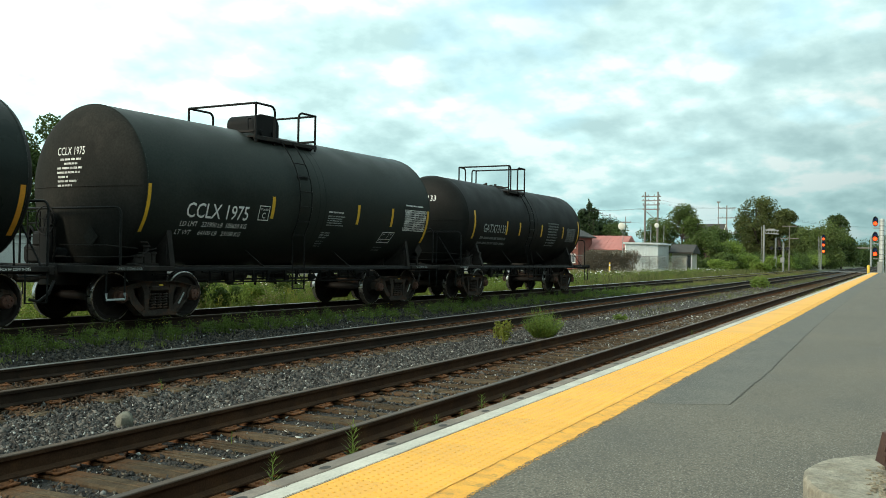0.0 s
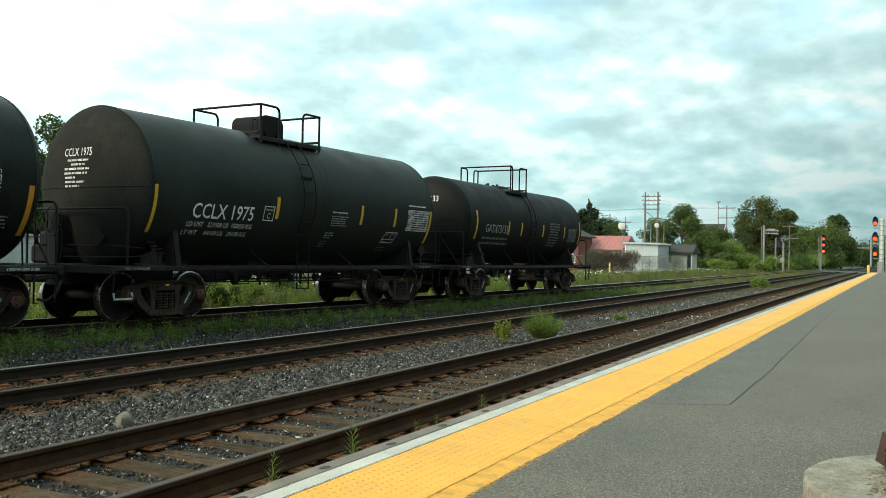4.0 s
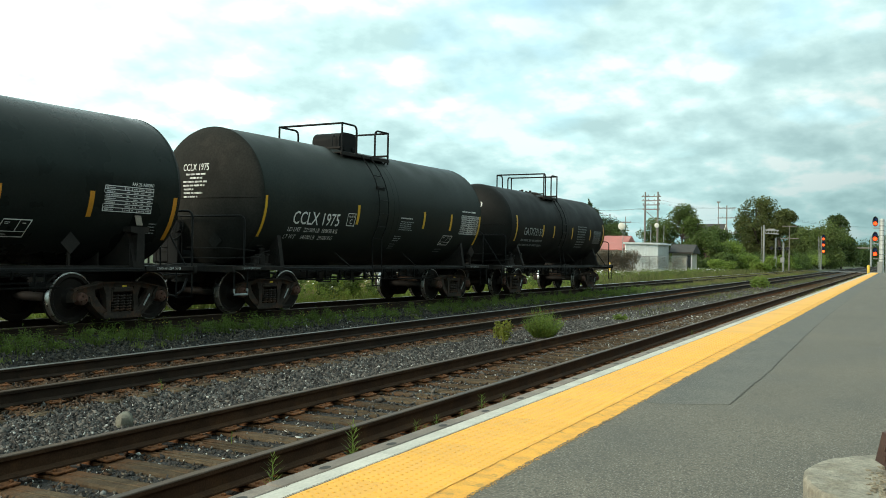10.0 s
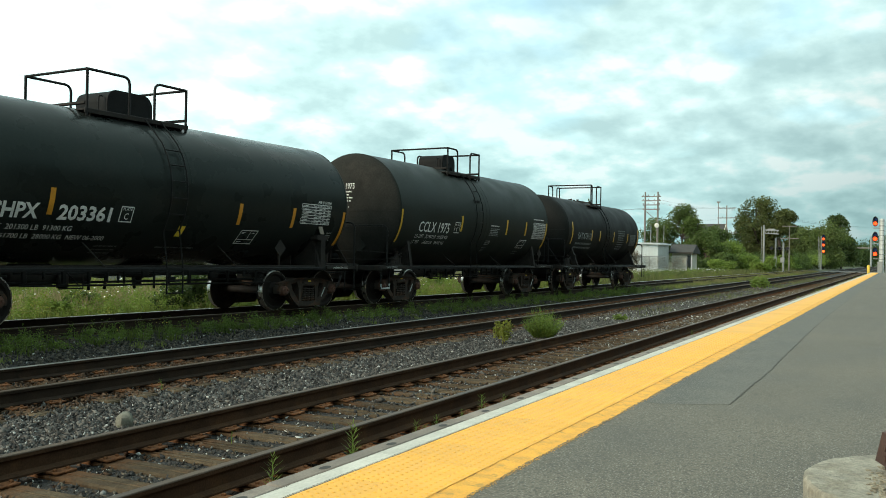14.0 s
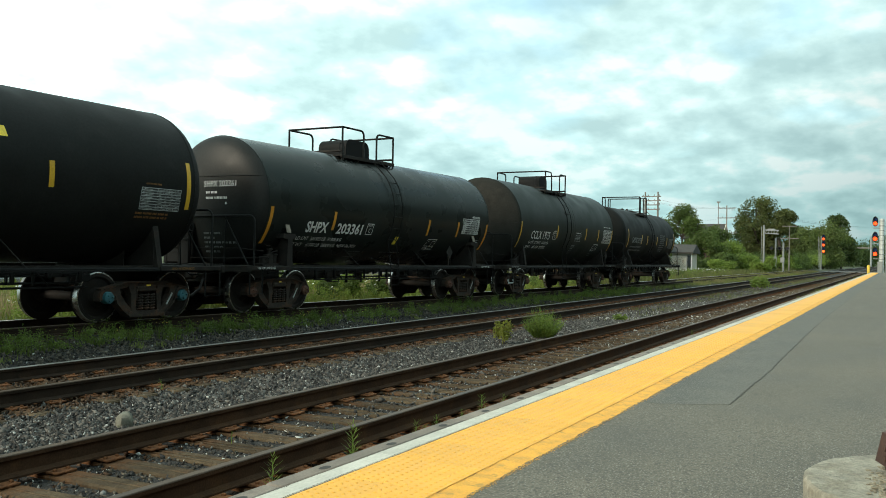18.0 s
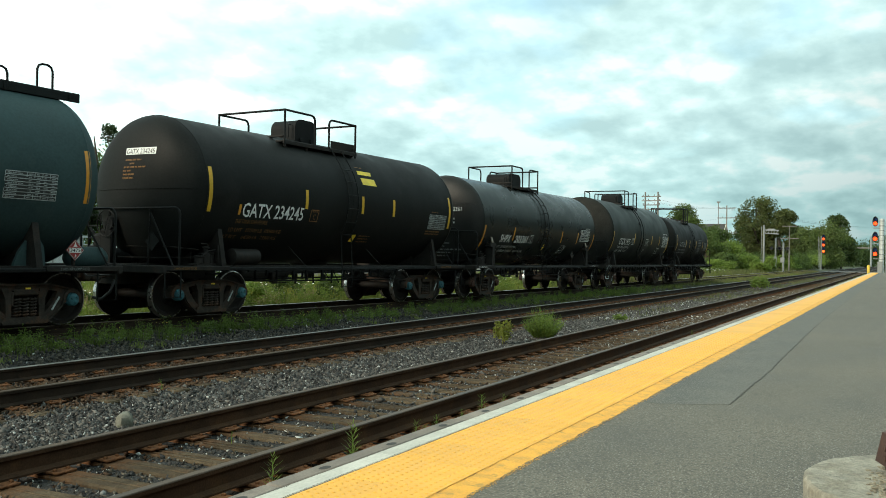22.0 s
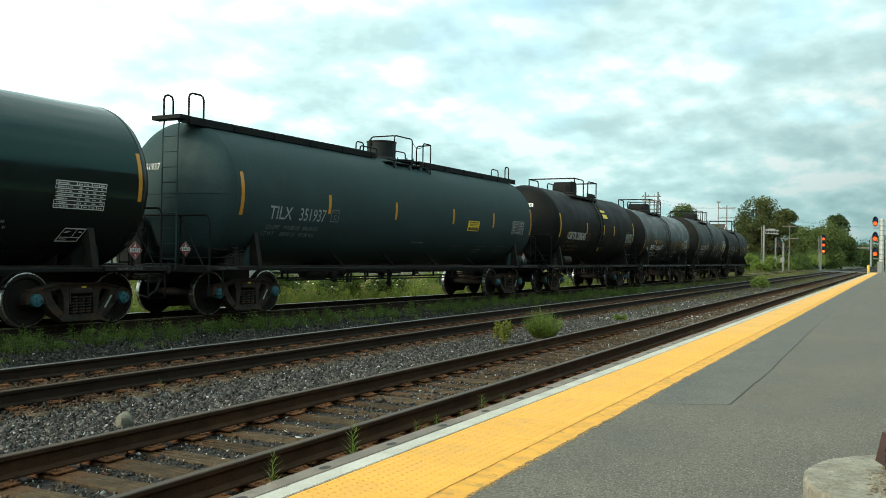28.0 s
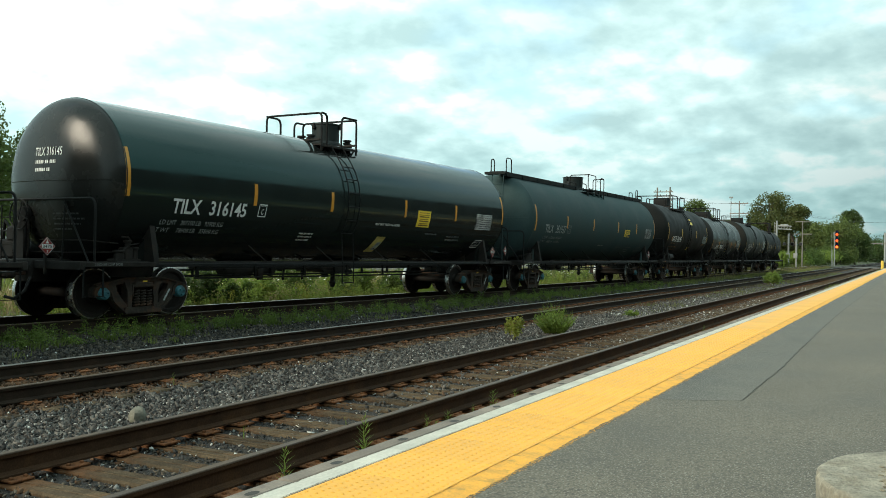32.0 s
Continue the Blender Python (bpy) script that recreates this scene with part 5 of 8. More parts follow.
        for dx, r, z0, z1 in ((0.16, 0.07, 1.08, 1.30), (-0.17, 0.09, 1.08, 1.24), (0.02, 0.05, 1.28, 1.42)):
            s.lathe([(z0, r), (z1 - 0.05, r), (z1 - 0.04, r + 0.025), (z1 - 0.01, r + 0.025), (z1, r * 0.5)], 12, "z", (xv + dx, -1.18, 0))
        s.tube([(xv - 0.2, -1.26, 1.2), (xv - 0.02, -1.3, 1.33), (xv + 0.2, -1.26, 1.36)], 0.013, 6)
        s.tube([(xv + 0.1, -1.2, 1.38), (xv + 0.02, -1.2, 1.47), (xv - 0.14, -1.2, 1.47)], 0.015, 6)
        s.tube([(brake * (end - 0.1), -1.2, 1.35), (brake * (end + 0.35), -0.9, 1.4), (brake * (end + 0.4), 0.3, 1.4)], 0.012, 5)
        s.tube([(brake * (end - 0.1), -1.2, 1.2), (brake * (end + 0.42), -0.6, 1.18), (brake * (end + 0.42), 0.5, 1.18)], 0.012, 5)
        part("control_valve", s, FRAME_BLACK, self.root)

    def placard(self, x, z, material, y=-1.3, r=0.19, number=""):
        """A diamond placard holder on a bracket at the platform side."""
        s = Shape().prism([(x - r, z), (x, z - r), (x + r, z), (x, z + r)], y, y + 0.015)
        p = part("placard", s, material, self.root, "diamond-shaped placard")
        if material is RED_PLACARD:
            s = Shape()
            q = r * 0.93
            for (xa, za), (xb, zb) in (((-q, 0), (0, q)), ((0, q), (q, 0)), ((q, 0), (0, -q)), ((0, -q), (-q, 0))):
                s.tube([(x + xa, y - 0.001, z + za), (x + xb, y - 0.001, z + zb)], 0.005, 4)
            part("placard_border", s, WORN_PAINT, p)
            part("placard_panel", Shape().box((x, y - 0.002, z), (r * 1.3, 0.006, r * 0.46), 0.0), WHITE_PAINT, p, "white number panel")
            s = Shape().prism([(x - r * 0.22, z + r * 0.32), (x + r * 0.22, z + r * 0.32), (x + r * 0.1, z + r * 0.5), (x, z + r * 0.78), (x - r * 0.1, z + r * 0.5)], y - 0.003, y)
            part("placard_symbol", s, WHITE_PAINT, p)
            if number:
                for body, x0, z0, hh, ww, m_ in ((number, x - r * 0.56, z - r * 0.16, r * 0.32, r * 1.12, SIGNAL_BLACK), ("3", x - r * 0.09, z - r * 0.66, r * 0.26, r * 0.18, WHITE_PAINT)):
                    v, f = words(body, hh, ww, 0.02)
                    tagged(part("placard_number", Shape().add([(x0 + a, y - 0.0065, z0 + b) for a, b in v], f), m_, p, fix=False, smooth=False), kind="stuff")
            else:
                for k in range(4):
                    part("placard_mark", Shape().box((x + r * (k * 0.28 - 0.42), y - 0.006, z), (r * 0.18, 0.003, r * 0.27), 0.0), SIGNAL_BLACK, p)
        s = Shape().box((x, y + 0.05, z - 0.3), (0.05, 0.05, 0.35), 0.008)
        part("placard_bracket", s, FRAME_BLACK, self.root)

    def end_placard(self, y, z, material):
        x = -self.rear - self.head_x(math.hypot(y, z - self.zc)) - 0.06
        s = Shape().prism([(y - 0.19, z), (y, z - 0.19), (y + 0.19, z), (y, z + 0.19)], x - 0.012, x, "yz")
        part("end_placard", s, material, self.root, "diamond-shaped placard holder")

    # ------------------------------------------------ top and ladder
    def top_deck(self, x0, x1, post_z=4.58, ladder=(-0.1, 0.28), gap=(0.3, 0.72), deck_z=None, wide=1.0, far=1.0, bent=False, far_bow=0.37):
        """Railed walkway round the manway, with a ladder down the platform side. gap: the way in, as shares of its length."""
        R, zc = self.R, self.zc
        zd = deck_z or zc + R - 0.22
        L = x1 - x0
        deck = part("top_walkway", Shape().box(((x0 + x1) / 2, -(wide - 0.16), zd), (L + 0.08, 0.32, 0.035), 0.008), FRAME_BLACK, self.root, "steel grating walkway")
        part("walkway_board", Shape().box(((x0 + x1) / 2, wide - 0.16, zd), (L + 0.08, 0.32, 0.035), 0.008), FRAME_BLACK, deck)
        for sy in (-1, 1):
            part("toe_board", Shape().box(((x0 + x1) / 2, sy * (wide + 0.002), zd - 0.02), (L + 0.1, 0.04, 0.055 if bent else 0.09), 0.008), FRAME_BLACK, deck)
        for x in (x0, x1):
            part("cross_board", Shape().box((x, 0, zd + 0.12), (0.07, 2 * wide - 0.05, 0.05), 0.008), FRAME_BLACK, deck)
        for x in (x0 + 0.1, x1 - 0.1):
            for sy in (-1, 1):
                part("walkway_bracket", Shape().tube([(x, sy * wide, zd - 0.04), (x, sy * wide * 0.82, zd - 0.26)], 0.022, 6), FRAME_BLACK, self.root)
        for u in (0.3, 0.68):
            x = x0 + L * u
            part("knee_brace", Shape().prism([(-wide - 0.01, zd - 0.03), (-wide - 0.01, zd - 0.08), (-wide * 0.98, zd - 0.2), (-wide * 0.7, zd - 0.03)], x - 0.012, x + 0.012, "yz"), FRAME_BLACK, deck)
        r = 0.026

        def bow(xa, xb, y):
            """A rail along x from the corner post, bent down at its free end."""
            q = 0.13 if xb > xa else -0.13
            pts = [(xa, y, post_z), (xb - q, y, post_z)] + [(xb - q + q * math.sin(a), y, post_z - 0.13 * (1 - math.cos(a))) for a in (0.5, 1.0, 1.57)] + [(xb, y, zd)]
            return Shape().tube(pts, r, 8)

        for x in (x0, x1) if bent else ():
            part("end_railing", Shape().tube(bend([(x, -wide, zd - 0.14), (x, -wide, post_z), (x, far, post_z), (x, far, zd - 0.12)], 0.12), r, 8), RAIL_PIPE, deck)
        for x in () if bent else (x0, x1):
            for y in (-wide, far):
                part("railing_post", Shape().tube([(x, y, zd - 0.12), (x, y, post_z + 0.02)], r, 8), RAIL_PIPE, deck)
            part("cross_rail", Shape().tube([(x, -wide, post_z), (x, far, post_z)], r, 8), RAIL_PIPE, deck)
        part("side_railing", bow(x0, x0 + L * gap[0], -wide), RAIL_PIPE, deck)
        part("side_railing", bow(x1, x0 + L * gap[1], -wide), RAIL_PIPE, deck)
        part("side_railing", bow(x0, x0 + L * far_bow, far), RAIL_PIPE, deck)
        part("side_railing", bow(x1, x0 + L * 0.75, far), RAIL_PIPE, deck)
        # ladder following the tank
        la, lb = ladder
        lad = Shape()
        for x in (la, lb):
            pts = [(x, -wide - 0.02, zd)]
            for q in range(36, -31, -11):
                a = radians(q)
                pts.append((x, -(R + 0.07) * math.cos(a), zc + (R + 0.07) * math.sin(a)))
            pts += [(x, -1.42, 1.0), (x, -1.42, 0.5)]
            lad.tube(pts, 0.016, 6)
        rails = part("ladder", lad, RAIL_PIPE, self.root, "dark steel side ladder")
        rung = Shape().tube([(la, 0, 0), (lb, 0, 0)], 0.013, 6).mesh("rung", RAIL_PIPE)
        for q in (30, 18, 6, -6, -18, -30):
            a = radians(q)
            part("rung", rung, None, rails, at=pose(0, -(R + 0.07) * math.cos(a), zc + (R + 0.07) * math.sin(a)))
        for z in (0.98, 0.75, 0.52):
            part("rung", rung, None, rails, at=pose(0, -1.42, z))

    def hood(self, x0, x1, y0=-0.5, y1=0.35, z1=4.4):
        """The round-topped housing over the manway."""
        zb = self.zc + self.R - 0.16
        h = z1 - zb
        r = 0.23
        out = [(x0, zb), (x1, zb)]
        out += [(x1 - r + r * math.cos(a), z1 - r + r * math.sin(a)) for a in [i * math.pi / 12 for i in range(7)]]
        out += [(x0 + r - r * math.cos(a), z1 - r + r * math.sin(a)) for a in [math.pi / 2 - i * math.pi / 12 for i in range(7)]]
        s = Shape().prism(out, y0, y1)
        b = part("manway_housing", s, HOUSING, self.root, "dark round-topped manway housing")
        s = Shape().prism([(x + (0.012 if x > (x0 + x1) / 2 else -0.012), z + (0.012 if z > zb else 0)) for x, z in out], y0 - 0.006, y0 + 0.03)
        part("housing_rim", s, HOUSING, b)
        s = Shape().tube([(x0 - 0.01, y0 + 0.12, zb + h * 0.8), (x0 - 0.09, y0 + 0.12, zb + h * 0.8), (x0 - 0.11, y0 + 0.12, zb + h * 0.74), (x0 - 0.11, y0 + 0.12, zb + h * 0.3)], 0.016, 6)
        part("grab_rail", s, RAIL_PIPE, b)
        for k in (0.25, 0.75):
            part("hinge_lug", Shape().box((x0 + (x1 - x0) * k, y0 - 0.02, zb + 0.14), (0.09, 0.05, 0.12), 0.012), HOUSING, b)

    def drum(self, x, r=0.42, z1=4.45, lugs=8, valves=True):
        """The open drum dome of the gas cars, with valves beside it."""
        zb = self.zc + self.R - 0.1
        s = Shape().lathe([(zb - 0.06, r + 0.05), (zb + 0.03, r + 0.05), (zb + 0.035, r - 0.01), (zb + 0.06, r - 0.01), (zb + 0.065, r + 0.04), (zb + 0.12, r + 0.03), (zb + 0.15, r), (z1 - 0.04, r + 0.015), (z1 - 0.03, r + 0.03), (z1, r + 0.03), (z1 + 0.015, r - 0.03), (z1 + 0.015, 0.001)], 28, "z", (x, 0, 0))
        d = part("valve_dome", s, DOME_DARK, self.root, "round dark valve dome")
        for k in range(lugs):
            a = k * 2 * math.pi / lugs + 2.9
            part("bolt", Shape().lathe([(z1 - 0.14, 0.02), (z1 - 0.13, 0.045), (z1 - 0.06, 0.045), (z1 - 0.05, 0.025), (z1 + 0.02, 0.025)], 8, "z", (x + (r + 0.05) * math.cos(a), (r + 0.05) * math.sin(a), 0)), FRAME_BLACK, d)
        for dx, dy in ((-0.72, -0.1), (-0.6, 0.3), (0.6, -0.25)) if valves else ():
            s = Shape().lathe([(zb - 0.05, 0.1), (zb + 0.1, 0.13), (zb + 0.11, 0.07), (zb + 0.2, 0.07), (zb + 0.21, 0.11), (zb + 0.25, 0.11)], 12, "z", (x + dx, dy, 0))
            s.tube([(x + dx - 0.15, dy, zb + 0.15), (x + dx + 0.15, dy, zb + 0.15)], 0.03, 8)
            part("valve", s, FRAME_BLACK, self.root)

    # ------------------------------------------------ running gear
    def trucks(self):
        for sx in (-1, 1):
            tx = sx * self.truck
            bol = part("truck_bolster", truck_bolster, None, self.root, at=pose(tx, 0, 0))
            for sy in (-1, 1):
                f = part("side_frame", side_frame_mesh, None, bol, at=pose(0, sy * 1.0, 0))
                for k in (-0.14, 0.0, 0.14):
                    part("spring", spring_mesh, None, bol, at=pose(k, sy * 1.045, 0.25))
                part("friction_mark", mark_mesh, None, bol, at=pose(0.04, sy * 1.0 + (-0.085 if sy < 0 else 0.085), 0.655))
                part("chalk_stripe", stripe_mesh, None, bol, at=pose(0.56, sy * 1.0 + (-0.088 if sy < 0 else 0.088), 0.4))
            for dx in (-0.889, 0.889):
                ws = part("wheelset", axle_mesh, None, self.root, at=pose(tx + dx, 0, 0.457))
                for sy in (-1, 1):
                    w = part("wheel", wheel_mesh, None, ws, at=pose(0, sy * 0.76, 0, 0, 0, 0 if sy < 0 else 180))
                    part("tread", tread_mesh, None, ws, "bright worn wheel tread", at=pose(0, sy * 0.76, 0, 0, 0, 0 if sy < 0 else 180))
                    part("bearing_cap", cap_meshes[self.cap], None, ws, at=pose(0, sy * 1.06, 0, 0, 0, 0 if sy < 0 else 180))
                self.wheelsets.append((ws, tx + dx))


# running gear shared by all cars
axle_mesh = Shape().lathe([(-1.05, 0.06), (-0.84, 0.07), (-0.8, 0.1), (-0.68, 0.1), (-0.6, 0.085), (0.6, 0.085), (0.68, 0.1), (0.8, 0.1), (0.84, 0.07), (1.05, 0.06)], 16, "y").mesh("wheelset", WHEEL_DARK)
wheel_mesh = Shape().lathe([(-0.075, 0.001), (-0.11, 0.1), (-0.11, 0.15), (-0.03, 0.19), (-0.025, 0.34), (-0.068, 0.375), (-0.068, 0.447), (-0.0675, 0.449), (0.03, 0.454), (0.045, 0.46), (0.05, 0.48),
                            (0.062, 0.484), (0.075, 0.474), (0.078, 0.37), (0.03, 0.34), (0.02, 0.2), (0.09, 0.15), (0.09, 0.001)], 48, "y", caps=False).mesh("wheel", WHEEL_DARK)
tread_mesh = Shape().lathe([(-0.0685, 0.432), (-0.069, 0.447), (-0.064, 0.4565), (0.028, 0.4595), (0.04, 0.465)], 48, "y", caps=False).mesh("tread", TREAD)
s = Shape().lathe([(-0.09, 0.001), (-0.09, 0.06), (-0.075, 0.1), (-0.05, 0.112), (0.06, 0.112)], 20, "y", caps=False)
for k in range(3):
    a = k * 2 * math.pi / 3 + 0.4
    s.box((0.055 * math.cos(a), -0.098, 0.055 * math.sin(a)), (0.035, 0.03, 0.035), 0.006)
cap_v, cap_f = s.v, s.f
cap_meshes = {}
for key, m_ in (("teal", CAP_TEAL), ("rust", CAP_RUST)):
    s = Shape()
    s.v, s.f = list(cap_v), list(cap_f)
    cap_meshes[key] = s.mesh("bearing_cap", m_)
# cast side frame: top chord with a flange, open triangles, spring seat, columns, pedestals over the bearings
s = Shape()
s.prism([(-1.02, 0.625), (-0.70, 0.685), (-0.45, 0.735), (0.45, 0.735), (0.70, 0.685), (1.02, 0.625), (1.02, 0.555), (0.74, 0.585), (0.42, 0.635), (-0.42, 0.635), (-0.74, 0.585), (-1.02, 0.555)], -0.06, 0.06)
s.prism([(-0.98, 0.622), (-0.70, 0.682), (-0.45, 0.738), (0.45, 0.738), (0.70, 0.682), (0.98, 0.622), (0.98, 0.600), (0.70, 0.660), (0.45, 0.715), (-0.45, 0.715), (-0.70, 0.660), (-0.98, 0.600)], -0.105, 0.105)
for k in (-1, 1):
    # pedestal arch round the bearing
    arch = [(k * (0.889 + 0.185 * math.cos(a)), 0.457 + 0.185 * math.sin(a)) for a in [radians(q) for q in range(-20, 201, 20)]]
    arch += [(k * (0.889 + 0.125 * math.cos(a)), 0.457 + 0.125 * math.sin(a)) for a in [radians(q) for q in range(200, -21, -20)]]
    s.prism(arch, -0.09, 0.09)
    # tension member from the pedestal down to the spring seat
    s.prism([(k * 0.76, 0.50), (k * 0.70, 0.34), (k * 0.56, 0.20), (k * 0.42, 0.10), (k * 0.30, 0.09), (k * 0.30, 0.22), (k * 0.385, 0.27), (k * 0.48, 0.37), (k * 0.57, 0.49), (k * 0.61, 0.61), (k * 0.74, 0.61)], -0.065, 0.065)
    s.prism([(k * 0.74, 0.49), (k * 0.69, 0.345), (k * 0.555, 0.21), (k * 0.415, 0.108), (k * 0.415, 0.135), (k * 0.545, 0.235), (k * 0.67, 0.36), (k * 0.715, 0.495)], -0.105, 0.105)
    # column beside the springs, with its wear plate
    s.prism([(k * 0.255, 0.18), (k * 0.35, 0.18), (k * 0.36, 0.50), (k * 0.43, 0.66), (k * 0.255, 0.66)], -0.085, 0.085)
    s.box((k * 0.24, 0, 0.5), (0.03, 0.2, 0.22), 0.006)
s.prism([(-0.40, 0.085), (0.40, 0.085), (0.44, 0.13), (0.40, 0.2), (-0.40, 0.2), (-0.44, 0.13)], -0.11, 0.11)
s.box((0, 0, 0.60), (0.44, 0.24, 0.10), 0.02)
side_frame_mesh = s.mesh("side_frame", TRUCK_RUST, smooth=False)
s = Shape().box((0, 0, 0.62), (0.34, 2.0, 0.2), 0.04)
s.box((0, 0, 0.6), (0.44, 1.2, 0.26), 0.05)
for sy in (-1, 1):
    s.box((0, sy * 0.93, 0.37), (0.46, 0.08, 0.36), 0.02)
    s.tube([(-0.55, sy * 0.72, 0.42), (0.55, sy * 0.72, 0.42)], 0.03, 6)
    s.box((-0.4, sy * 0.73, 0.44), (0.08, 0.14, 0.34), 0.02)
    s.box((0.4, sy * 0.73, 0.44), (0.08, 0.14, 0.34), 0.02)
truck_bolster = s.mesh("truck_bolster", TRUCK_RUST)
s = Shape()
coil = [(0.062 * math.cos(a), 0.062 * math.sin(a), -0.05 + 0.30 * a / (2 * math.pi * 6)) for a in [i * math.pi / 4 for i in range(49)]]
s.tube(coil, 0.018, 6)
s.lathe([(-0.05, 0.034), (0.25, 0.034)], 10, "z", (0, 0, 0))
spring_mesh = s.mesh("spring", TRUCK_RUST)
mark_mesh = Shape().box((0, 0, 0), (0.10, 0.012, 0.045), 0.003).mesh("friction_mark", LABEL_YELLOW)
stripe_mesh = Shape().box((0, 0, 0), (0.034, 0.008, 0.26), 0.002, Matrix.Rotation(radians(34), 3, "Y")).mesh("chalk_stripe", WORN_PAINT)


# the cars, first the one at the head of the line
def car_short_valves():
    c = Car("tank_car", "short dull black tank car with a low valve cluster on top", 1.37, 2.45, 4.93, 0.5, 4.0, 6.37, TANK_DULL, TANK_DULL, "rust", YELLOW_TAPE)
    c.body((0.55,))
    c.side_gear()
    c.ends(rail_out=0.55, rail_z=2.05, brake=-1)
    c.top_deck(-1.12, 0.24, 4.48, (-0.32, 0.08), (0.12, 0.55), wide=0.95)
    s = Shape()
    for x, y in ((-0.97, 0), (-0.67, 0.2), (-0.42, -0.1), (-0.22, 0.15)):
        s.lathe([(3.6, 0.1), (3.80, 0.1), (3.81, 0.05), (3.91, 0.05)], 10, "z", (x, y, 0))
    s.lathe([(3.6, 0.5), (3.79, 0.5), (3.82, 0.44), (3.84, 0.001)], 20, "z", (-0.62, 0, 0))
    part("manway_cover", s, FRAME_BLACK, c.root)
    c.bars([-4.49, 4.77], (1.87, 2.75))
    c.bars([-2.07, -1.0, 0.96, 3.1], (2.06, 2.5))
    c.text("GATX73133", -3.86, 2.1, 0.26, 1.67, WORN_PAINT, bold=0.004)
    c.small_print(-3.96, -1.85, 1.88, 1, 0.08, material=FADED_PAINT)
    c.small_print(-4.02, -1.75, 1.72, 1, 0.08, material=FADED_PAINT)
    c.small_print(1.55, 2.6, 2.55, 9, 0.05, 0.1, FADED_PAINT)
    c.table(3.5, 4.4, 1.95, 2.45, 3, 7, FADED_PAINT)
    c.head_text("GATX 73133", 0.75, 3.0, 0.17, 1.2)
    c.head_bars(0.7, 2.8, [(0, 0.9), (0.1, 0.8)])
    c.trucks()
    return c


def car_corn():
    c = Car("tank_car", "greenish-black tank car with a round-topped manway housing and dusty ends", 1.545, 2.525, 5.1, 0.34, 4.25, 6.32, TANK_GREENBLACK, HEAD_DUST, "rust", YELLOW_TAPE, rear=5.0)
    c.body((0.12, 0.34))
    c.side_gear()
    c.ends(brace=False, rail_out=0.46, rail_z=2.08, white_step=True)
    c.top_deck(-1.53, 0.57, 4.58, (-0.70, -0.28), (0.3, 0.7))
    c.hood(-0.98, -0.18, z1=4.46)
    part("ladder_plate", Shape().box((-0.47, -1.47, 2.75), (0.38, 0.02, 0.62), 0.004), TANK_DULL, c.root)
    c.bars([-4.96, 5.02], (1.66, 2.54))
    c.bars([-1.51, 1.68, 3.22], (2.05, 2.52))
    c.text("CCLX 1975", -3.99, 1.98, 0.29, 1.73, bold=0.008)
    c.text("LD LMT   221900 LB  100650 KG", -4.06, 1.81, 0.105, 1.84)
    c.text("LT WT     64100 LB   29100 KG", -4.11, 1.65, 0.105, 1.8)
    c.window(-1.95, -1.62, 2.0, 2.31, 0, None, "C")
    c.small_print(0.46, 1.12, 2.28, 1, 0.034, 0.06, WHITE_PAINT)
    c.small_print(0.46, 1.18, 2.19, 5, 0.026, 0.052, WORN_PAINT)
    c.small_print(0.36, 0.72, 1.80, 3, 0.03, 0.055, WORN_PAINT)
    c.small_print(0.33, 0.62, 1.60, 3, 0.03, 0.055, FADED_PAINT)
    c.small_print(3.85, 4.9, 2.62, 1, 0.04, 0.1, WHITE_PAINT)
    c.table(3.82, 4.92, 1.98, 2.52, 5, 9)
    c.window(2.84, 3.4, 1.63, 1.91, 0.1)
    c.small_print(2.85, 3.3, 1.5, 2, 0.035, 0.07, FADED_PAINT)
    c.head_text("CCLX 1975", 0.53, 3.08, 0.15, 0.77)
    c.head_bars(0.43, 2.98, [(0, 0.58), (0.12, 0.5), (-0.08, 0.62), (-0.08, 0.56), (-0.05, 0.24), (-0.05, 0.5), (-0.05, 0.36)], 0.038, 0.082)
    c.end_placard(-0.45, 1.55, HEAD_DUST)
    c.placard(4.95, 1.45, FRAME_BLACK)
    c.trucks()
    return c


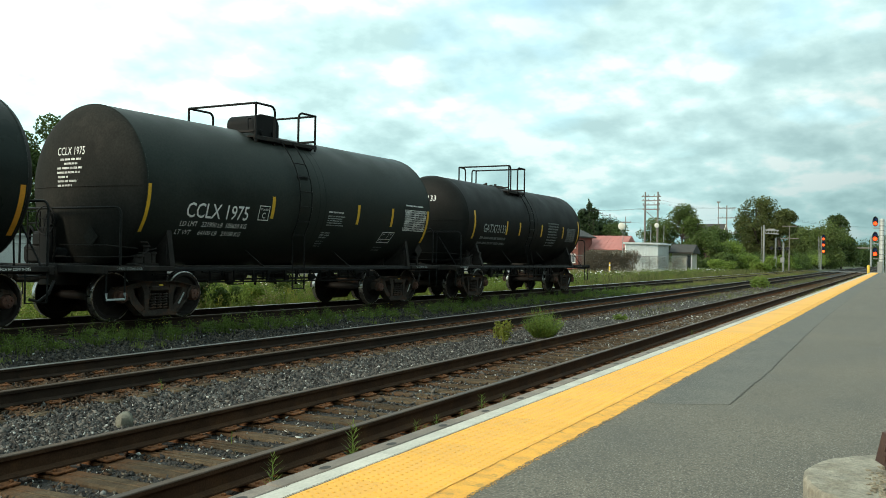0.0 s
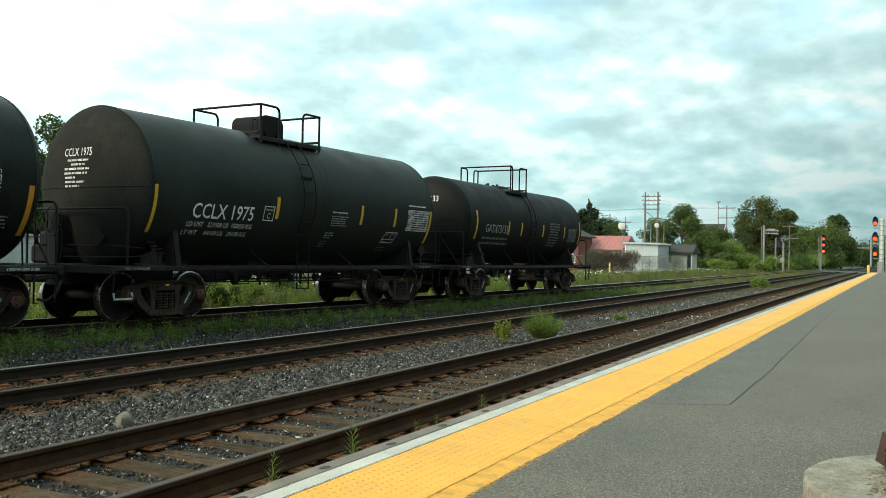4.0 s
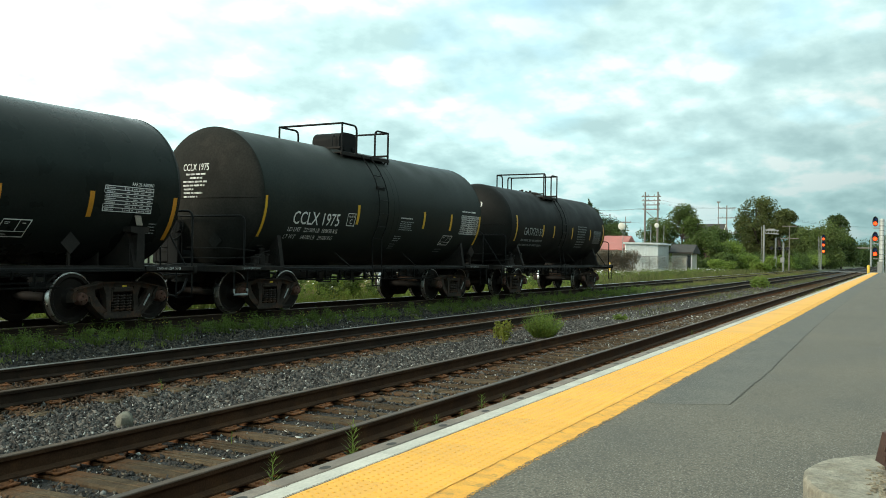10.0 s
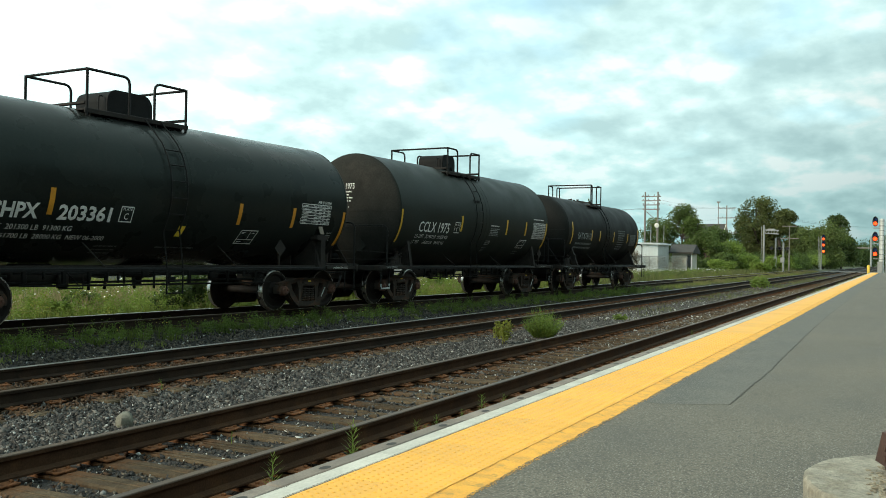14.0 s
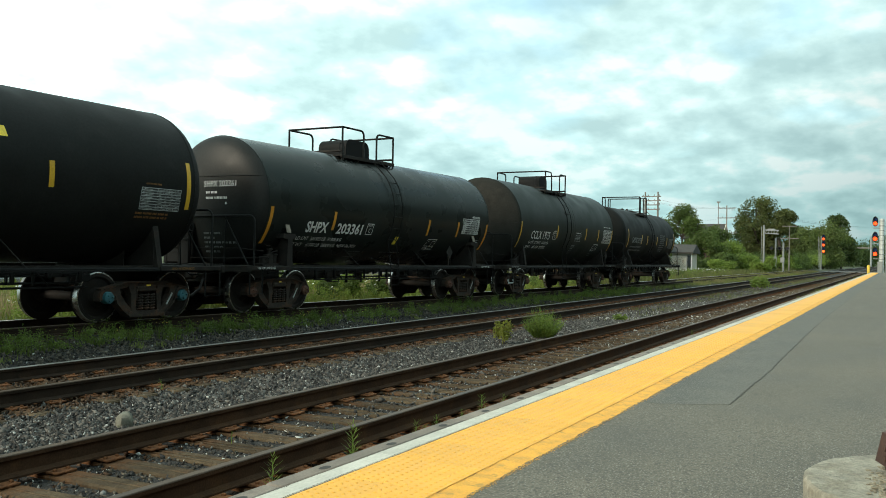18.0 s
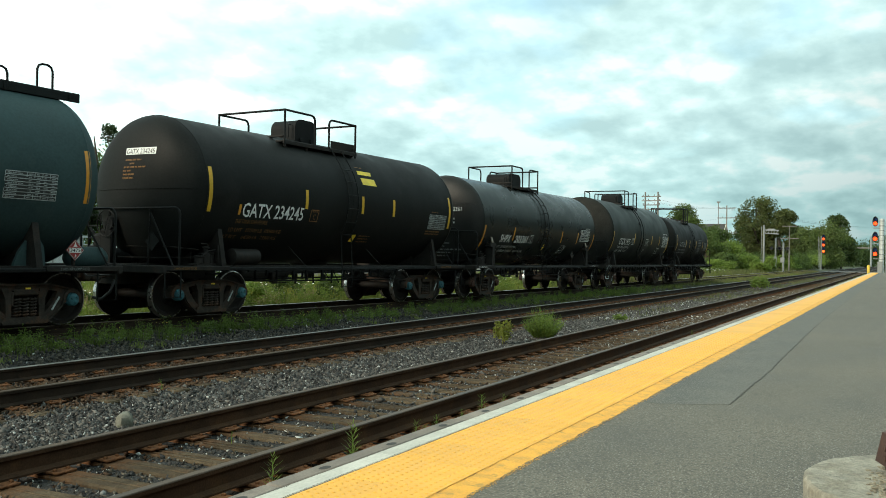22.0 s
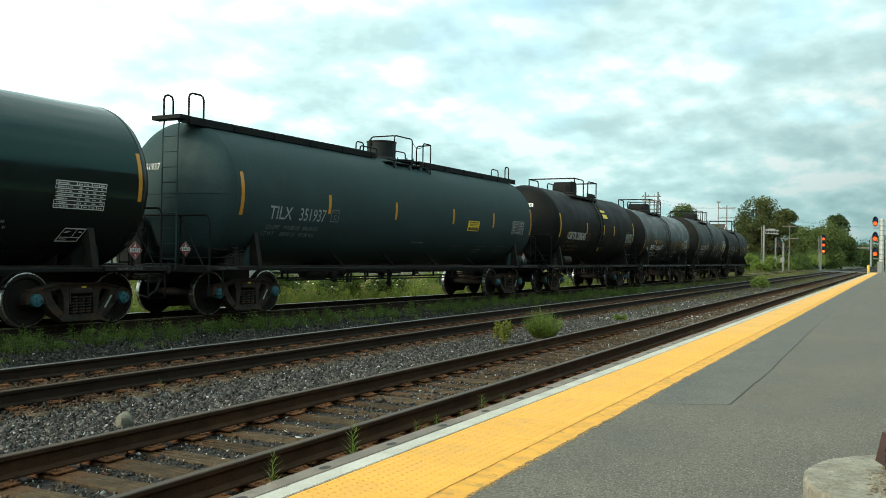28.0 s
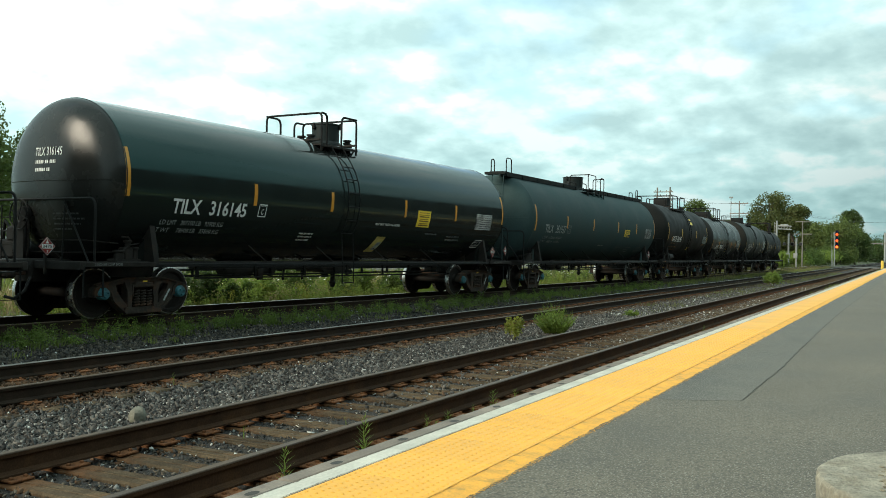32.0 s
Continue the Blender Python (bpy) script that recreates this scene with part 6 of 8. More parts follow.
def car_saddle():
    c = Car("tank_car", "black tank car with orange reflector strips and a round-topped manway housing", 1.44, 2.47, 5.36, 0.38, 4.4, 6.32, TANK_BLACK, HEAD_SATIN, "rust", ORANGE_TAPE, rear=5.2)
    c.body((0.1, 0.28), seam=0.5)
    c.side_gear()
    c.ends(WHITE_PAINT, rail_out=0.42, rail_z=2.1)
    c.top_deck(-1.62, 0.76, 4.55, (-0.30, 0.10), (0.40, 0.655), deck_z=3.825, wide=0.74, far=0.98, far_bow=0.42)
    c.hood(-0.72, 0.36, -0.2, 0.7, 4.38)
    c.bars([-5.09, 5.3], (1.52, 2.32))
    c.bars([-2.78, 1.69, 3.42], (1.88, 2.32))
    c.text("SHPX", -3.8, 1.82, 0.25, 0.82, bold=0.03)
    c.text("203361", -2.62, 1.82, 0.25, 1.08, bold=0.03)
    c.text("LD LMT  201300 LB  91300 KG", -4.01, 1.63, 0.1, 1.76)
    c.text("LT WT    61700 LB  28000 KG  NEW 06-2000", -4.06, 1.49, 0.1, 2.56)
    c.window(-1.36, -1.07, 1.82, 2.10, 0, None, "C")
    c.small_print(-1.6, -1.0, 1.38, 3, 0.035, 0.06, FADED_PAINT)
    c.patch("yellow_label", 0.1, 0.26, 1.6, 1.8, LABEL_YELLOW, slant=0.03)
    c.small_print(-0.2, 1.0, 1.38, 1, 0.04, 0.08, FADED_PAINT)
    c.window(1.82, 2.34, 1.5, 1.79, 0.06)
    c.table(3.67, 4.75, 2.0, 2.44, 5, 7)
    c.text("AAR 211A100W1", 4.25, 2.47, 0.062, 0.5, bold=0.012)
    c.small_print(4.79, 5.0, 1.80, 4, 0.028, 0.055, WORN_PAINT)
    for x in (-4.55, 4.41):
        s = Shape().prism([(x - 0.14, 1.745), (x + 0.28, 1.745), (x + 0.28, 1.65), (x + 0.17, 1.62), (x + 0.18, 1.0), (x - 0.01, 1.0), (x + 0.01, 1.62), (x - 0.14, 1.65)], -1.42, -1.2)
        part("lifting_bracket", s, FRAME_BLACK, c.root)
        part("bracket_tag", Shape().box((x + 0.08, -1.36, 1.86), (0.14, 0.02, 0.2), 0.004, Matrix.Rotation(radians(-18), 3, "X")), BRASS_TAN, c.root, "pale tan steel tab")
    c.placard(5.0 - 1.9, 1.42, FRAME_BLACK)
    c.head_text("SHPX 203361", 0.1, 2.74, 0.13, 0.88)
    c.head_bars(0.04, 2.59, [(0, 0.32), (0.4, 0.6)], 0.05, 0.12)
    c.head_bars(0.04, 2.47, [(0, 0.45), (0.55, 0.6)], 0.05, 0.12)
    c.head_bars(0.12, 1.7, [(0, 0.5), (0, 0.3), (0, 0.85), (0, 0.5), (0, 0.4)], 0.045, 0.1, FADED_PAINT)
    c.trucks()
    return c


def car_round():
    c = Car("tank_car", "dull black tank car with rounded ends and yellow reflector strips", 1.51, 2.575, 5.05, 0.56, 4.3, 6.42, TANK_DULL, TANK_DULL, "teal", YELLOW_TAPE, rear=4.9)
    c.body((0.05,))
    c.side_gear()
    c.ends(AMBER_PAINT, rail_out=0.6, rail_z=2.15)
    c.top_deck(-1.98, 0.8, 4.58, (-0.25, 0.17), (0.40, 0.60))
    c.hood(-0.87, -0.05, -0.4, 0.35, 4.56)
    part("vapour_shelf", Shape().box((0.4, -0.9, 4.0), (1.0, 0.03, 0.2), 0.006).box((0.4, -0.8, 3.915), (1.0, 0.2, 0.03), 0.006), FRAME_BLACK, c.root)
    c.bars([-4.8, 4.9], (2.11, 3.0))
    c.bars([-1.76, 0.47, 1.9], (2.32, 2.75))
    c.patch("reflector_strip", -3.95, -3.88, 2.09, 2.3, ORANGE_TAPE)
    c.text("GATX 234245", -3.84, 2.06, 0.29, 2.0, bold=0.012)
    c.text("THE TANK CAR PEOPLE", -3.97, 1.92, 0.09, 1.0, AMBER_PAINT)
    c.text("LD LMT   221500 LB  100400 KG", -4.07, 1.75, 0.09, 1.65, AMBER_PAINT)
    c.text("LT WT     64500 LB   29300 KG", -4.13, 1.61, 0.09, 1.65, AMBER_PAINT)
    c.window(-1.58, -1.29, 2.05, 2.32, 0, AMBER_PAINT, "C")
    c.patch("yellow_panel", 0.46, 1.06, 3.3, 3.4, LABEL_YELLOW, slant=0.03)
    c.patch("yellow_panel", 0.55, 1.16, 3.05, 3.22, LABEL_YELLOW, slant=-0.03)
    c.small_print(0.45, 0.85, 3.47, 1, 0.03, 0.1, AMBER_PAINT)
    c.patch("yellow_label", 0.3, 0.46, 1.63, 1.8, LABEL_YELLOW, slant=0.03)
    c.small_print(0.6, 1.15, 1.77, 3, 0.03, 0.07, AMBER_PAINT)
    c.table(3.76, 4.7, 2.07, 2.46, 5, 8, WORN_PAINT)
    c.small_print(3.7, 4.5, 1.98, 2, 0.04, 0.07, AMBER_PAINT)
    c.small_print(3.85, 4.3, 2.52, 1, 0.03, 0.07, AMBER_PAINT)
    c.head_patch("end_panel", 0.2, -0.6, 3.22, 3.36, WHITE_PAINT, "white number panel on the end")
    c.head_text("GATX 234245", 0.17, 3.235, 0.1, 0.74, SIGNAL_BLACK)
    c.head_bars(0.24, 3.1, [(0.06, 0.5), (0.18, 0.32), (0.02, 0.62), (0, 0.22), (0, 0.34), (0, 0.3)], 0.032, 0.072, AMBER_PAINT)
    c.end_placard(-0.5, 1.5, TANK_DULL)
    s = Shape().lathe([(-0.42, 0.05), (-0.38, 0.17), (0.38, 0.17), (0.42, 0.05)], 16, "x", (-3.5, -1.2, 1.22))
    part("air_tank", s, FRAME_BLACK, c.root)
    c.trucks()
    return c


def car_slate():
    c = Car("tank_car", "long slate-green pressure tank car with a full-length top walkway", 1.51, 2.54, 7.48, 0.58, 6.62, 8.7, TANK_SLATE, TANK_SLATE, "teal", ORANGE_TAPE)
    c.body(())
    c.side_gear()
    c.ends(FADED_PAINT, rail_out=0.64)
    R, zc = c.R, c.zc
    for xa, xb in ((-8.3, -1.13), (1.18, 7.9)):
        m, L = (xa + xb) / 2, xb - xa
        s = Shape().box((m, -0.42, zc + R + 0.012), (L, 0.5, 0.03), 0.008)
        s.box((m, -0.66, zc + R - 0.06), (L, 0.035, 0.15), 0.006)
        board = part("top_walkway", s, BOARD_DARK, c.root, "dark steel running board")
        for x in steps(xa + 0.3, xb - 0.2, 1.3):
            part("walkway_bracket", Shape().box((x, -0.685, zc + R - 0.07), (0.06, 0.02, 0.15), 0.005), BOARD_DARK, board)
    part("end_plate", Shape().box((-8.3, -0.42, zc + R - 0.04), (0.22, 0.8, 0.09), 0.01), BOARD_DARK, c.root)
    for xa, xb, y, h in ((-8.25, -8.0, -0.2, 0.46), (-8.02, -7.6, -0.66, 0.5), (5.97, 6.5, -0.66, 0.24), (7.05, 7.35, -0.66, 0.42)):
        q, z = 0.1, zc + R
        pts = [(xa, y, z), (xa, y, z + h - q), (xa + q * 0.3, y, z + h - q * 0.3), (xa + q, y, z + h), (xb - q, y, z + h), (xb - q * 0.3, y, z + h - q * 0.3), (xb, y, z + h - q), (xb, y, z)]
        part("grab_rail", Shape().tube(pts, 0.02, 8), RAIL_PIPE, c.root)
    # ladder up the end
    lad = Shape()
    for y in (-0.70, -0.28):
        lad.tube([(-8.34, y, 0.95), (-8.34, y, 3.7), (-8.3, y, zc + R - 0.05)], 0.016, 6)
    rails = part("end_ladder", lad, TANK_SLATE, c.root, "slate-green steel end ladder")
    rung = Shape().tube([(-8.34, -0.70, 0), (-8.34, -0.28, 0)], 0.012, 6).mesh("rung", TANK_SLATE)
    for i in range(9):
        part("rung", rung, None, rails, at=pose(0, 0, 1.15 + i * 0.31))
    c.drum(0.145, 0.405, zc + R + 0.5, lugs=2, valves=False)
    # low bolted manway beside the dome
    s = Shape().lathe([(zc + R - 0.25, 0.33), (zc + R - 0.06, 0.33), (zc + R - 0.05, 0.38), (zc + R + 0.01, 0.38), (zc + R + 0.03, 0.3), (zc + R + 0.04, 0.001)], 24, "z", (0.78, -0.3, 0))
    lid = part("manway_cover", s, BOARD_DARK, c.root, "low round bolted manway cover")
    for k in range(8):
        a = k * math.pi / 4 + 0.2
        part("bolt", Shape().lathe([(zc + R - 0.06, 0.016), (zc + R + 0.07, 0.016)], 6, "z", (0.78 + 0.35 * math.cos(a), -0.3 + 0.35 * math.sin(a), 0)), FRAME_BLACK, lid)
    zd = 3.85
    deck = part("valve_walkway", Shape().box((0.27, -0.8, zd), (2.4, 0.28, 0.03), 0.008), BOARD_DARK, c.root, "narrow steel walkway beside the dome")
    for x in (-0.6, 0.2, 0.79, 1.2):
        part("knee_bracket", Shape().prism([(-0.95, zd - 0.01), (-0.98, zd - 0.17), (-0.86, zd - 0.09), (-0.7, zd - 0.01)], x - 0.05, x + 0.05, "yz"), TANK_SLATE, deck)
    for pts in ([(-0.74, -1, zd - 0.18), (-0.74, -1, 4.58), (0.2, -1, 4.58), (0.2, -1, zd)],
                [(-0.74, -1, 4.57), (-0.74, -0.22, 4.57), (-0.74, -0.22, 3.95)],
                [(0.8, -1, zd), (0.8, -1, 4.54), (1.24, -1, 4.54), (1.24, -1, zd - 0.2)],
                [(1.24, -1, 4.53), (1.27, -0.5, 4.53), (1.27, -0.5, 3.95)],
                [(-1.7, -0.4, 4.02), (-1.7, -0.4, 4.33), (-1.35, -0.4, 4.33), (-1.35, -0.4, 4.02)],
                [(-1.65, -0.5, 4.02), (-1.65, -0.5, 4.22), (-0.84, -0.5, 4.22), (-0.84, -0.5, 3.9)],
                [(0.4, -0.3, 4.0), (0.4, -0.3, 4.31), (0.97, -0.3, 4.31), (0.97, -0.3, 4.0)]):
        part("guard_rail", Shape().tube(bend(pts), 0.0185, 8), RAIL_PIPE, deck)
    part("chain", Shape().tube([(0.2 + 0.58 * u, -1, 4.5 - 0.05 * u - 0.12 * 4 * u * (1 - u)) for u in (0, 0.15, 0.3, 0.5, 0.7, 0.85, 1)], 0.009, 5), RAIL_PIPE, deck)
    c.bars([-7.3, 7.45], (2.09, 2.98))
    c.bars([-4.3, -1.37, 1.8, 4.48], (2.25, 2.7))
    c.text("TILX", -6.41, 2.06, 0.28, 0.76, WORN_PAINT, bold=0.008)
    c.text("351937", -5.38, 2.06, 0.28, 0.96, WORN_PAINT, bold=0.008)
    c.text("LD LMT   197500 LB   89600 KG", -6.41, 1.84, 0.1, 1.82, FADED_PAINT)
    c.text("LT WT     88500 LB   40100 KG", -6.47, 1.7, 0.1, 1.82, FADED_PAINT)
    c.window(-4.21, -3.9, 2.07, 2.36, 0, FADED_PAINT, "C")
    c.small_print(-0.2, 0.62, 1.66, 1, 0.045, 0.1, FADED_PAINT)
    lab = c.patch("yellow_label", 2.75, 3.50, 2.09, 2.40, LABEL_YELLOW, "yellow notice with dark lines")
    s = Shape()
    for xa, xb, z, h in ((2.82, 3.43, 2.335, 0.036), (2.80, 3.45, 2.285, 0.018), (2.88, 3.38, 2.245, 0.020), (2.80, 2.97, 2.115, 0.095), (3.00, 3.16, 2.115, 0.095), (3.19, 3.45, 2.115, 0.095)):
        x = xa
        while x < xb - 0.01:
            w = min(xb - x, h * 0.5)
            s.add([c.on(x, z), c.on(x + w, z), c.on(x + w, z, h), c.on(x, z, h)], [(0, 1, 2, 3)])
            x += w + max(0.004, h * 0.12)
    tagged(part("label_text", s, SIGNAL_BLACK, lab, fix=False), kind="stuff")
    c.table(5.92, 6.85, 2.1, 2.52, 5, 8, WORN_PAINT)
    c.window(5.3, 5.85, 1.45, 1.68, 0.08, DIM_PAINT)
    c.small_print(2.2, 3.0, 1.62, 1, 0.035, 0.1, DIM_PAINT)
    c.small_print(3.75, 4.75, 1.62, 1, 0.035, 0.1, DIM_PAINT)
    c.small_print(3.75, 4.3, 1.52, 2, 0.035, 0.07, FADED_PAINT)
    c.head_text("TILX 351937", 1.05, 3.0, 0.14, 0.95)
    c.head_bars(1.0, 2.85, [(0, 0.4), (0.0, 0.3)], 0.06, 0.14, FADED_PAINT)
    c.placard(-8.07, 1.36, RED_PLACARD, -0.7, 0.16, "3475")
    c.placard(7.42, 1.3, RED_PLACARD, -1.25, 0.18, "3475")
    s = Shape().lathe([(-0.42, 0.02), (-0.38, 0.13), (-0.28, 0.2), (0.28, 0.2), (0.38, 0.13), (0.42, 0.02)], 18, "x", (7.95, -0.85, 1.17))
    part("end_reservoir", s, TANK_SLATE, c.root, "slate-green air reservoir on the end platform")
    c.trucks()
    return c


def car_gloss(lettered=True):
    c = Car("tank_car", "long glossy black pressure tank car with orange reflector strips", 1.515, 2.495, 7.5, 0.52, 6.58, 8.7, TANK_GLOSS, HEAD_SEMI, "teal", ORANGE_TAPE, rear=7.36)
    c.body(())
    c.side_gear()
    c.ends(FADED_PAINT, rail_out=0.56, rail_z=2.12)
    c.top_deck(-1.25, 0.15, 4.55, (-0.9, -0.45), (0.15, 0.56), deck_z=3.80, far=0.7, bent=True)
    c.drum(0.2, 0.34, 4.5, lugs=3)
    c.bars([-7.33, 7.45], (2.19, 3.06))
    c.bars([-4.05, -1.44, 1.73, 4.43], (2.19, 2.64))
    if lettered:
        c.text("TILX", -6.26, 1.95, 0.27, 0.72, bold=0.022)
        c.text("316145", -5.3, 1.95, 0.27, 1.02, bold=0.022)
        c.text("LD LMT   207100 LB   93900 KG", -6.45, 1.73, 0.1, 1.62, WORN_PAINT)
        c.text("LT WT     78900 LB   35800 KG", -6.53, 1.59, 0.1, 1.66, WORN_PAINT)
        c.window(-3.92, -3.68, 1.97, 2.23, 0, None, "C")
        c.head_text("TILX 316145", 0.3, 2.9, 0.15, 0.72)
        c.head_bars(0.28, 2.76, [(0, 0.55), (0, 0.4)], 0.06, 0.14)
        c.head_bars(-0.2, 1.85, [(0, 0.6), (0, 0.7), (0, 0.6), (0, 0.4)], 0.03, 0.09, DIM_PAINT)
    c.text("VENT TANK WHEN UNLOADING", 0.43, 1.945, 0.062, 1.12, bold=0.012)
    c.small_print(-2.35, -1.84, 1.65, 3, 0.04, 0.07, WHITE_PAINT)
    lab = c.patch("yellow_label", 2.35, 3.02, 1.96, 2.4, LABEL_YELLOW, "yellow notice with dark lines")
    s = Shape()
    for i, (a, b, h) in enumerate(((2.44, 2.93, 0.030), (2.47, 2.90, 0.014), (2.44, 2.93, 0.030), (2.47, 2.90, 0.014), (2.44, 2.93, 0.030), (2.41, 2.96, 0.014), (2.41, 2.96, 0.014))):
        z = 1.995 + i * 0.057
        s.add([c.on(a, z), c.on(b, z), c.on(b, z, h), c.on(a, z, h)], [(0, 1, 2, 3)])
    tagged(part("label_text", s, AMBER_PAINT, lab, fix=False), kind="stuff")
    lab = c.patch("yellow_label", 0.66, 1.06, 1.27, 1.66, PALE_LABEL, "slanted pale yellow notice", slant=0.10)
    c.patch("label_box", 0.86, 1.05, 1.33, 1.52, WORN_PAINT, "pale printed box", lift=0.009, parent=lab, slant=0.05)
    s = Shape()
    for i in range(6):
        z = 1.56 + i * 0.016 if i > 3 else 1.32 + i * 0.05
        k, e = 0.26 * (z - 1.27), 1.04 if i > 3 else 0.83
        s.add([c.on(0.69 + k, z), c.on(e + k, z), c.on(e + k, z, 0.008), c.on(0.69 + k, z, 0.008)], [(0, 1, 2, 3)])
    tagged(part("label_text", s, AMBER_PAINT, lab, fix=False), kind="stuff")
    c.small_print(2.95, 3.6, 1.78, 1, 0.03, 0.1, FADED_PAINT)
    c.small_print(4.2, 5.0, 1.72, 2, 0.05, 0.09, FADED_PAINT)
    c.table(5.7, 6.7, 2.0, 2.44, 5, 7)
    c.window(5.98, 6.42, 1.45, 1.68, 0.08)
    c.placard(-8.25, 1.28, RED_PLACARD, -0.6, 0.16, "3475")
    c.placard(7.8, 1.32, RED_PLACARD, -1.0, 0.18, "3475")
    c.trucks()
    return c


# centre of each car along the track at the start
TRAIN = [(car_short_valves(), 29.75), (car_corn(), 17.03), (car_saddle(), 4.33), (car_round(), -8.18), (car_slate(), -23.3), (car_gloss(), -40.71), (car_gloss(False), -58.15)]


# ---------------------------------------------------------------- plants
def leaf_cloud(centres, radii, n, size, seed, flat=1.0, shell=0.55):
    """n leaf-like quads scattered about lumps; arrays of points and faces."""
    g = np.random.default_rng(seed)
    c = np.asarray(centres, float)
    r = np.asarray(radii, float)
    if r.ndim == 1:
        r = np.repeat(r[:, None], 3, 1)
    w = r.prod(1) ** (2 / 3)
    k = g.choice(len(c), n, p=w / w.sum())
    d = g.normal(size=(n, 3))
    d /= np.linalg.norm(d, axis=1, keepdims=True)
    d[:, 2] *= flat
    rad = shell + (1.08 - shell) * g.random((n, 1)) ** 0.6
    p = c[k] + d * rad * r[k]
    a = g.normal(size=(n, 3))
    a += d * 0.6
    a /= np.linalg.norm(a, axis=1, keepdims=True)
    b = np.cross(a, g.normal(size=(n, 3)))
    b /= np.linalg.norm(b, axis=1, keepdims=True) + 1e-9
    e = np.cross(a, b)
    s = size * g.uniform(0.5, 1.3, (n, 1))
    b, e = b * s, e * s * g.uniform(0.45, 0.8, (n, 1))
    v = np.stack([p - b, p - e * 0.9 + b * 0.1, p + b, p + e], 1).reshape(-1, 3)
    return v, np.arange(4 * n).reshape(n, 4)


def tree(x, y, h, w, label, leaves, n, size, seed, z=0.0, low=0.25, lumps=16, name="tree", pine=False, category="tree"):
    """A tapered trunk with limbs, and a crown of many leaves gathered in uneven lumps."""
    rr = random.Random(seed)
    t = thing(name, label, category, at=pose(x, y, z))
    cs, rs = [], []
    if pine:
        tiers = 9
        for i in range(tiers):
            q = i / (tiers - 1)
            zz = h * (low + (0.97 - low) * q)
            rad = w / 2 * (1 - q) ** 0.8 * rr.uniform(0.75, 1.1) + 0.15
            for k in range(6 if q < 0.8 else 2):
                a = rr.uniform(0, 6.28)
                cs.append((rad * 0.65 * math.cos(a), rad * 0.65 * math.sin(a), zz + rr.uniform(-0.2, 0.2)))
                rs.append((rad * 0.6, rad * 0.6, h * 0.07))
    else:
        for i in range(lumps):
            q = rr.random()
            zz = h * (low + 0.1 + (0.86 - low) * q)
            reach = w / 2 * math.sqrt(max(0.05, 1 - (1.75 * (q - 0.42)) ** 2)) * rr.uniform(0.35, 0.85)
            a = rr.uniform(0, 6.28)
            cs.append((reach * math.cos(a), reach * math.sin(a), zz))
            k = w * rr.uniform(0.10, 0.21)
            rs.append((k, k, k * rr.uniform(0.7, 1.0)))
    trunk = Shape()
    r0 = max(0.05, h * 0.022)
    bend = [(rr.uniform(-0.02, 0.02) * h * i, rr.uniform(-0.02, 0.02) * h * i, h * 0.88 * i / 5) for i in range(6)]
    trunk.tube(bend, [r0 * (1.25 - 1.1 * i / 5) for i in range(6)], 8)
    part("trunk", trunk, BARK, t)
    for c in cs[::2]:
        base = bend[2] if c[2] < h * 0.6 else bend[3]
        mid = ((base[0] + c[0]) / 2, (base[1] + c[1]) / 2, (base[2] + c[2]) / 2 + 0.05 * h * (-1 if pine else 0.4))
        part("limb", Shape().tube([base, mid, c], [r0 * 0.4, r0 * 0.26, r0 * 0.1], 5), BARK, t)
    v, f = leaf_cloud(cs, rs, n, size, seed, shell=0.35)
    part("crown", cloud_mesh("crown", v, f, leaves), None, t)
    return t


def shrub(x, y, w, h, label, leaves, n, size, seed, z=0.0, name="shrub", stems=5):
    rr = random.Random(seed)
    t = thing(name, label, "shrub", at=pose(x, y, z))
    cs = [(rr.uniform(-0.5, 0.5) * w * 0.75, rr.uniform(-0.5, 0.5) * w * 0.6, h * rr.uniform(0.25, 0.75)) for i in range(9)]
    rs = [(w * 0.2, w * 0.2, h * 0.27)] * 9
    for c in cs[:stems]:
        part("stem", Shape().tube([(c[0] * 0.15, c[1] * 0.15, -0.05), (c[0] * 0.6, c[1] * 0.6, c[2] * 0.6), c], [0.012 * h + 0.004, 0.008 * h + 0.003, 0.003], 5), BARK, t)
    v, f = leaf_cloud(cs, rs, n, size, seed, shell=0.1)
    part("leaves", cloud_mesh("leaves", v, f, leaves), None, t)
    return t


def blades(name, spots, height, width, material, seed, label, lean=0.35, category="grass"):
    """Upright grass blades at the given (x, y) spots, one mesh."""
    g = np.random.default_rng(seed)
    x, y = np.asarray(spots, float).T
    n = len(x)
    z = np.array([ground_z(a, b) for a, b in zip(x, y)]) - 0.02
    h = height * g.uniform(0.35, 1.2, n)
    a = g.uniform(0, 2 * np.pi, n)
    w = width * g.uniform(0.6, 1.3, n)
    dx, dy = np.cos(a) * w, np.sin(a) * w
    b = g.uniform(0, 2 * np.pi, n)
    k = lean * h * g.uniform(0.1, 1.0, n)
    lx, ly = np.cos(b) * k, np.sin(b) * k
    p0 = np.stack([x - dx, y - dy, z], -1)
    p1 = np.stack([x + dx, y + dy, z], -1)
    p2 = np.stack([x + dx * 0.7 + lx * 0.4, y + dy * 0.7 + ly * 0.4, z + h * 0.6], -1)
    p3 = np.stack([x + lx, y + ly, z + h], -1)
    v = np.stack([p0, p1, p2, p3], 1).reshape(-1, 3)
    ob = new(name, cloud_mesh(name, v, np.arange(4 * n).reshape(n, 4), material))
    return tagged(ob, label, category, kind="stuff")


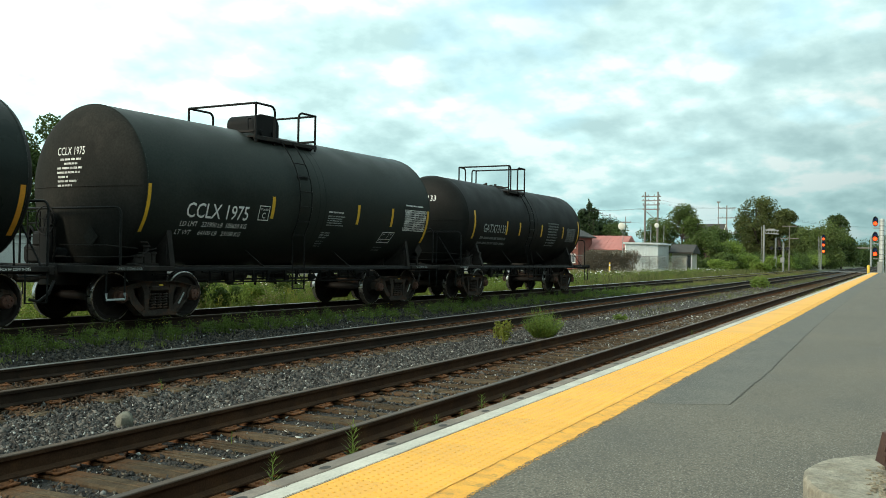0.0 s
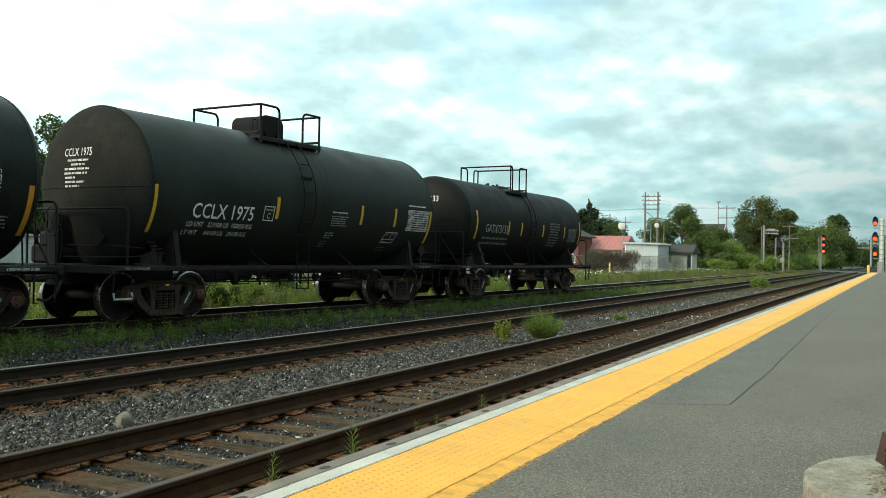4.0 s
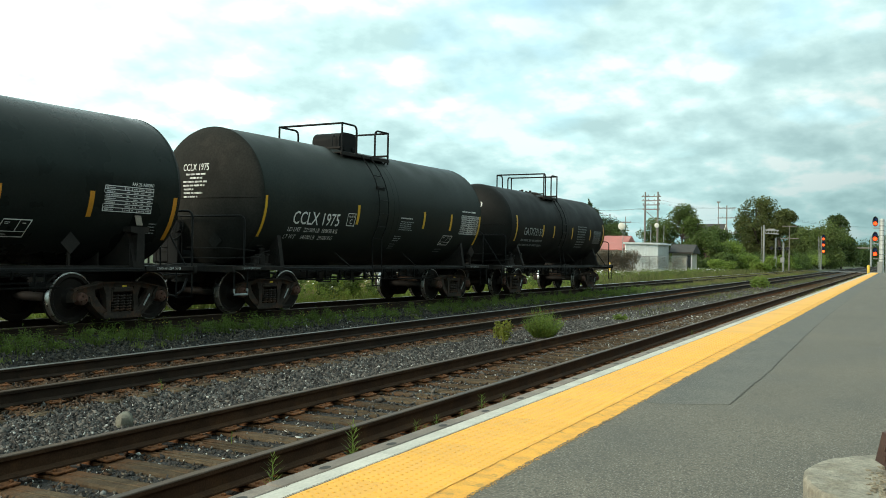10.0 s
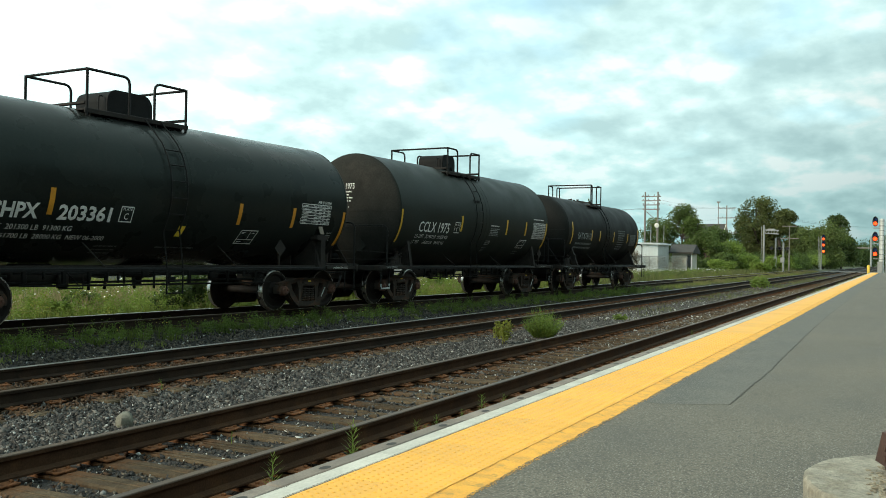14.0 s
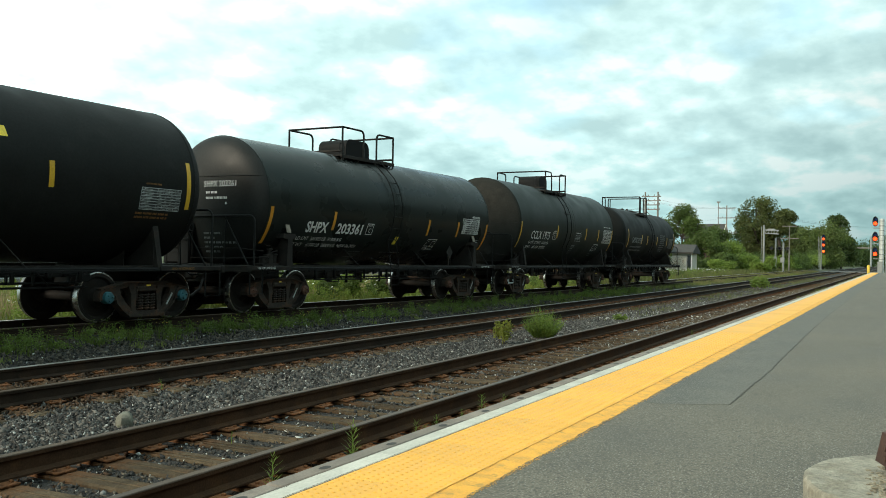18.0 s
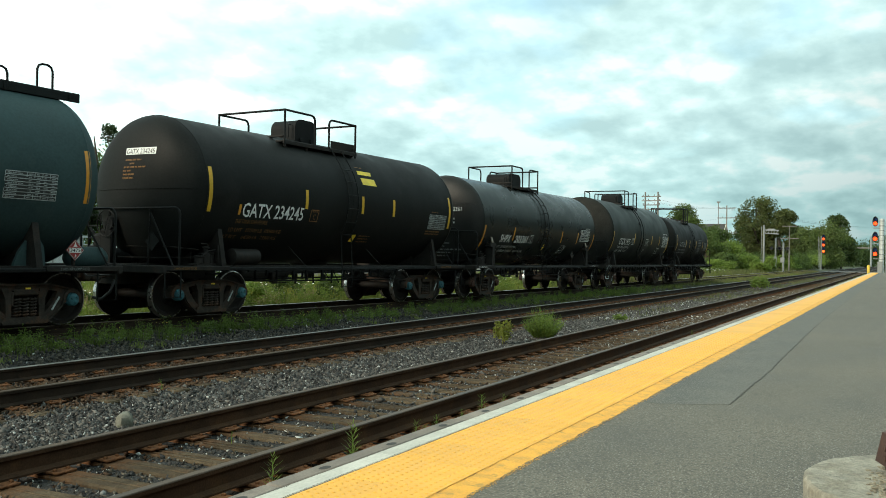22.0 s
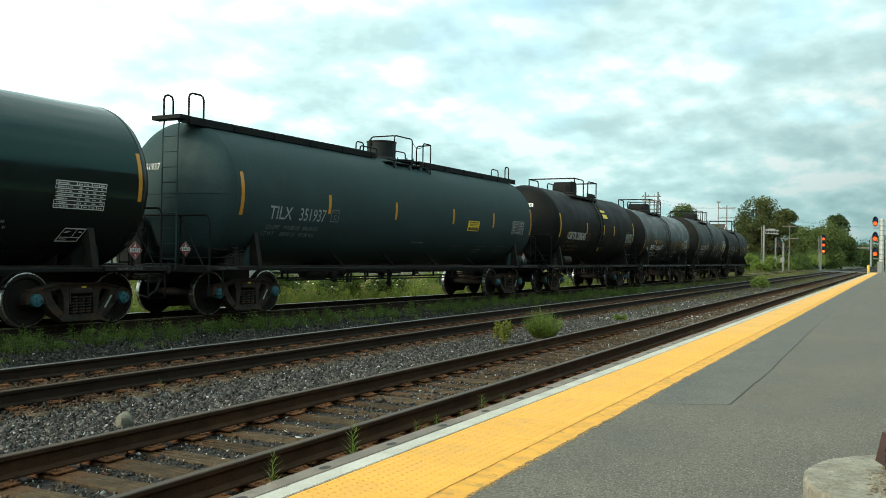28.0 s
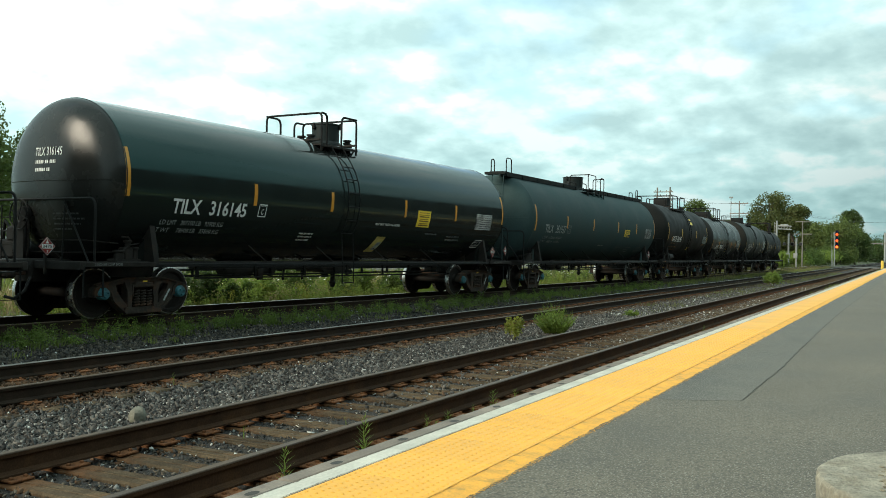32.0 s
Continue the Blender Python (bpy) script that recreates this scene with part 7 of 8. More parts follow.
def tufts(n_tufts, per, x0, x1, y0, y1, spread, seed, shift=None, power=1.0):
    g = np.random.default_rng(seed)
    cx = x0 + (x1 - x0) * g.random(n_tufts) ** power
    cy = g.uniform(y0, y1, n_tufts)
    if shift:
        cy = cy + np.array([shift(a) for a in cx])
    k = g.integers(0, n_tufts, n_tufts * per)
    return np.stack([cx[k] + g.normal(0, spread, len(k)), cy[k] + g.normal(0, spread, len(k))], -1)


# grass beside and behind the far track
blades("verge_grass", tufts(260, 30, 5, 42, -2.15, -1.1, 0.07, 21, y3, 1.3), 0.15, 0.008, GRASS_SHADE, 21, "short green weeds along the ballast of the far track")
blades("verge_grass", tufts(60, 30, 6, 50, -2.7, -1.9, 0.07, 22, y3, 1.3), 0.12, 0.007, GRASS, 22, "sparse green weeds in the ballast")
blades("meadow_grass", tufts(1100, 55, 8, 110, 1.8, 8, 0.22, 23, y3, 1.0), 0.3, 0.008, GRASS, 23, "tall green grass behind the far track")
blades("meadow_grass", tufts(360, 60, 8, 40, 8, 17, 0.35, 34, y3, 1.0), 0.42, 0.010, GRASS, 34, "tall green grass towards the yard fence")
blades("dry_grass", tufts(500, 60, 24, 90, 4.5, 15, 0.4, 24, y3, 1.0), 0.5, 0.010, GRASS_DRY, 24, "tall straw-coloured meadow grass")
blades("meadow_grass", tufts(420, 60, 60, 150, 1.9, 6.0, 0.5, 25, y3, 1.0), 0.5, 0.016, GRASS, 25, "tall green grass by the curve of the tracks")
blades("dry_grass", tufts(210, 44, 9, 34, 3.4, 9.0, 0.3, 29, y3, 1.0), 0.46, 0.003, GRASS_TAN, 29, "reddish-tan seed heads over the meadow")
blades("track_grass", tufts(120, 40, 24, 110, 6.5, 8.0, 0.2, 26, None, 1.0), 0.15, 0.010, GRASS_OLIVE, 26, "patches of grass between the tracks")
blades("track_grass", tufts(150, 40, 30, 120, 10.2, 11.5, 0.2, 27, None, 1.0), 0.18, 0.010, GRASS, 27, "patches of grass between the tracks")
blades("dry_grass", tufts(220, 50, 45, 130, 2.0, 9, 0.5, 30, y3, 1.0), 0.5, 0.012, GRASS_DRY, 30, "straw-coloured grass patches by the far track")
blades("track_grass", tufts(420, 40, 58, 158, -1.7, 1.6, 0.25, 46, y3, 1.0), 0.26, 0.010, GRASS_DRY, 46, "rough grass grown over the far track")
blades("dry_grass", tufts(700, 50, 46, 160, 1.7, 6.5, 0.5, 47, y3, 1.0), 0.62, 0.013, GRASS_OLIVE, 47, "rough olive grass beyond the far track")
blades("track_grass", tufts(200, 36, 44, 150, 10.0, 11.6, 0.25, 48, None, 1.0), 0.2, 0.010, GRASS_OLIVE, 48, "olive weeds in the ballast between the tracks")
blades("track_grass", tufts(100, 30, 40, 140, 3.3, 3.9, 0.12, 28, None, 1.0), 0.22, 0.012, GRASS, 28, "grass along the foot of the platform")


def flowers(name, spots, h, size, material, seed, label):
    g = np.random.default_rng(seed)
    v, f = [], []
    for x, y in spots:
        z = ground_z(x, y) + h * g.uniform(0.7, 1.25)
        r = size * g.uniform(0.5, 1.2)
        t = g.normal(0, 0.3, 2)
        n0 = len(v)
        for k in range(6):
            a = k * math.pi / 3
            v.append((x + r * math.cos(a), y + r * math.sin(a), z + r * (t[0] * math.cos(a) + t[1] * math.sin(a)) + 0.01))
        f.append(tuple(range(n0, n0 + 6)))
    me = cloud_mesh(name, np.array(v), np.array(f), material)
    return tagged(new(name, me), label, "wild flowers", kind="stuff")


flowers("white_flowers", tufts(210, 5, 34, 100, 3.2, 7.5, 0.5, 31, y3), 0.62, 0.045, FLOWER, 31, "white umbels of wild carrot in the grass")
flowers("white_flowers", tufts(90, 5, 11, 34, 2.2, 6.0, 0.3, 33, y3), 0.62, 0.032, FLOWER, 33, "white umbels of wild carrot in the grass")
flowers("yellow_flowers", tufts(40, 4, 8, 22, -1.9, -1.3, 0.15, 32, y3), 0.2, 0.012, FLOWER_Y, 32, "small yellow flowers by the track")

# leafy weeds among the stones
for seed_, (xa, xb, ya, yb), cnt, zt in ((37, (34, 100, 1.9, 5.5), 620, 0.3), (35, (6, 45, -2.15, -1.1), 560, 0.095), (36, (9, 60, 1.7, 4.5), 130, 0.25)):
    g_ = np.random.default_rng(seed_)
    xs_ = xa + (xb - xa) * g_.random(cnt) ** 1.3
    ys_ = g_.uniform(ya, yb, cnt) + np.array([y3(a) for a in xs_])
    hs_ = zt * g_.uniform(0.6, 1.6, cnt)
    v, f = leaf_cloud([(a, b, ground_z(a, b) + h_) for a, b, h_ in zip(xs_, ys_, hs_)], [(0.13 if h_ < 0.09 else 0.07, 0.13 if h_ < 0.09 else 0.07, h_ if h_ < 0.09 else h_ * 1.35) if zt < 0.2 else (0.10, 0.10, h_) for h_ in hs_], cnt * (75 if zt < 0.2 else 55), 0.016 if zt < 0.2 else 0.028, seed_, shell=0.05)
    tagged(new("leafy_weeds", cloud_mesh("leafy_weeds", v, f, LEAF_WEED if zt < 0.2 else LEAF_C)), "leafy green weeds beside the far track", "weeds", kind="stuff")

for seed_, leaf_, (xa, xb, ya, yb), cnt, tall in ((38, LEAF_C, (10, 36, 1.7, 4.0), 210, 0.5), (39, LEAF_C, (9, 40, 2.2, 7.0), 160, 0.6), (43, LEAF_Y, (12, 40, 1.8, 4.5), 70, 0.55), (44, LEAF_A, (40, 110, 1.9, 7.0), 420, 0.5)):
    g_ = np.random.default_rng(seed_)
    cs_, rs_ = [], []
    for k in range(cnt):
        a = g_.uniform(xa, xb)
        b = y3(a) + g_.uniform(ya, yb)
        h_ = tall * g_.uniform(0.5, 1.35)
        for q in range(5):
            cs_.append((a + g_.normal(0, 0.11), b + g_.normal(0, 0.11), ground_z(a, b) + h_ * (0.12 + 0.2 * q)))
            rs_.append((0.13, 0.13, h_ * 0.17))
    v, f = leaf_cloud(cs_, rs_, cnt * (150 if xb < 50 else 60), 0.021 if xb < 50 else 0.05, seed_, shell=0.05)
    tagged(new("meadow_plants", cloud_mesh("meadow_plants", v, f, leaf_)), "tall leafy plants scattered through the meadow", "weeds", kind="stuff")

# single weeds at the platform foot
def weed(x, y, z, h, seed, leaves=None):
    rr = random.Random(seed)
    t = thing("weed", "feathery green weed at the platform's foot", "weed", "weeds along the platform", at=pose(x, y, z))
    part("stem", Shape().tube([(0, 0, 0), (rr.uniform(-0.01, 0.01), 0, h * 0.5), (rr.uniform(-0.02, 0.02), 0.01, h)], [0.004, 0.003, 0.001], 5), LEAF_C, t)
    v, f = [], []
    n = int(h / 0.014)
    for i in range(n):
        zz = h * (0.2 + 0.8 * i / n)
        L = (0.15 + 0.18 * math.sin(math.pi * (0.25 + 0.7 * i / n))) * h * rr.uniform(0.5, 0.9)
        a = i * 2.4
        for k in (0, math.pi):
            d = Vector((math.cos(a + k), math.sin(a + k), 0.75)).normalized()
            p = Vector((0, 0, zz))
            side = Vector((-math.sin(a + k), math.cos(a + k), 0)) * L * 0.05
            m = len(v)
            v += [tuple(p), tuple(p + d * L * 0.5 + side), tuple(p + d * L), tuple(p + d * L * 0.5 - side)]
            f.append((m, m + 1, m + 2, m + 3))
    part("leaves", cloud_mesh("leaves", np.array(v), np.array(f), LEAF_C), None, t)


for i, (x, y, h) in enumerate(((4.83, 3.7, 0.37), (5.82, 3.7, 0.43), (6.84, 3.7, 0.29), (7.23, 3.7, 0.28), (7.76, 3.7, 0.25), (8.22, 3.7, 0.33), (8.78, 3.7, 0.26), (7.0, 3.7, 0.22), (7.14, 4.75, 0.12), (4.1, 3.7, 0.15), (14.2, 3.6, 0.25),
                               (6.2, 5.2, 0.14), (8.1, 7.9, 0.2), (18.6, 3.7, 0.3), (3.55, 5.1, 0.1))):
    weed(x, y, ground_z(x, y) - 0.01, h, 40 + i)


def frond_bush(x, y, w, h, stems, seed, label, leaves=LEAF_C, z=-0.24):
    """A bush of many thin upright stems set with short narrow leaves."""
    g = np.random.default_rng(seed)
    t = thing("bush", label, "shrub", at=pose(x, y, z))
    v, f, st = [], [], Shape()
    for i in range(stems):
        a, r = g.uniform(0, 2 * math.pi), math.sqrt(g.random())
        tip = Vector((math.cos(a) * r * w / 2, math.sin(a) * r * w / 2, h * (1.0 - 0.45 * r * r) * g.uniform(0.7, 1.08)))
        foot = Vector((tip.x * 0.3, tip.y * 0.3, 0.0))
        if i % 6 == 0:
            st.tube([foot, foot.lerp(tip, 0.5), tip], [0.006, 0.004, 0.001], 4)
        for k in range(34):
            u = 0.12 + 0.88 * k / 34
            p = foot.lerp(tip, u)
            b = g.uniform(0, 2 * math.pi)
            L = 0.075 * (1.15 - u) * g.uniform(0.6, 1.2) + 0.012
            d = Vector((math.cos(b), math.sin(b), 1.0)).normalized() * L
            s_ = Vector((-math.sin(b), math.cos(b), 0)) * L * 0.16
            m = len(v)
            v += [tuple(p), tuple(p + d * 0.5 + s_), tuple(p + d), tuple(p + d * 0.5 - s_)]
            f.append((m, m + 1, m + 2, m + 3))
    tagged(part("stems", st, LEAF_A, t), kind="stuff")
    part("leaves", cloud_mesh("leaves", np.array(v), np.array(f), leaves), None, t)


frond_bush(17.6, 6.55, 1.0, 0.72, 190, 51, "bushy feathery green weed growing in the ballast")
shrub(16.1, 6.85, 0.4, 0.5, "small yellow-green bush in the ballast", LEAF_Y, 800, 0.026, 52, z=-0.24, name="bush")
shrub(53.5, 6.9, 1.3, 0.95, "green bush between the tracks", LEAF_C, 900, 0.06, 53, z=-0.24, name="bush")
shrub(24, 6.7, 0.4, 0.25, "low green weed clump in the ballast", LEAF_C, 300, 0.03, 54, z=-0.24, name="bush")
for i, (x, y, w, h) in enumerate(((17.0, 16.3, 1.2, 1.1), (18.0, 16.5, 1.3, 1.25), (18.9, 16.2, 0.9, 0.65), (20.1, 16.4, 1.2, 0.8), (24.4, 16.3, 1.2, 0.9), (25.4, 16.2, 1.3, 1.05), (27.0, 16.2, 1.1, 0.8), (14.2, 16.9, 0.6, 0.4), (16.0, 18.4, 0.9, 0.6), (19.8, 17.4, 1.0, 0.8), (22.6, 17.0, 1.6, 1.2), (26, 17.6, 1.5, 1.0), (30, 17.2, 1.4, 0.9), (35, 18, 1.6, 1.0), (41, 17.8, 1.5, 1.0))):
    shrub(x, y, w, h, "leafy green weeds behind the far track", LEAF_B if i in (0, 1) else LEAF_C if i % 2 else LEAF_A, 2000, 0.045, 60 + i, z=-0.1)

# ---------------------------------------------------------------- trees
for i, (x, y, h, w, leaves, n, size, low, label) in enumerate((
        (27, 40.5, 7.3, 7.0, LEAF_A, 6500, 0.2, 0.12, "leafy green maple behind the yard"),
        (31, 44.5, 9.2, 6.5, LEAF_A, 6500, 0.2, 0.1, "tall leafy maple behind the yard"),
        (38, 46.0, 9.5, 4.4, LEAF_B, 5000, 0.2, 0.1, "dark green broadleaf tree behind the yard"),
        (35.2, 46.0, 8.1, 5.5, LEAF_B, 5000, 0.2, 0.1, "dark green broadleaf tree behind the yard"),
        (41.7, 46.0, 10.1, 3.6, LEAF_PINE, 4000, 0.18, 0.1, "narrow dark green tree behind the yard"),
        (22, 39.0, 6.2, 6.0, LEAF_B, 5000, 0.2, 0.1, "dark green broadleaf tree behind the yard"),
        (44, 52.0, 9.0, 8.0, LEAF_A, 5000, 0.22, 0.1, "leafy green maple behind the yard"),
        (138, 42.0, 7.6, 9.0, LEAF_PINE, 3500, 0.3, 0.1, "dark tree behind the red-roofed house"),
        (132, 38.0, 6.6, 6.5, LEAF_B, 2600, 0.3, 0.1, "dark tree behind the red-roofed house"),
        (127, 27.2, 8.9, 6.8, LEAF_A, 4400, 0.26, 0.1, "full green tree behind the shed"),
        (124, 24.6, 7.4, 5.0, LEAF_A, 3200, 0.26, 0.05, "full green tree behind the shed"),
        (130, 31.2, 7.2, 5.6, LEAF_A, 3000, 0.26, 0.05, "low green tree behind the shed"),
        (118, 22.0, 5.4, 5.5, LEAF_A, 3200, 0.24, 0.02, "low green tree beside the shed"),
        (122, 19.6, 4.0, 5.0, LEAF_C, 2400, 0.24, 0.0, "bright green thicket beside the track"),
        (152, 19.9, 11.8, 9.0, LEAF_OLIVE, 7000, 0.3, 0.1, "large olive-green maple by the crossing"),
        (150, 16.3, 10.4, 5.6, LEAF_OLIVE, 4500, 0.3, 0.1, "large olive-green maple by the crossing"),
        (134, 23.5, 6.4, 7.0, LEAF_A, 3600, 0.28, 0.02, "green tree beside the crossing"),
        (170, 22.0, 8.6, 8.0, LEAF_MID, 3400, 0.32, 0.02, "green tree beside the crossing"),
        (160, 23.5, 9.0, 6.0, LEAF_B, 3000, 0.3, 0.1, "dark tree by the crossing"),
        (215, 19.0, 8.8, 10.0, LEAF_MID, 3800, 0.42, 0.05, "green tree beyond the crossing"),
        (235, 16.0, 9.6, 9.0, LEAF_MID, 3800, 0.42, 0.05, "green tree beyond the crossing"),
        (222, 15.0, 10.2, 12.0, LEAF_MID, 5000, 0.4, 0.0, "round green tree beyond the crossing"),
        (240, 12.0, 8.6, 8.0, LEAF_B, 3000, 0.42, 0.05, "green tree beyond the crossing"),
        (330, 17.8, 18.0, 9.5, LEAF_B, 3200, 0.6, 0.1, "tall dark tree far down the line"),
        (420, 18.0, 10.0, 26.0, LEAF_B, 2600, 0.9, 0.0, "far dark trees along the line"),
        (450, 2.0, 11.0, 34.0, LEAF_B, 2600, 0.9, 0.0, "far dark trees along the line"))):
    tree(x, y, h, w, label, leaves, int(n * 2.5), size * 0.52, 100 + i, z=-0.1, low=low, lumps=44 if w > 6 else 30)
tree(133, 42.4, 10.6, 7.0, "dark green pine with ragged tiers", LEAF_PINE, 6500, 0.34, 140, low=0.2, pine=True, name="pine_tree")
tree(131, 41.0, 7.8, 4.0, "dark green pine with ragged tiers", LEAF_PINE, 1500, 0.24, 141, low=0.2, pine=True, name="pine_tree")
for i, (x, y, w, h, m_) in enumerate(((140, 18.0, 6, 2.6, LEAF_C), (148, 16.5, 6, 2.8, LEAF_C), (156, 15.5, 6, 2.6, LEAF_C), (165, 15.5, 6, 2.5, LEAF_A), (180, 16, 8, 3.4, LEAF_A), (195, 15.5, 8, 3.2, LEAF_C),
                                      (121, 15.4, 3.6, 2.3, LEAF_C), (119, 17.4, 4.5, 2.7, LEAF_C), (117, 15.2, 2.6, 1.5, LEAF_C), (124, 15.0, 2.6, 1.6, LEAF_A), (123, 18.6, 5, 3.0, LEAF_C), (108, 18.3, 4, 1.8, LEAF_C), (130, 18.5, 6, 2.2, LEAF_C), (112, 20.5, 5, 2.4, LEAF_A), (116, 19.6, 5, 2.6, LEAF_A), (136, 19.5, 7, 3.2, LEAF_C), (142, 20, 7, 3.4, LEAF_A), (168, 19, 9, 4.6, LEAF_A), (205, 17, 10, 4.5, LEAF_A), (218, 13.5, 8, 4.2, LEAF_A), (236, 14.5, 9, 5.0, LEAF_OLIVE), (255, 15.5, 10, 5.5, LEAF_A), (282, 16.5, 11, 6.0, LEAF_A), (320, 17.5, 13, 6.5, LEAF_B), (360, 17, 14, 6.5, LEAF_B))):
    shrub(x, y, w, h, "thick green bushes beside the track", m_, 4200, 0.12, 150 + i, z=-0.1, name="bush", stems=3)
# woods that close the view all round
g_ = np.random.default_rng(77)
cs_, rs_ = [], []
for a in np.arange(0, 360, 1.6):
    d = 460 + 60 * math.sin(a * 0.31) + g_.uniform(-30, 30)
    if 0 < a < 12:
        d += 120
    hgt = g_.uniform(4.5, 8.0) if 20 < a < 80 else g_.uniform(5, 10)
    cs_.append((d * math.cos(radians(a)), d * math.sin(radians(a)), hgt * 0.4))
    rs_.append((9, 9, hgt * 0.6))
v, f = leaf_cloud(cs_, rs_, 42000, 0.8, 78, shell=0.3)
tagged(new("far_woods", cloud_mesh("far_woods", v, f, LEAF_B)), "distant dark green woods all round", "woods", kind="stuff")


# ---------------------------------------------------------------- buildings and fences
def ribbed(s, p0, p1, z0, z1, pitch=0.3, depth=0.016, thick=0.1):
    """A corrugated wall between two plan points."""
    p0, p1 = Vector((*p0, 0)), Vector((*p1, 0))
    d = p1 - p0
    L = d.length
    d.normalize()
    nrm = Vector((d.y, -d.x, 0))
    n = max(2, int(L / pitch))
    pts, fs = [], []
    for i in range(n):
        for u, o in ((0, 0), (0.5, 0), (0.55, depth), (0.95, depth)):
            p = p0 + d * (L * (i + u) / n) + nrm * o
            pts.append((p.x, p.y))
    pts.append((p1.x, p1.y))
    m = len(pts)
    back = [(p0.x - nrm.x * thick, p0.y - nrm.y * thick), (p1.x - nrm.x * thick, p1.y - nrm.y * thick)]
    v = [(x, y, z0) for x, y in pts] + [(x, y, z1) for x, y in pts] + [(x, y, z) for z in (z0, z1) for x, y in back]
    for i in range(m - 1):
        fs.append((i, i + 1, m + i + 1, m + i))
    b = 2 * m
    fs += [(b, b + 2, b + 3, b + 1), (0, m, b + 2, b), (m - 1, b + 1, b + 3, 2 * m - 1)]
    fs.append(tuple(range(m, 2 * m)) + (b + 3, b + 2))
    s.add(v, fs)


def window_in(parent, x, y, z, w, h, facing, frame_mat=WINDOW_WHITE):
    """A window with frame, sill and pane, set on a wall that looks along `facing` (degrees)."""
    at = pose(x, y, z, 0, 0, facing)
    s = Shape()
    for a, b, c, d in ((0, h / 2, w + 0.12, 0.08), (0, -h / 2, w + 0.12, 0.08), (-w / 2, 0, 0.08, h), (w / 2, 0, 0.08, h), (0, 0, 0.04, h)):
        s.box((0.02, a, b), (0.07, c, d), 0.006)
    win = part("window", s, frame_mat, parent, at=at)
    part("pane", Shape().box((0.0, 0, 0), (0.02, w, h), 0.0), WINDOW_GLASS, win)
    part("sill", Shape().box((0.07, 0, -h / 2 - 0.05), (0.16, w + 0.24, 0.06), 0.01), frame_mat, win)


# white metal shed
shed = thing("shed", "white corrugated metal shed with a flat roof behind a fence", "shed")
s = Shape()
ribbed(s, (86.0, 23.65), (88.2, 20.95), -0.1, 2.95)
part("front_wall", s, SHED_WALL, shed, smooth=False)
s = Shape()
ribbed(s, (88.2, 20.95), (93, 21.0), -0.1, 2.95, 0.5)
part("side_wall", s, SHED_SIDE, shed, "metal side wall greyed as the shaded side", smooth=False)
s = Shape()
ribbed(s, (93, 21.0), (92, 24.4), -0.1, 2.95)
ribbed(s, (92, 24.4), (86.0, 23.65), -0.1, 2.95)
part("back_wall", s, SHED_WALL, shed, smooth=False)
s = Shape().prism([(85.75, 23.8), (88.1, 20.75), (93.3, 20.8), (92.2, 24.6)], 2.95, 3.12, "xy")
part("roof", s, SHED_WALL, shed)
part("vent", Shape().box((86.4, 22.42, 1.75), (0.4, 0.5, 0.35), 0.03, Matrix.Rotation(radians(-48), 3, "Z")), GALV, shed)
# small grey shed with a pitched roof
hut = thing("hut", "pale hut with a dark pitched shingle roof", "hut")
s = Shape().prism([(18.75, -0.1), (20.75, -0.1), (20.75, 2.2), (18.75, 2.2)], 93.5, 96.2, "yz")
part("wall", s, PALE_WALL, hut, smooth=False)
s = Shape().prism([(92.9, 2.15), (96.8, 2.15), (96.8, 2.3), (94.85, 3.1), (92.9, 2.3)], 18.5, 21.0, "xz")
part("roof", s, ROOF_DARK, hut, smooth=False)
# no opening: the panel's dark colour is the shade inside a doorway
part("door", Shape().box((93.48, 19.0, 0.95), (0.06, 0.35, 2.0), 0.01), WINDOW_GLASS, hut, "flat dark panel for the shade in an open doorway")
part("corner_board", Shape().box((93.47, 18.75, 1.05), (0.08, 0.1, 2.2), 0.01), WINDOW_WHITE, hut)
# house with the pink-red roof
house = thing("house", "low house with a faded pink-red metal roof and pale walls", "house")
s = Shape().prism([(29.9, -0.1), (35.5, -0.1), (35.5, 2.6), (29.9, 2.6)], 106, 113, "yz")
part("wall", s, PALE_WALL, house, smooth=False)
s = Shape().prism([(105.5, 2.5), (113.5, 2.5), (113.5, 2.62), (109.5, 4.35), (105.5, 2.62)], 29.3, 36.0, "xz")
rf = part("roof", s, ROOF_PINK, house, "faded pink-red sheet-metal roof", smooth=False)
for y in steps(29.5, 35.8, 0.55):
    part("roof_seam", Shape().tube([(105.5, y, 2.64), (109.5, y, 4.37)], 0.025, 5), ROOF_PINK, rf)
window_in(house, 105.98, 33.6, 1.4, 1.0, 0.9, 180)
window_in(house, 105.98, 31.2, 1.4, 1.0, 0.9, 180)
# brick house
brick = thing("house", "two-storey red brick house with white windows and a dark roof", "house")
s = Shape().prism([(33.6, -0.1), (39.5, -0.1), (39.5, 4.0), (33.6, 4.0)], 101.5, 107, "yz")
wl_ = part("wall", s, BRICK, brick, smooth=False)
s = Shape().prism([(33.2, 3.95), (39.9, 3.95), (39.9, 4.1), (36.5, 5.6), (33.2, 4.1)], 101, 107.5, "yz")
part("roof", s, ROOF_DARK, brick, smooth=False)
for y, z in ((34.3, 1.45), (36.2, 1.45), (34.3, 3.2), (36.2, 3.2)):
    window_in(brick, 101.48, y, z, 0.75, 1.0, 180)
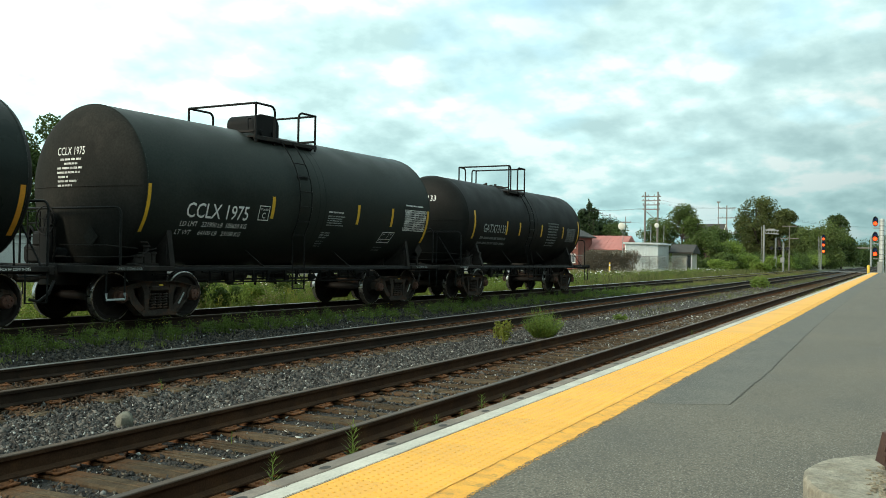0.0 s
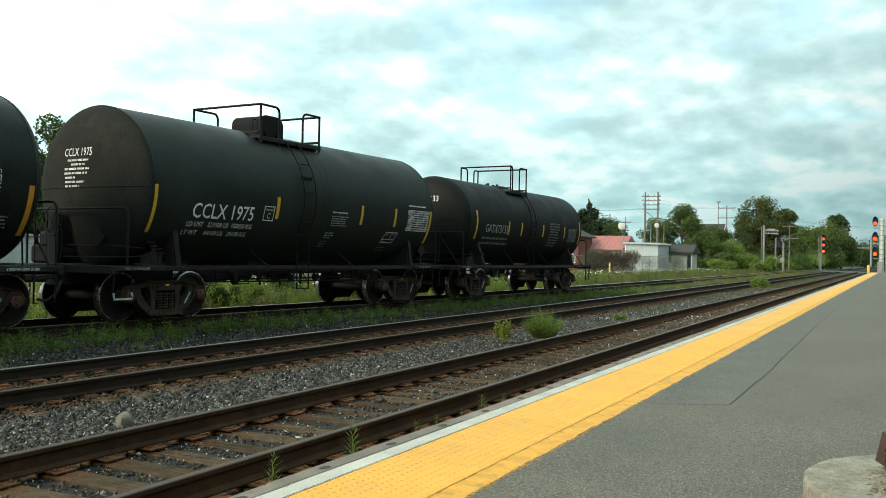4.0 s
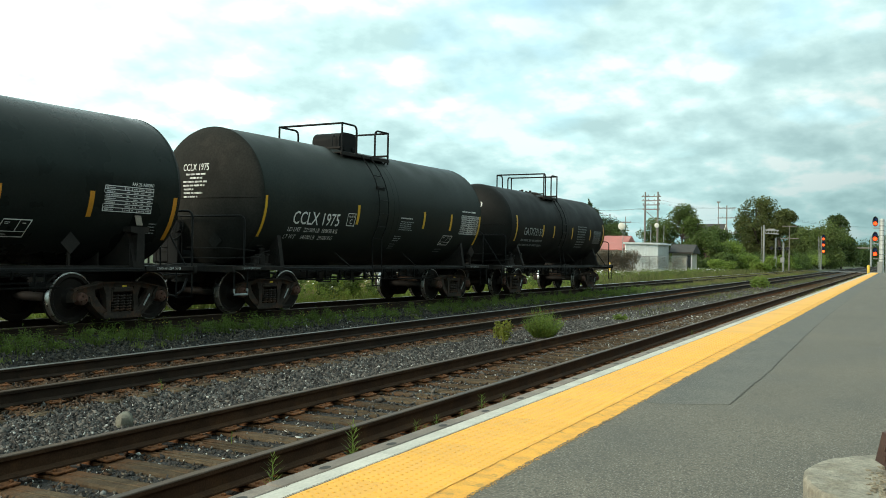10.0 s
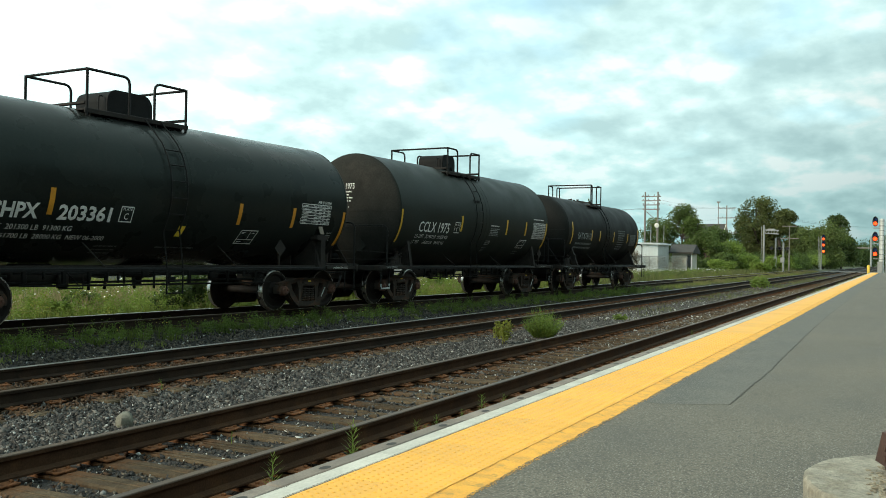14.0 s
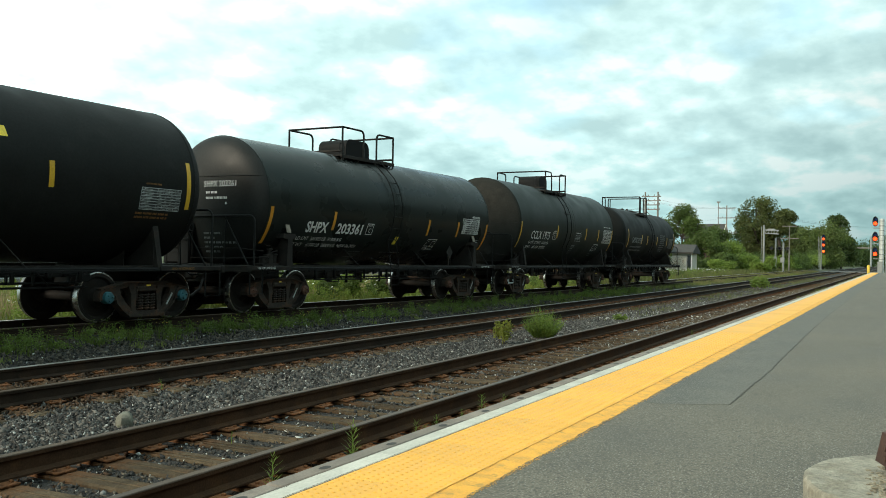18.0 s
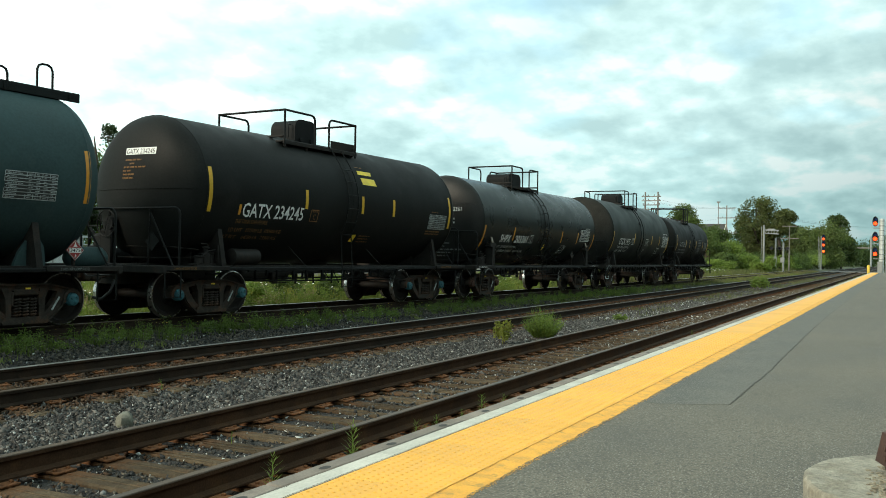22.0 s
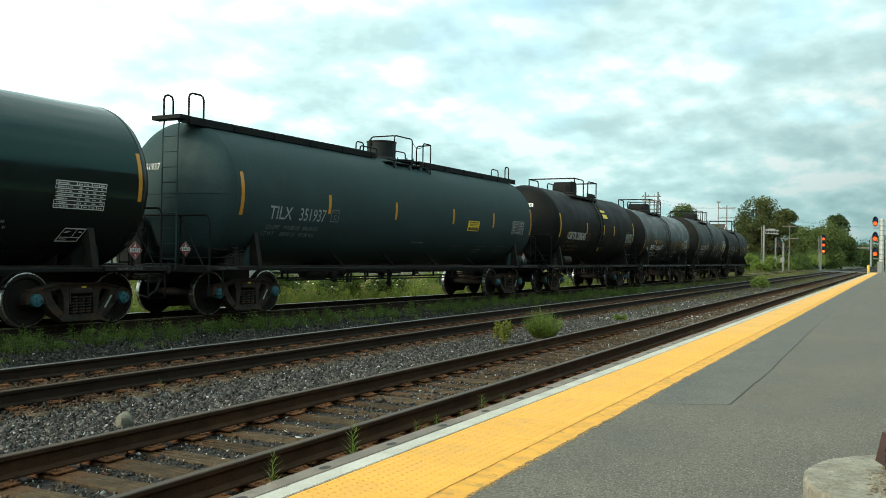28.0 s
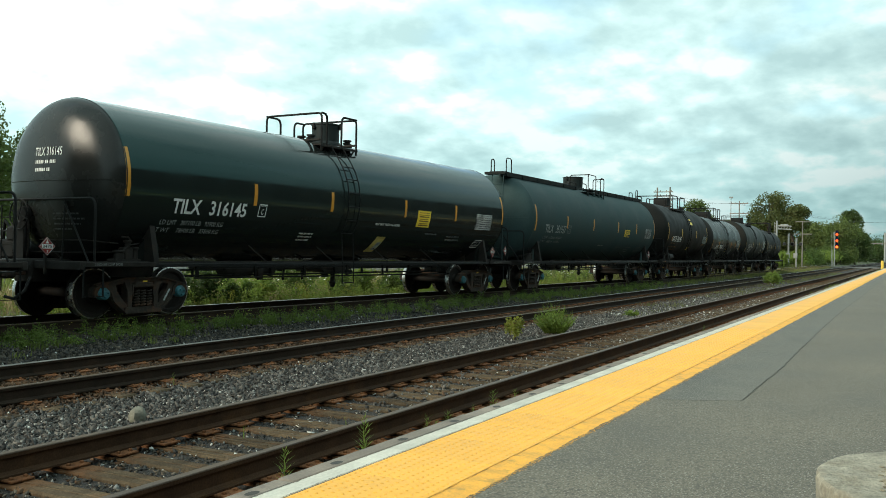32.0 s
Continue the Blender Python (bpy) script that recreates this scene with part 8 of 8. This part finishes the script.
# dark-roofed house behind the big maple
far_house = thing("house", "house with a plain dark roof among the trees", "house")
s = Shape().prism([(24.9, -0.1), (30.5, -0.1), (30.5, 4.9), (24.9, 4.9)], 146, 152, "yz")
part("wall", s, BRICK, far_house, smooth=False)
s = Shape().prism([(145.5, 4.8), (152.5, 4.8), (152.5, 5.0), (149, 7.4), (145.5, 5.0)], 24.5, 31, "xz")
part("roof", s, ROOF_DARK, far_house, smooth=False)
part("gable_trim", Shape().tube([(145.4, 24.48, 5.0), (149, 24.48, 7.45), (152.6, 24.48, 5.0)], 0.05, 6), PALE_WALL, far_house)
for y in (26.2, 28.2):
    window_in(far_house, 145.98, y, 3.2, 0.8, 1.2, 180)
# long pale building and yard behind the train
yard = thing("warehouse", "long white metal warehouse wall behind the yard", "warehouse")
s = Shape()
ribbed(s, (21, 37.5), (33.2, 38.0), -0.1, 2.1, 0.6)
part("wall", s, SHED_SIDE, yard, smooth=False)
s = Shape().prism([(20.7, 37.3), (33.5, 37.8), (33.3, 42), (20.7, 42)], 2.1, 2.2, "xy")
part("roof", s, SHED_SIDE, yard)
s = Shape()
ribbed(s, (33.2, 38.0), (33.2, 42), -0.1, 2.1, 0.6)
ribbed(s, (20.9, 42), (21, 37.5), -0.1, 2.1, 0.6)
part("end_wall", s, SHED_SIDE, yard, smooth=False)


def chain_fence(name, label, p0, p1, h, z=0.0, cell=0.12, wire=0.006):
    """Chain-link mesh of real wires between posts, with a top rail."""
    t = thing(name, label, "fence")
    p0, p1 = Vector((*p0, z)), Vector((*p1, z))
    d = p1 - p0
    L = d.length
    d.normalize()
    n = int(L / 3)
    for i in range(n + 1):
        p = p0 + d * (L * i / n)
        part("post", Shape().tube([p - Vector((0, 0, 0.1)), p + Vector((0, 0, h + 0.08))], 0.035, 8), GALV, t)
    part("top_rail", Shape().tube([p0 + Vector((0, 0, h)), p1 + Vector((0, 0, h))], 0.025, 6), GALV, t)
    v, f = [], []
    m = int(L / cell)
    k = int(h / cell)
    for i in range(-k, m):
        for sg in (1, -1):
            a = i * cell if sg > 0 else (i + k) * cell
            b = (i + k) * cell if sg > 0 else i * cell
            if min(a, b) < 0 or max(a, b) > L:
                continue
            q0, q1 = p0 + d * a + Vector((0, 0, 0)), p0 + d * b + Vector((0, 0, h))
            side = d * wire
            j = len(v)
            v += [tuple(q0 - side), tuple(q0 + side), tuple(q1 + side), tuple(q1 - side)]
            f.append((j, j + 1, j + 2, j + 3))
    part("wire_mesh", cloud_mesh("wire_mesh", np.array(v), np.array(f), GALV), None, t)
    return t


chain_fence("chain_link_fence", "galvanised chain-link fence along the yard", (14, 33.0), (31.5, 34.2), 1.7)
chain_fence("chain_link_fence", "chain-link fence overgrown with dry vines by the shed", (79, 26.6), (85.5, 17.6), 1.75, cell=0.18, wire=0.012)
g_ = np.random.default_rng(90)
cs_ = [(79 + 6.3 * u - 0.1, 26.6 - 8.6 * u, g_.uniform(0.2, 2.0)) for u in 0.12 + g_.random(240) ** 1.3 * 0.46]
v, f = leaf_cloud(cs_, [(0.4, 0.4, 0.45)] * 240, 26000, 0.055, 91, shell=0.05)
tagged(new("dry_vines", cloud_mesh("dry_vines", v, f, VINE_BROWN)), "tangled dry brown vines on the fence", "vines", kind="stuff")
cs_ = [(79 + 6.5 * u - 0.1, 26.6 - 9.0 * u, g_.uniform(0.2, 1.6)) for u in 0.6 + g_.random(120) * 0.38]
v, f = leaf_cloud(cs_, [(0.35, 0.35, 0.4)] * 120, 1800, 0.05, 92, shell=0.05)
tagged(new("dry_vines", cloud_mesh("dry_vines", v, f, VINE_BROWN)), "thin dry vines on the wire fence", "vines", kind="stuff")
post = thing("marker_post", "yellow marker post in the grass", "post", at=pose(74, 21.66, -0.1))
part("post", Shape().lathe([(0, 0.07), (1.2, 0.07), (1.25, 0.05), (1.26, 0.001)], 12, "z"), YELLOW_POST, post)
part("band", Shape().lathe([(0.95, 0.073), (1.1, 0.073)], 12, "z"), WINDOW_WHITE, post)


# ---------------------------------------------------------------- poles, wires and signals
def pole(x, y, h, label, arms=(), r=0.10, name="utility_pole", material=None, z=0.0, insulators=True):
    t = thing(name, label, "utility pole", at=pose(x, y, z))
    part("shaft", Shape().tube([(0, 0, -0.3), (0, 0, h * 0.5), (0, 0, h)], [r, r * 0.85, r * 0.65], 10), material or POLE_WOOD, t)
    for zz, half in arms:
        arm = part("crossarm", Shape().box((0, 0, zz), (0.12, half * 2, 0.13), 0.015), material or POLE_WOOD, t)
        if insulators:
            for k in (-0.9, -0.45, 0.45, 0.9):
                part("insulator", Shape().lathe([(zz + 0.06, 0.03), (zz + 0.12, 0.05), (zz + 0.2, 0.04)], 8, "z", (0, half * k, 0)), GALV, arm)
    return t


h_pole = thing("h_frame_pole", "weathered double wooden pole with several crossarms", "utility pole", at=pose(115, 28.25, 0))
for y in (-0.82, 0.82):
    part("shaft", Shape().tube([(0, y, -0.3), (0, y, 10.2)], [0.15, 0.10], 10), POLE_WOOD, h_pole)
for z in (9.6, 9.05, 8.5, 7.9):
    arm = part("crossarm", Shape().box((-0.18, 0, z), (0.10, 2.5 if z > 9 else 2.2, 0.12), 0.015), POLE_WOOD, h_pole)
    for k in (-1.05, -0.4, 0.4, 1.05):
        part("insulator", Shape().lathe([(z + 0.06, 0.04), (z + 0.14, 0.06), (z + 0.24, 0.05)], 8, "z", (-0.18, k, 0)), GALV, arm)
part("brace", Shape().tube([(-0.1, 0.82, 7.8), (-0.1, -0.82, 6.4)], 0.04, 6), POLE_WOOD, h_pole)
pole(140, 38.5, 8.2, "wooden utility pole with one crossarm", ((7.3, 0.9),))
pole(141, 23.1, 9.9, "wooden utility pole with two crossarms", ((9.5, 1.3), (8.0, 1.4), (5.7, 1.5)), r=0.12)
pole(146, 25.2, 10.9, "slim grey pole top behind the trees", ((10.7, 0.25),), r=0.07)
pole(140, 14.0, 6.8, "old wooden pole with low crossarms", ((6.7, 1.0), (4.9, 1.3)), insulators=False)
pole(100, 24.6, 5.4, "slim galvanised mast behind the shed", (), r=0.06, material=GALV, name="mast")
pole(99, 22.9, 5.3, "slim galvanised mast behind the shed", (), r=0.05, material=GALV, name="mast")
pole(113, 47.0, 9.5, "wooden utility pole beyond the houses", ((9.0, 1.0),))


def wire(a, b, sag, r=0.008):
    pts = []
    for i in range(13):
        u = i / 12
        pts.append((a[0] + (b[0] - a[0]) * u, a[1] + (b[1] - a[1]) * u, a[2] + (b[2] - a[2]) * u - sag * 4 * u * (1 - u)))
    ob = part("overhead_wire", Shape().tube(pts, r, 4), WIRE)
    tagged(ob, "thin dark overhead wire between poles", "wire", "overhead wires")


for k in (-1.1, 0.4, 1.1):
    wire((115, 28.25 + k, 9.2), (141, 23.1 + k, 9.6), 0.5)
    wire((115, 28.25 + k, 8.1), (113, 47 + k, 9.1), 0.7)
    wire((141, 23.1 + k, 9.6), (330, 0 + k, 14.0), 1.5, 0.012)
wire((140, 38.5, 7.4), (113, 47, 8.2), 0.5)
wire((140, 38.5, 7.4), (141, 23.1, 8.1), 0.6)


def dish(x, y, z, r, label):
    t = thing("floodlight", label, "floodlight", at=pose(x, y, z, 0, 0, 205))
    part("bowl", Shape().lathe([(0.1, 0.001), (0.12, r * 0.6), (0.05, r * 0.95), (0.0, r), (-0.04, r * 0.97), (0.02, r * 0.6), (0.04, 0.001)], 24, "x"), DISH_WHITE, t)
    part("bracket", Shape().tube([(-0.1, 0, 0), (-0.35, 0, -0.1), (-0.4, 0, -0.6)], 0.04, 6), GALV, t)
    return t


dish(99.5, 27.8, 5.18, 0.42, "round white floodlight bowl on the shed mast")
dish(99, 23.7, 5.25, 0.27, "small round white floodlight bowl")
pole(99.9, 27.75, 4.8, "slim mast that carries a floodlight", (), r=0.06, material=GALV, name="mast")


def signal_head(parent, y, z, scale, lit, x=0.0):
    """Two-lens colour-light head, the lower lens lit."""
    pts = []
    for k in range(24):
        a = k * math.pi / 12
        pts.append((y + 0.33 * scale * math.cos(a), z + (0.62 if math.sin(a) >= 0 else 0.62) * scale * math.sin(a)))
    h = part("signal_head", Shape().prism(pts, x - 0.05, x + 0.05, "yz"), SIGNAL_BLACK, parent, "black oval signal backboard")
    for dz, m_ in ((0.27, LENS_BLUE), (-0.25, lit)):
        part("hood", Shape().lathe([(x - 0.35 * scale, 0.24 * scale), (x - 0.04, 0.24 * scale)], 16, "x", (0, y, z + dz * scale), caps=False), SIGNAL_BLACK, h)
        part("lens", Shape().lathe([(x - 0.14, 0.001), (x - 0.13, 0.15 * scale), (x - 0.06, 0.23 * scale)], 16, "x", (0, y, z + dz * scale), caps=False), m_, h, "glowing red lens" if m_ is not LENS_BLUE else "unlit dark blue lens")


sig = thing("signal_mast", "tall silver railway signal mast showing three red lights", "railway signal", at=pose(145, 0, 0.0))
part("mast", Shape().tube([(0.3, 1.88, 0), (0.3, 1.88, 8.0)], 0.34, 14), BRIGHT_ALU, sig)
for z in steps(0.6, 7.6, 0.7):
    part("mast_band", Shape().lathe([(z, 0.355), (z + 0.12, 0.355)], 14, "z", (0.3, 1.88, 0)), GALV, sig)
part("case", Shape().box((0.2, 2.05, 0.9), (0.6, 0.7, 1.7), 0.03), SILVER_PAINT, sig)
part("ladder", Shape().tube([(0.0, 1.35, 0.1), (0.0, 1.35, 7.6)], 0.05, 6).tube([(0.0, 1.0, 0.1), (0.0, 1.0, 7.6)], 0.05, 6), GALV, sig)
for z in (7.6, 5.36, 3.13):
    part("bracket", Shape().box((0.1, 2.4, z - 1.0), (0.12, 1.2, 0.1), 0.01), SILVER_PAINT, sig)
    signal_head(sig, 2.75, z, 1.2, RED_LIGHT)
sig2 = thing("signal_mast", "distant railway signal showing red and orange lights", "railway signal", at=pose(188, 0, 0.0))
part("mast", Shape().tube([(0.4, 13.0, 0), (0.4, 13.0, 6.6)], 0.1, 10), SILVER_PAINT, sig2)
part("ladder", Shape().tube([(0.3, 13.3, 0), (0.3, 13.25, 6.5)], 0.035, 6).tube([(0.3, 13.5, 0), (0.3, 13.5, 6.5)], 0.035, 6), GALV, sig2)
for z, m_ in ((6.3, RED_LIGHT), (5.09, RED_LIGHT), (3.88, AMBER_LIGHT)):
    signal_head(sig2, 12.57, z, 1.0, m_)
for x, y, h in ((145, 3.57, 1.1), (147, 1.0, 1.1)):
    b = thing("bollard", "yellow-painted steel bollard at the platform's end", "bollard", at=pose(x, y, 0.0))
    part("post", Shape().lathe([(-0.3, 0.2), (h, 0.2), (h + 0.1, 0.12), (h + 0.12, 0.001)], 12, "z"), YELLOW_POST, b)

# level crossing with its signals
tagged(part("crossing", Shape().box((165, 10.5, -0.1), (7.0, 17, 0.19), 0.02), ROAD), "asphalt level crossing over the tracks", "road", kind="structure")
tagged(part("crossing_road", Shape().box((165, 60, -0.06), (7.0, 82, 0.14), 0.02), ROAD), "asphalt road from the crossing", "road", kind="structure")
gate = thing("crossing_signal", "silver cantilever crossing signal with a ladder", "crossing signal", at=pose(128, 16.05, 0))
part("mast", Shape().tube([(0, 0, 0), (0, 0, 6.4)], 0.13, 10), SILVER_PAINT, gate)
lad = Shape()
for z in steps(0.3, 6.0, 0.45):
    lad.box((0, 0.22, z), (0.05, 0.2, 0.05), 0.0)
part("ladder", lad.tube([(0, 0.32, 0), (0, 0.32, 6.2)], 0.035, 6), GALV, gate)
arm = Shape()
for z in (5.3, 5.75):
    arm.tube([(0, 0, z), (0, -1.9, z - 0.1)], 0.08, 6)
for k in range(5):
    arm.tube([(0, -0.15 - k * 0.36, 5.25), (0, -0.33 - k * 0.36, 5.7)], 0.045, 5)
part("arm", arm, SILVER_PAINT, gate)
part("lamp_unit", Shape().box((0, -0.95, 5.75), (0.2, 1.0, 0.35), 0.05), SILVER_PAINT, gate)
for y, h in ((14.75, 4.7), (13.75, 4.1)):
    t = thing("crossing_signal", "crossing flasher post with dark round lamps and a silver case", "crossing signal", at=pose(130, y, 0))
    part("mast", Shape().tube([(0, 0, 0), (0, 0, h)], 0.12, 8), SILVER_PAINT, t)
    for k in (-0.55, 0.55):
        part("lamp", Shape().lathe([(-0.25, 0.2), (0.0, 0.23), (0.15, 0.14)], 14, "x", (0, k, 3.3)), SIGNAL_BLACK, t)
    part("lamp_bar", Shape().box((0, 0, 3.3), (0.1, 1.2, 0.08), 0.01), SIGNAL_BLACK, t)
    part("gear_case", Shape().box((0, 0.1, 1.7), (0.4, 0.5, 0.7), 0.04), SILVER_PAINT, t)
# far gantry over the line
gan = thing("signal_gantry", "grey signal gantry far down the line", "gantry", at=pose(400, 0, 0))
part("beam", Shape().box((0, 15, 7.6), (0.8, 13, 0.5), 0.05), POLE_WOOD, gan)
part("post", Shape().tube([(0, 20.5, 0), (0, 20.5, 8)], 0.4, 8), GALV, gan)
part("post", Shape().tube([(0, 9, 0), (0, 9, 12)], 0.4, 8), GALV, gan)

SKY_BLOCK_GREY = mat("dark_grey_sky_block", (0.05, 0.055, 0.052), 0.8, var=0.2, scale=0.5, fine=6, bump=0.1)
# unseen block that closes the place behind the camera, added to darken the train
station = tagged(new("unseen_sky_block"), "plain unseen block that keeps sky light off the train", "building", kind="structure")
s = Shape().prism([(-60, -26), (120, -26), (120, -14.2), (-60, -14.2)], -0.5, 11.5, "xy")
part("wall", s, SKY_BLOCK_GREY, station, smooth=False)
s = Shape().prism([(-61, -27), (121, -27), (121, -13.4), (-61, -13.4)], 11.5, 12.0, "xy")
part("roof", s, ROOF_DARK, station, smooth=False)


# ---------------------------------------------------------------- movement
RUN = [(0, 0), (1, 0.005), (2, 0.03), (3, 0.075), (3.5, 0.115), (4.5, 0.205), (5.5, 0.32), (6, 0.385), (6.5, 0.46), (7, 0.60), (7.5, 0.95), (8, 1.35), (9, 2.19), (10, 3.19), (11, 4.35), (12, 5.64), (13, 7.06),
       (14, 8.62), (15, 10.33), (16, 12.18), (17, 14.18), (18, 16.36), (19, 18.68), (20, 21.2), (21, 23.87), (22, 26.64), (23, 29.5), (24, 32.49), (25, 35.55), (26, 38.67), (27, 41.87),
       (28, 45.17), (29, 48.64), (30, 52.15), (31, 55.74), (32, 59.38)]


def run(t):
    """How far the train has gone along the track after t seconds."""
    ts = [a for a, b in RUN]
    i = max(0, min(len(RUN) - 2, sum(1 for a in ts if a <= t) - 1))
    (t0, s0), (t1, s1) = RUN[i], RUN[i + 1]
    h = t1 - t0
    m = []
    for j in (i, i + 1):
        a, b = RUN[max(0, j - 1)], RUN[min(len(RUN) - 1, j + 1)]
        m.append((b[1] - a[1]) / (b[0] - a[0]))
    u = (t - t0) / h
    return (2 * u ** 3 - 3 * u ** 2 + 1) * s0 + (u ** 3 - 2 * u ** 2 + u) * h * m[0] + (3 * u ** 2 - 2 * u ** 3) * s1 + (u ** 3 - u ** 2) * h * m[1]


def motions():
    times = [i * 0.5 for i in range(65)]
    # moments between which the wheels turn by less than a quarter
    roll_times, last = [0.0], 0.0
    for i in range(1, 641):
        t = i * 0.05
        if run(t) - last > 0.5 or i == 640:
            roll_times.append(t)
            last = run(t)
    for car, x0 in TRAIN:
        rows = []
        for t in times:
            x, k = x0 + run(t), car.truck
            ya, yb = y3(x - k), y3(x + k)
            rows.append((t, pose(x, (ya + yb) / 2, RAIL_3, 0, 0, math.degrees(math.atan2(yb - ya, 2 * k)))))
        walk(car.root, rows)
        for ws, x in car.wheelsets:
            walk(ws, [(t, pose(x, 0, 0.457, 0, math.degrees(run(t) / 0.457), 0)) for t in roll_times])


motions()
